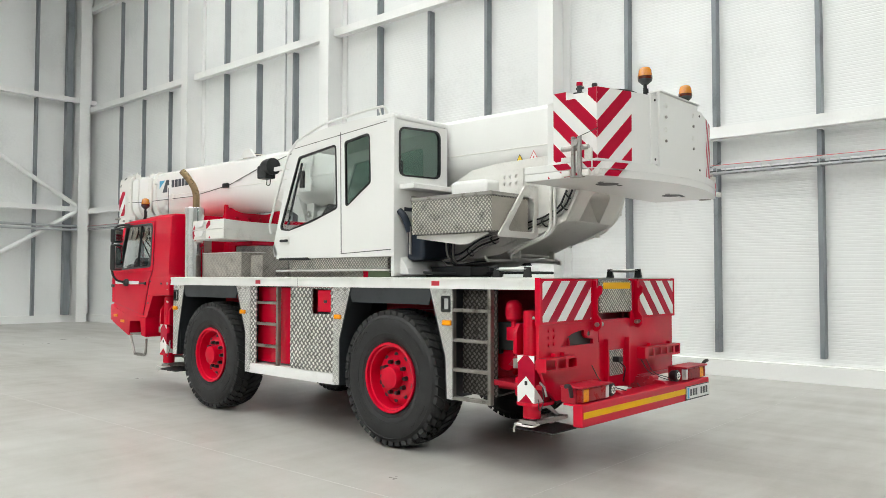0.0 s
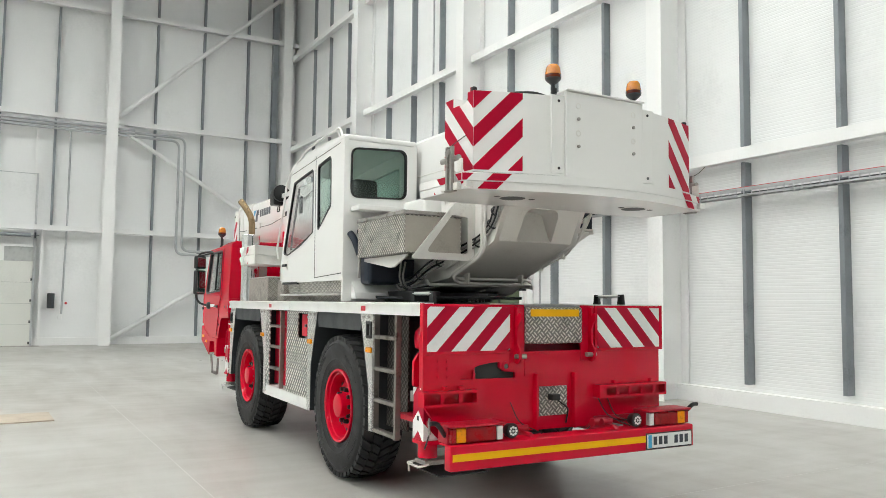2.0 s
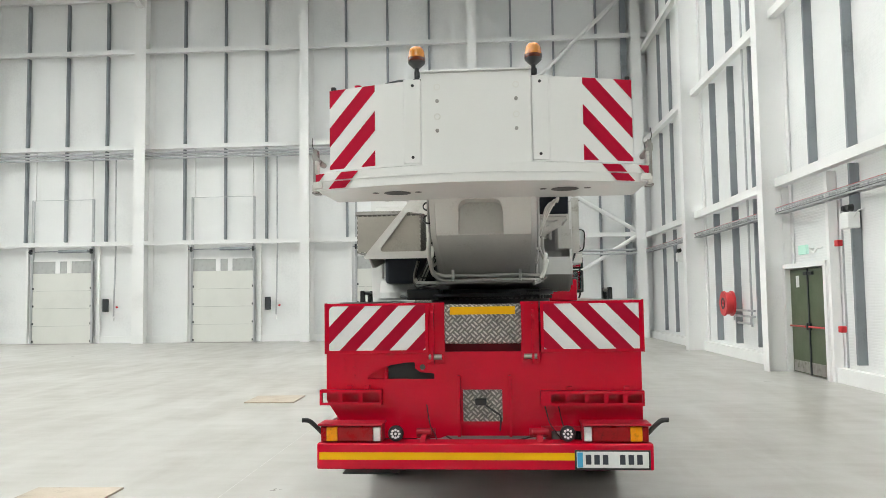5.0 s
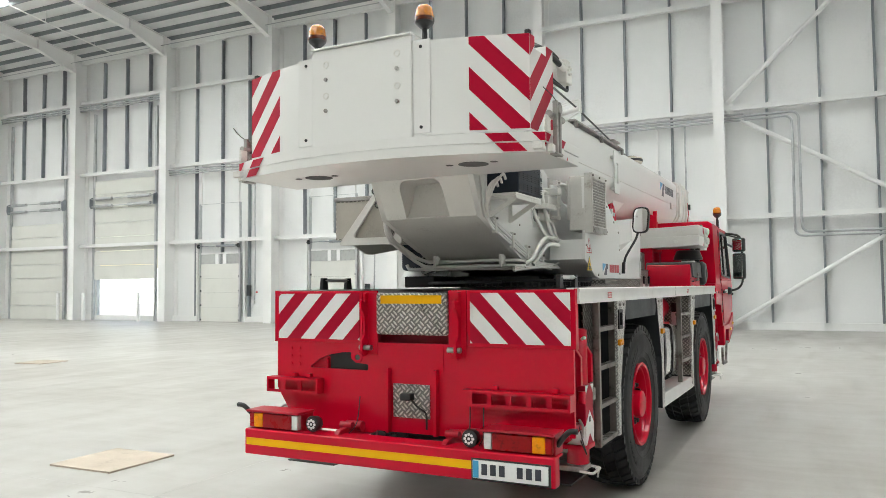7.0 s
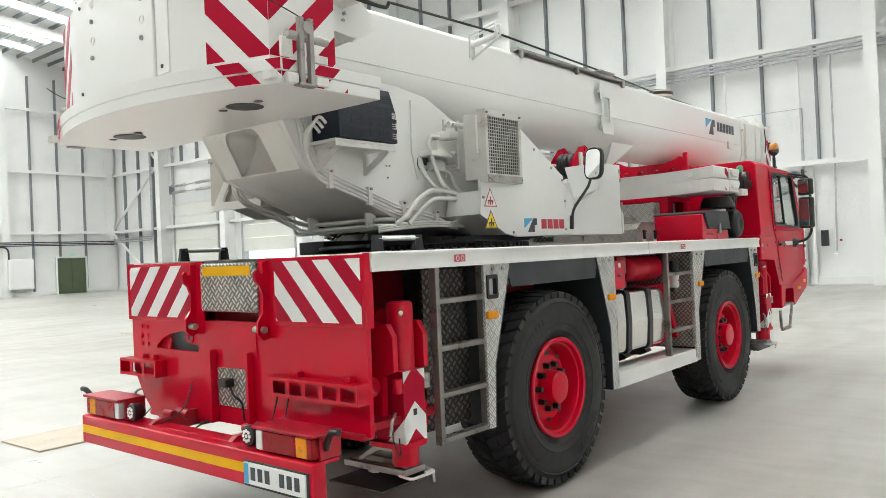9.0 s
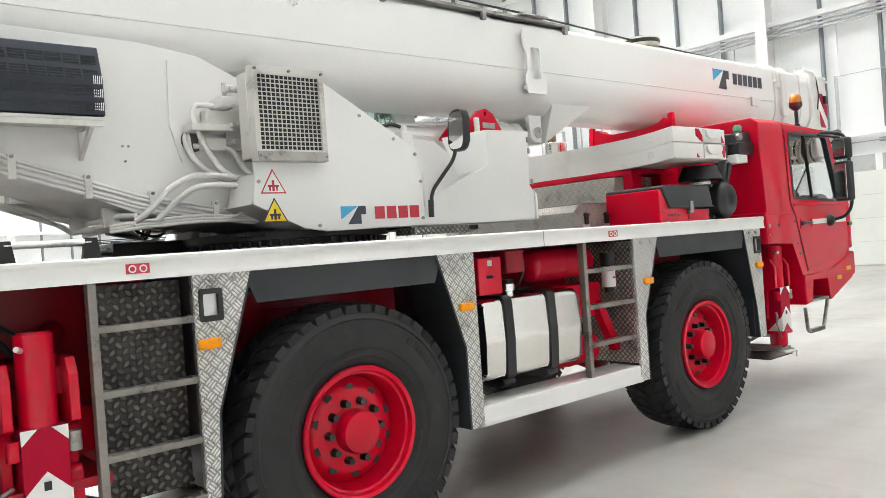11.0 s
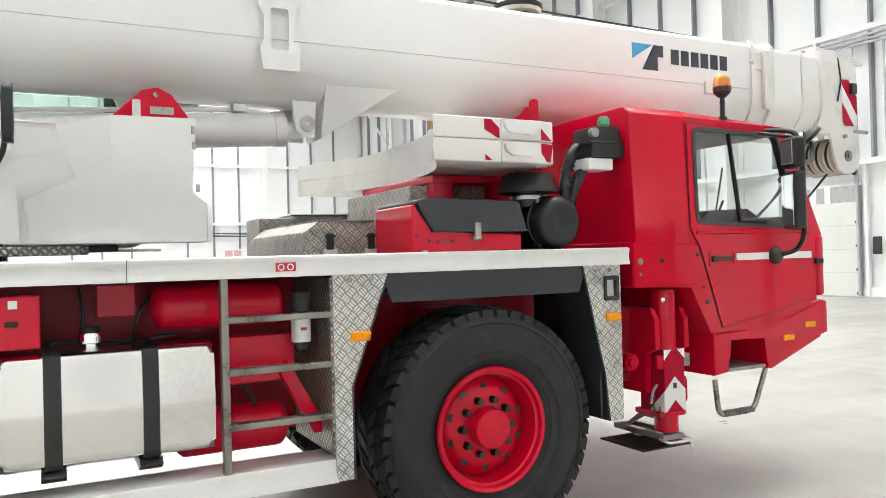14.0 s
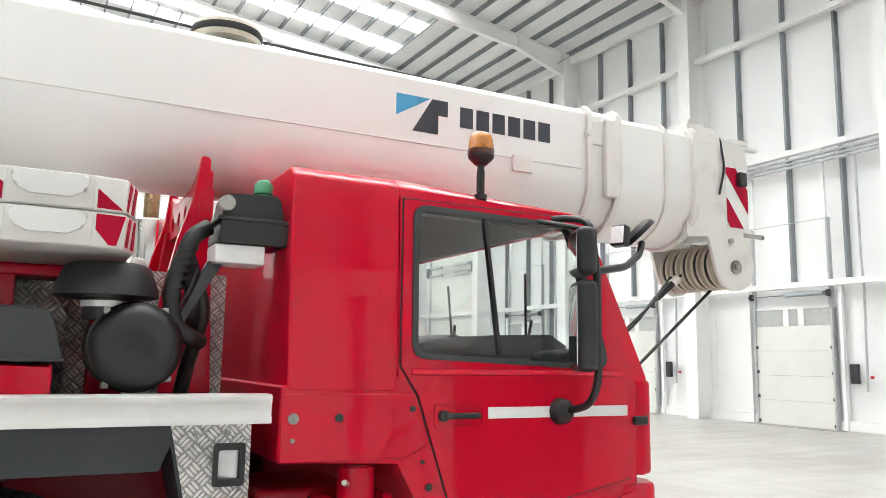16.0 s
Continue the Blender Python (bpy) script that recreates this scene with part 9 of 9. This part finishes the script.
def warn_sign(x, z, size, yellow, parent, place_fn):
    """Warning triangle with a simple dark device."""
    def tri(k, h):
        return [place_fn(x - k, z - k * 0.58, h), place_fn(x + k, z - k * 0.58, h), place_fn(x, z + k * 1.16, h)]

    def slab3(bm, k, h0, h1):
        lo, hi = [bm.verts.new(p) for p in tri(k, h0)], [bm.verts.new(p) for p in tri(k, h1)]
        bm.faces.new(lo), bm.faces.new(hi[::-1])
        for i in range(3):
            bm.faces.new((lo[i], lo[(i + 1) % 3], hi[(i + 1) % 3], hi[i]))
    bm = bmesh.new()
    slab3(bm, size, 0, 0.001)
    t = part("warning_sign", bm, DECAL_DARK if yellow else DECAL_RED, parent, "triangular warning sign")
    bm = bmesh.new()
    slab3(bm, size * 0.84, 0.001, 0.002)
    part("sign_field", bm, WARN_YELLOW if yellow else STRIPE_WHITE, t)
    bm = bmesh.new()
    for (a, b, c, d) in ((-0.09, -0.4, 0.09, 0.35), (-0.42, -0.12, 0.42, 0.02), (-0.34, -0.38, -0.2, -0.05), (0.2, -0.38, 0.34, -0.05)):
        q = [(a, b), (c, b), (c, d), (a, d)]
        lo, hi = [bm.verts.new(place_fn(x + u * size, z + v * size, 0.002)) for u, v in q], [bm.verts.new(place_fn(x + u * size, z + v * size, 0.0028)) for u, v in q]
        bm.faces.new(lo), bm.faces.new(hi[::-1])
        for i in range(4):
            bm.faces.new((lo[i], lo[(i + 1) % 4], hi[(i + 1) % 4], hi[i]))
    parts("device_bar", bm, DECAL_DARK if yellow else DECAL_RED, t)


warn_sign(0.275, 1.873, 0.078, True, eh, lambda u, v, h: (u, y + h, v))
warn_sign(0.275, 2.03, 0.078, False, eh, lambda u, v, h: (u, y + h, v))
warn_sign(1.05, 2.84, 0.075, True, boom, lambda u, v, h: (u, -BH - 0.001 - h, v))
warn_sign(1.22, 2.86, 0.075, False, boom, lambda u, v, h: (u, -BH - 0.001 - h, v))

# winch housing forward of the panel
wh = group_part("hook_tray", "white folded-plate hook tray beside the turret")
bm = bmesh.new()
sheet(bm, [(-1.0, 1.78), (-1.0, 1.985), (-1.38, 2.17), (-1.38, 2.405), (-1.79, 2.41), (-1.765, 2.03), (-1.86, 1.96), (-1.87, 1.78)], [], "y", 0.775, 0.79)
for v in bm.verts:
    if v.co.x > -1.3:
        v.co.y -= 0.09
    if v.co.x < -1.82:
        v.co.y -= 0.03
part("outer_plate", bm, WHITE, wh)
bm = bmesh.new()
q = [(-1.382, 0.784, 2.405), (-1.382, 0.784, 2.175), (-1.24, 0.63, 2.105), (-1.15, 0.60, 2.37)]
lo, hi = [bm.verts.new(v) for v in q], [bm.verts.new((v[0] + 0.008, v[1] - 0.008, v[2])) for v in q]
bm.faces.new(lo), bm.faces.new(hi[::-1])
for i in range(4):
    bm.faces.new((lo[i], lo[(i + 1) % 4], hi[(i + 1) % 4], hi[i]))
part("folded_wing", bm, WHITE, wh)
bm = bmesh.new()
prism(bm, [(-1.0, 0.69), (-1.36, 0.774), (-1.82, 0.774), (-1.86, 0.74), (-1.86, 0.44), (-1.0, 0.44)], "z", 1.775, 1.79)
part("tray_floor", bm, WHITE, wh)
bm = bmesh.new()
prism(bm, [(-1.78, 2.40), (-1.765, 2.03), (-1.86, 1.96), (-1.86, 1.78), (-1.84, 1.78), (-1.84, 1.97), (-1.75, 2.04), (-1.765, 2.40)], "y", 0.46, 0.773)
part("end_plate", bm, WHITE, wh)
quick("tread_strip", TREAD_FINE, wh, box, -1.28, -0.80, 0.45, 0.66, 1.72, 1.765, 0.004)
quick("rubber_bar", BLACK, wh, box, -1.42, -1.28, 0.55, 0.60, 1.735, 1.765, 0.004)
for hx, hz in ((-1.77, 2.33), (-1.775, 2.25), (-1.79, 2.03)):
    quick("clip", STEEL, wh, box, hx - 0.012, hx + 0.006, 0.785, 0.80, hz, hz + 0.04, 0.003)
bm = bmesh.new()
box(bm, -0.94, -0.84, 0.46, 0.54, 2.24, 2.42, 0.01)
cyl(bm, (-0.89, 0.50, 2.42), (-0.89, 0.50, 2.46), 0.022, 12)
cyl(bm, (-0.84, 0.50, 2.36), (-0.74, 0.50, 2.36), 0.024, 12)
cyl(bm, (-0.94, 0.50, 2.40), (-1.15, 0.50, 2.40), 0.008, 8)
parts("control_valve", bm, WHITE_WORN, wh)
quick("valve_hose", BLACK, wh, tube, [(-0.86, 0.5, 2.45), (-0.78, 0.5, 2.47), (-0.65, 0.48, 2.42), (-0.5, 0.46, 2.36)], 0.014, 8)
bm = bmesh.new()
hk = [(-1.36, 2.40), (-1.46, 2.50), (-1.56, 2.595), (-1.64, 2.615), (-1.71, 2.58), (-1.79, 2.47), (-1.82, 2.40)]
hb = group_part("hook_block", "red hook block stowed in its tray")
for ya in (0.50, 0.28):
    bm = bmesh.new()
    hole = [(-1.63 + 0.014 * math.cos(q * math.pi / 4), 2.575 + 0.02 * math.sin(q * math.pi / 4)) for q in range(8)]
    sheet(bm, rpoly(hk, 0.02), [hole], "y", ya, ya + 0.025)
    part("cheek_plate", bm, RED, hb)
quick("data_plate", STEEL, hb, box, -1.72, -1.60, 0.525, 0.53, 2.47, 2.51)
quick("guide_block", WHITE_WORN, hb, box, -1.55, -1.51, 0.525, 0.55, 2.42, 2.54, 0.006)
quick("axle", STEEL, hb, cyl, (-1.60, 0.26, 2.46), (-1.60, 0.52, 2.46), 0.035, 14)
for k in range(3):
    bm = bmesh.new()
    lathe(bm, [(0.03, -0.02), (0.12, -0.025), (0.105, 0.0), (0.12, 0.025), (0.03, 0.02)], (-1.58, 0.34 + 0.055 * k, 2.43), "y", 28)
    part("sheave", bm, BLACK, hb)
# side mirror on its bent stalk
mm = group_part("flank_mirror", "oval black mirror on a bent stalk")
bm = bmesh.new()
tube(bm, [(-0.80, 0.84, 1.86), (-0.80, 0.86, 1.98), (-0.93, 0.95, 2.18), (-0.94, 0.98, 2.34)], 0.012, 8, 0.05)
cyl(bm, (-0.80, 0.84, 1.82), (-0.80, 0.845, 1.93), 0.018, 8)
part("stalk", bm, BLACK, mm)
bm = bmesh.new()
prism(bm, rpoly([(0.90, 2.22), (1.06, 2.22), (1.08, 2.48), (0.92, 2.48)], 0.06), "x", -0.97, -0.925, 0.012)
part("mirror_shell", bm, BLACK, mm)
quick("mirror_face", MIRROR, mm, prism, rpoly([(0.915, 2.235), (1.045, 2.235), (1.065, 2.465), (0.935, 2.465)], 0.05), "x", -0.925, -0.921)

# dark ventilated unit on the right flank
ac = group_part("ventilated_unit", "dark grey louvred cooling unit on a bracket")
bm = bmesh.new()
prism(bm, [(0.44, 2.385), (0.69, 2.385), (0.69, 2.56), (0.63, 2.735), (0.44, 2.735)], "x", 1.08, 1.585, 0.008)
part("case", bm, NAVY, ac)
for r_ in range(4):
    for c_ in range(6):
        bm = bmesh.new()
        xa, za = 1.10 + 0.079 * c_, 2.405 + 0.078 * r_
        for k in range(4):
            zz = za + 0.014 * k
            yy = 0.6905 - max(0.0, zz - 0.556) * 0 if zz < 2.556 else 0.6905 - (zz - 2.556) * 0.335
            box(bm, xa, xa + 0.068, yy - 0.004, yy + 0.003, zz, zz + 0.006)
        part("louvre", bm, BLACK, ac)
bm = bmesh.new()
for k in range(3):
    for j in range(5):
        box(bm, 1.087 + 0.009 * j, 1.091 + 0.009 * j, 0.690, 0.692, 2.41 + 0.065 * k, 2.45 + 0.065 * k)
parts("vent_slot", bm, ALU, ac, "pale vent slot")
bm = bmesh.new()
box(bm, 1.09, 1.61, 0.43, 0.68, 2.362, 2.382, 0.004)
box(bm, 1.09, 1.61, 0.67, 0.682, 2.335, 2.362, 0.002)
for x in (1.14, 1.56):
    sheet(bm, [(0.43, 2.36), (0.66, 2.36), (0.66, 2.33), (0.45, 2.20), (0.43, 2.20)], [[(0.46, 2.34), (0.61, 2.34), (0.46, 2.25)]], "x", x - 0.008, x + 0.008)
part("shelf", bm, GREYWHITE, ac)
bm = bmesh.new()
for k in range(3):
    tube(bm, [(1.61, 0.60 - 0.03 * k, 2.48 - 0.025 * k), (1.67, 0.61 - 0.03 * k, 2.52 - 0.02 * k), (1.70, 0.54 - 0.02 * k, 2.42), (1.66, 0.47, 2.27), (1.60, 0.455, 2.21)], 0.010, 8)
parts("coolant_hose", bm, WHITE_WORN, ac)

# pipes and hoses on the turret
bm = bmesh.new()
for k in range(4):
    o = (0.0, 0.022, 0.052, 0.074)[k]
    tube(bm, [(1.72 - o, 0.445, 2.60), (1.65 - o, 0.445, 2.26 + 0.4 * o), (1.54 - 0.4 * o, 0.445, 2.15 + o * 0.9), (0.85, 0.445, 1.945 + o * 0.9), (0.35, 0.445, 1.86 + o * 0.9), (0.1, 0.46, 1.84 + o * 0.6)], 0.0095, 8, 0.05)
parts("hydraulic_pipe", bm, WHITE, turret, "thin white painted hydraulic pipe")
for x in (1.46, 1.12, 0.80, 0.45):
    zc = 1.945 + (x - 0.85) * (0.29 if x > 0.85 else 0.17)
    quick("pipe_clamp", WHITE_WORN, turret, box, x - 0.018, x + 0.018, 0.43, 0.462, zc - 0.02, zc + 0.105, 0.004)
    quick("clamp_bolt", STEEL, turret, cyl, (x, 0.462, zc + 0.09), (x, 0.475, zc + 0.09), 0.009, 8)
bm = bmesh.new()
tube(bm, [(0.90, 0.47, 1.88), (0.84, 0.52, 1.93), (0.76, 0.53, 2.03), (0.62, 0.55, 2.115), (0.42, 0.56, 2.11), (0.16, 0.58, 2.06)], 0.017, 10)
tube(bm, [(0.80, 0.50, 1.88), (0.70, 0.54, 1.98), (0.60, 0.56, 2.055), (0.42, 0.57, 2.06), (0.16, 0.59, 2.03)], 0.017, 10)
tube(bm, [(0.36, 0.50, 2.51), (0.55, 0.50, 2.51), (0.565, 0.50, 2.46), (0.53, 0.52, 2.3), (0.45, 0.53, 2.16), (0.36, 0.55, 2.09), (0.2, 0.56, 2.07)], 0.016, 8, 0.04)
tube(bm, [(0.55, 0.44, 2.29), (0.42, 0.48, 2.29), (0.34, 0.51, 2.26), (0.30, 0.53, 2.14), (0.2, 0.55, 2.09)], 0.015, 8, 0.05)
tube(bm, [(0.59, 0.42, 2.37), (0.60, 0.46, 2.26), (0.52, 0.50, 2.15), (0.42, 0.53, 2.10)], 0.013, 8)
tube(bm, [(0.57, 0.42, 2.37), (0.58, 0.47, 2.24), (0.50, 0.51, 2.13), (0.40, 0.54, 2.08)], 0.013, 8)
tube(bm, [(0.28, 0.56, 2.05), (0.29, 0.58, 1.97), (0.34, 0.57, 1.90), (0.42, 0.5, 1.87)], 0.009, 8)
tube(bm, [(0.22, 0.56, 2.05), (0.22, 0.60, 1.95), (0.12, 0.6, 1.90)], 0.011, 8)
for k in range(3):
    tube(bm, [(1.02, 0.42, 1.83 + 0.013 * k), (0.9, 0.47, 1.845 + 0.015 * k), (0.6, 0.5, 1.865 + 0.015 * k), (0.2, 0.54, 1.86 + 0.012 * k)], 0.011, 8)
parts("white_hose", bm, WHITE_WORN, turret, "white painted hydraulic hose")
bm = bmesh.new()
box(bm, 0.36, 0.60, 0.44, 0.56, 2.36, 2.40, 0.006)
box(bm, 0.20, 0.52, 0.44, 0.50, 2.265, 2.33, 0.004)
box(bm, 0.20, 0.50, 0.45, 0.53, 2.40, 2.48, 0.004)
box(bm, 0.34, 0.44, 0.44, 0.60, 2.49, 2.55, 0.008)
cyl(bm, (0.1, 0.56, 2.60), (0.40, 0.56, 2.60), 0.022, 12)
cyl(bm, (0.30, 0.56, 2.63), (0.30, 0.56, 2.28), 0.014, 10)
cyl(bm, (0.22, 0.62, 2.63), (0.22, 0.62, 2.28), 0.014, 10)
parts("valve_block", bm, WHITE_WORN, turret, "white painted hydraulic valve block")
bm = bmesh.new()
lathe(bm, [(0.0, 0.431), (0.065, 0.431), (0.065, 0.434), (0.0, 0.434)], (0.55, 0, 2.32), "y", 24, False)
part("port_hole", bm, JOINT, turret)
bm = bmesh.new()
for k in range(2):
    o = 0.045 * k
    tube(bm, [(1.50 + o, -0.46, 2.56), (1.50 + o, -0.46, 2.16), (1.42 + o, -0.47, 2.08), (1.0 + o, -0.48, 1.95 - 0.5 * o), (0.95 + o, -0.40, 1.915 - o), (0.95 + o, 0.40, 1.915 - o), (0.9, 0.47, 1.91 - o)], 0.016, 8, 0.05)
tube(bm, [(0.86, -0.66, 1.90), (0.86, -0.64, 1.86), (0.9, -0.5, 1.855), (0.95, 0.1, 1.855), (0.92, 0.45, 1.855)], 0.015, 8, 0.04)
for y in (-0.3, 0.3):
    box(bm, 0.93, 1.02, y - 0.012, y + 0.012, 1.86, 1.965, 0.004)
parts("cross_pipe", bm, WHITE_WORN, turret)
bm = bmesh.new()
HOSES = []
for k in range(4):
    o = 0.032 * k
    HOSES.append([(1.76 - o, -0.44, 2.51), (1.69 - o, -0.445, 2.36), (1.52 - o, -0.45, 2.24 + 0.3 * o), (1.2, -0.455, 2.12 + o), (0.95, -0.48, 2.06 + o), (0.7, -0.55, 1.98 + o), (0.52, -0.64, 1.83 + o), (0.40 - o, -0.70, 1.80 + o), (0.30 - o, -0.72, 1.90), (0.28 - o, -0.72, 2.06)])
for k in range(3):
    HOSES.append([(0.36 + 0.05 * k, -0.68, 2.08), (0.40 + 0.04 * k, -0.72, 1.93), (0.46 + 0.03 * k, -0.70, 1.82), (0.62, -0.5, 1.83 + 0.02 * k), (0.8, -0.4, 1.86)])
for k, way in enumerate(HOSES):
    bm = bmesh.new()
    tube(bm, way, 0.0095, 8)
    part("hydraulic_hose", bm, BLACK if k % 2 else HOSE_GREY, turret, "grimy hydraulic hose")
for x, y, z, r in ((1.69, -0.44, 2.46, 0.05), (1.64, -0.445, 2.36, 0.05), (1.42, -0.45, 2.21, 0.045), (1.05, -0.47, 2.115, 0.045), (0.85, -0.51, 2.06, 0.045), (0.62, -0.6, 1.94, 0.045), (0.46, -0.67, 1.85, 0.045)):
    bm = bmesh.new()
    lathe(bm, [(r - 0.008, -0.006), (r, -0.006), (r, 0.006), (r - 0.008, 0.006)], (0, 0, 0), "z", 14)
    tie = part("cable_tie", bm, BLACK, turret)
    tie.matrix_basis = pose(x, y, z, 0, 55, 0)
bm = bmesh.new()
tube(bm, [(0.15, -0.9, 1.74), (0.5, -0.8, 1.73), (0.9, -0.3, 1.74), (1.0, 0.3, 1.74)], 0.014, 8)
parts("black_hose", bm, DARKGREY, turret, "dark hydraulic hoses")
# added black sheet standing in for the shade under the turret
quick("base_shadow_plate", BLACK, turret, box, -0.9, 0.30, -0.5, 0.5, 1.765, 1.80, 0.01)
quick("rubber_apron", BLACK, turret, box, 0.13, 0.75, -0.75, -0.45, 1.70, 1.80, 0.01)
quick("turret_foot", WHITE, oc, prism, [(0.12, 1.90), (0.12, 1.72), (0.24, 1.72), (0.22, 1.78)], "y", -1.1, -0.6, 0.004)
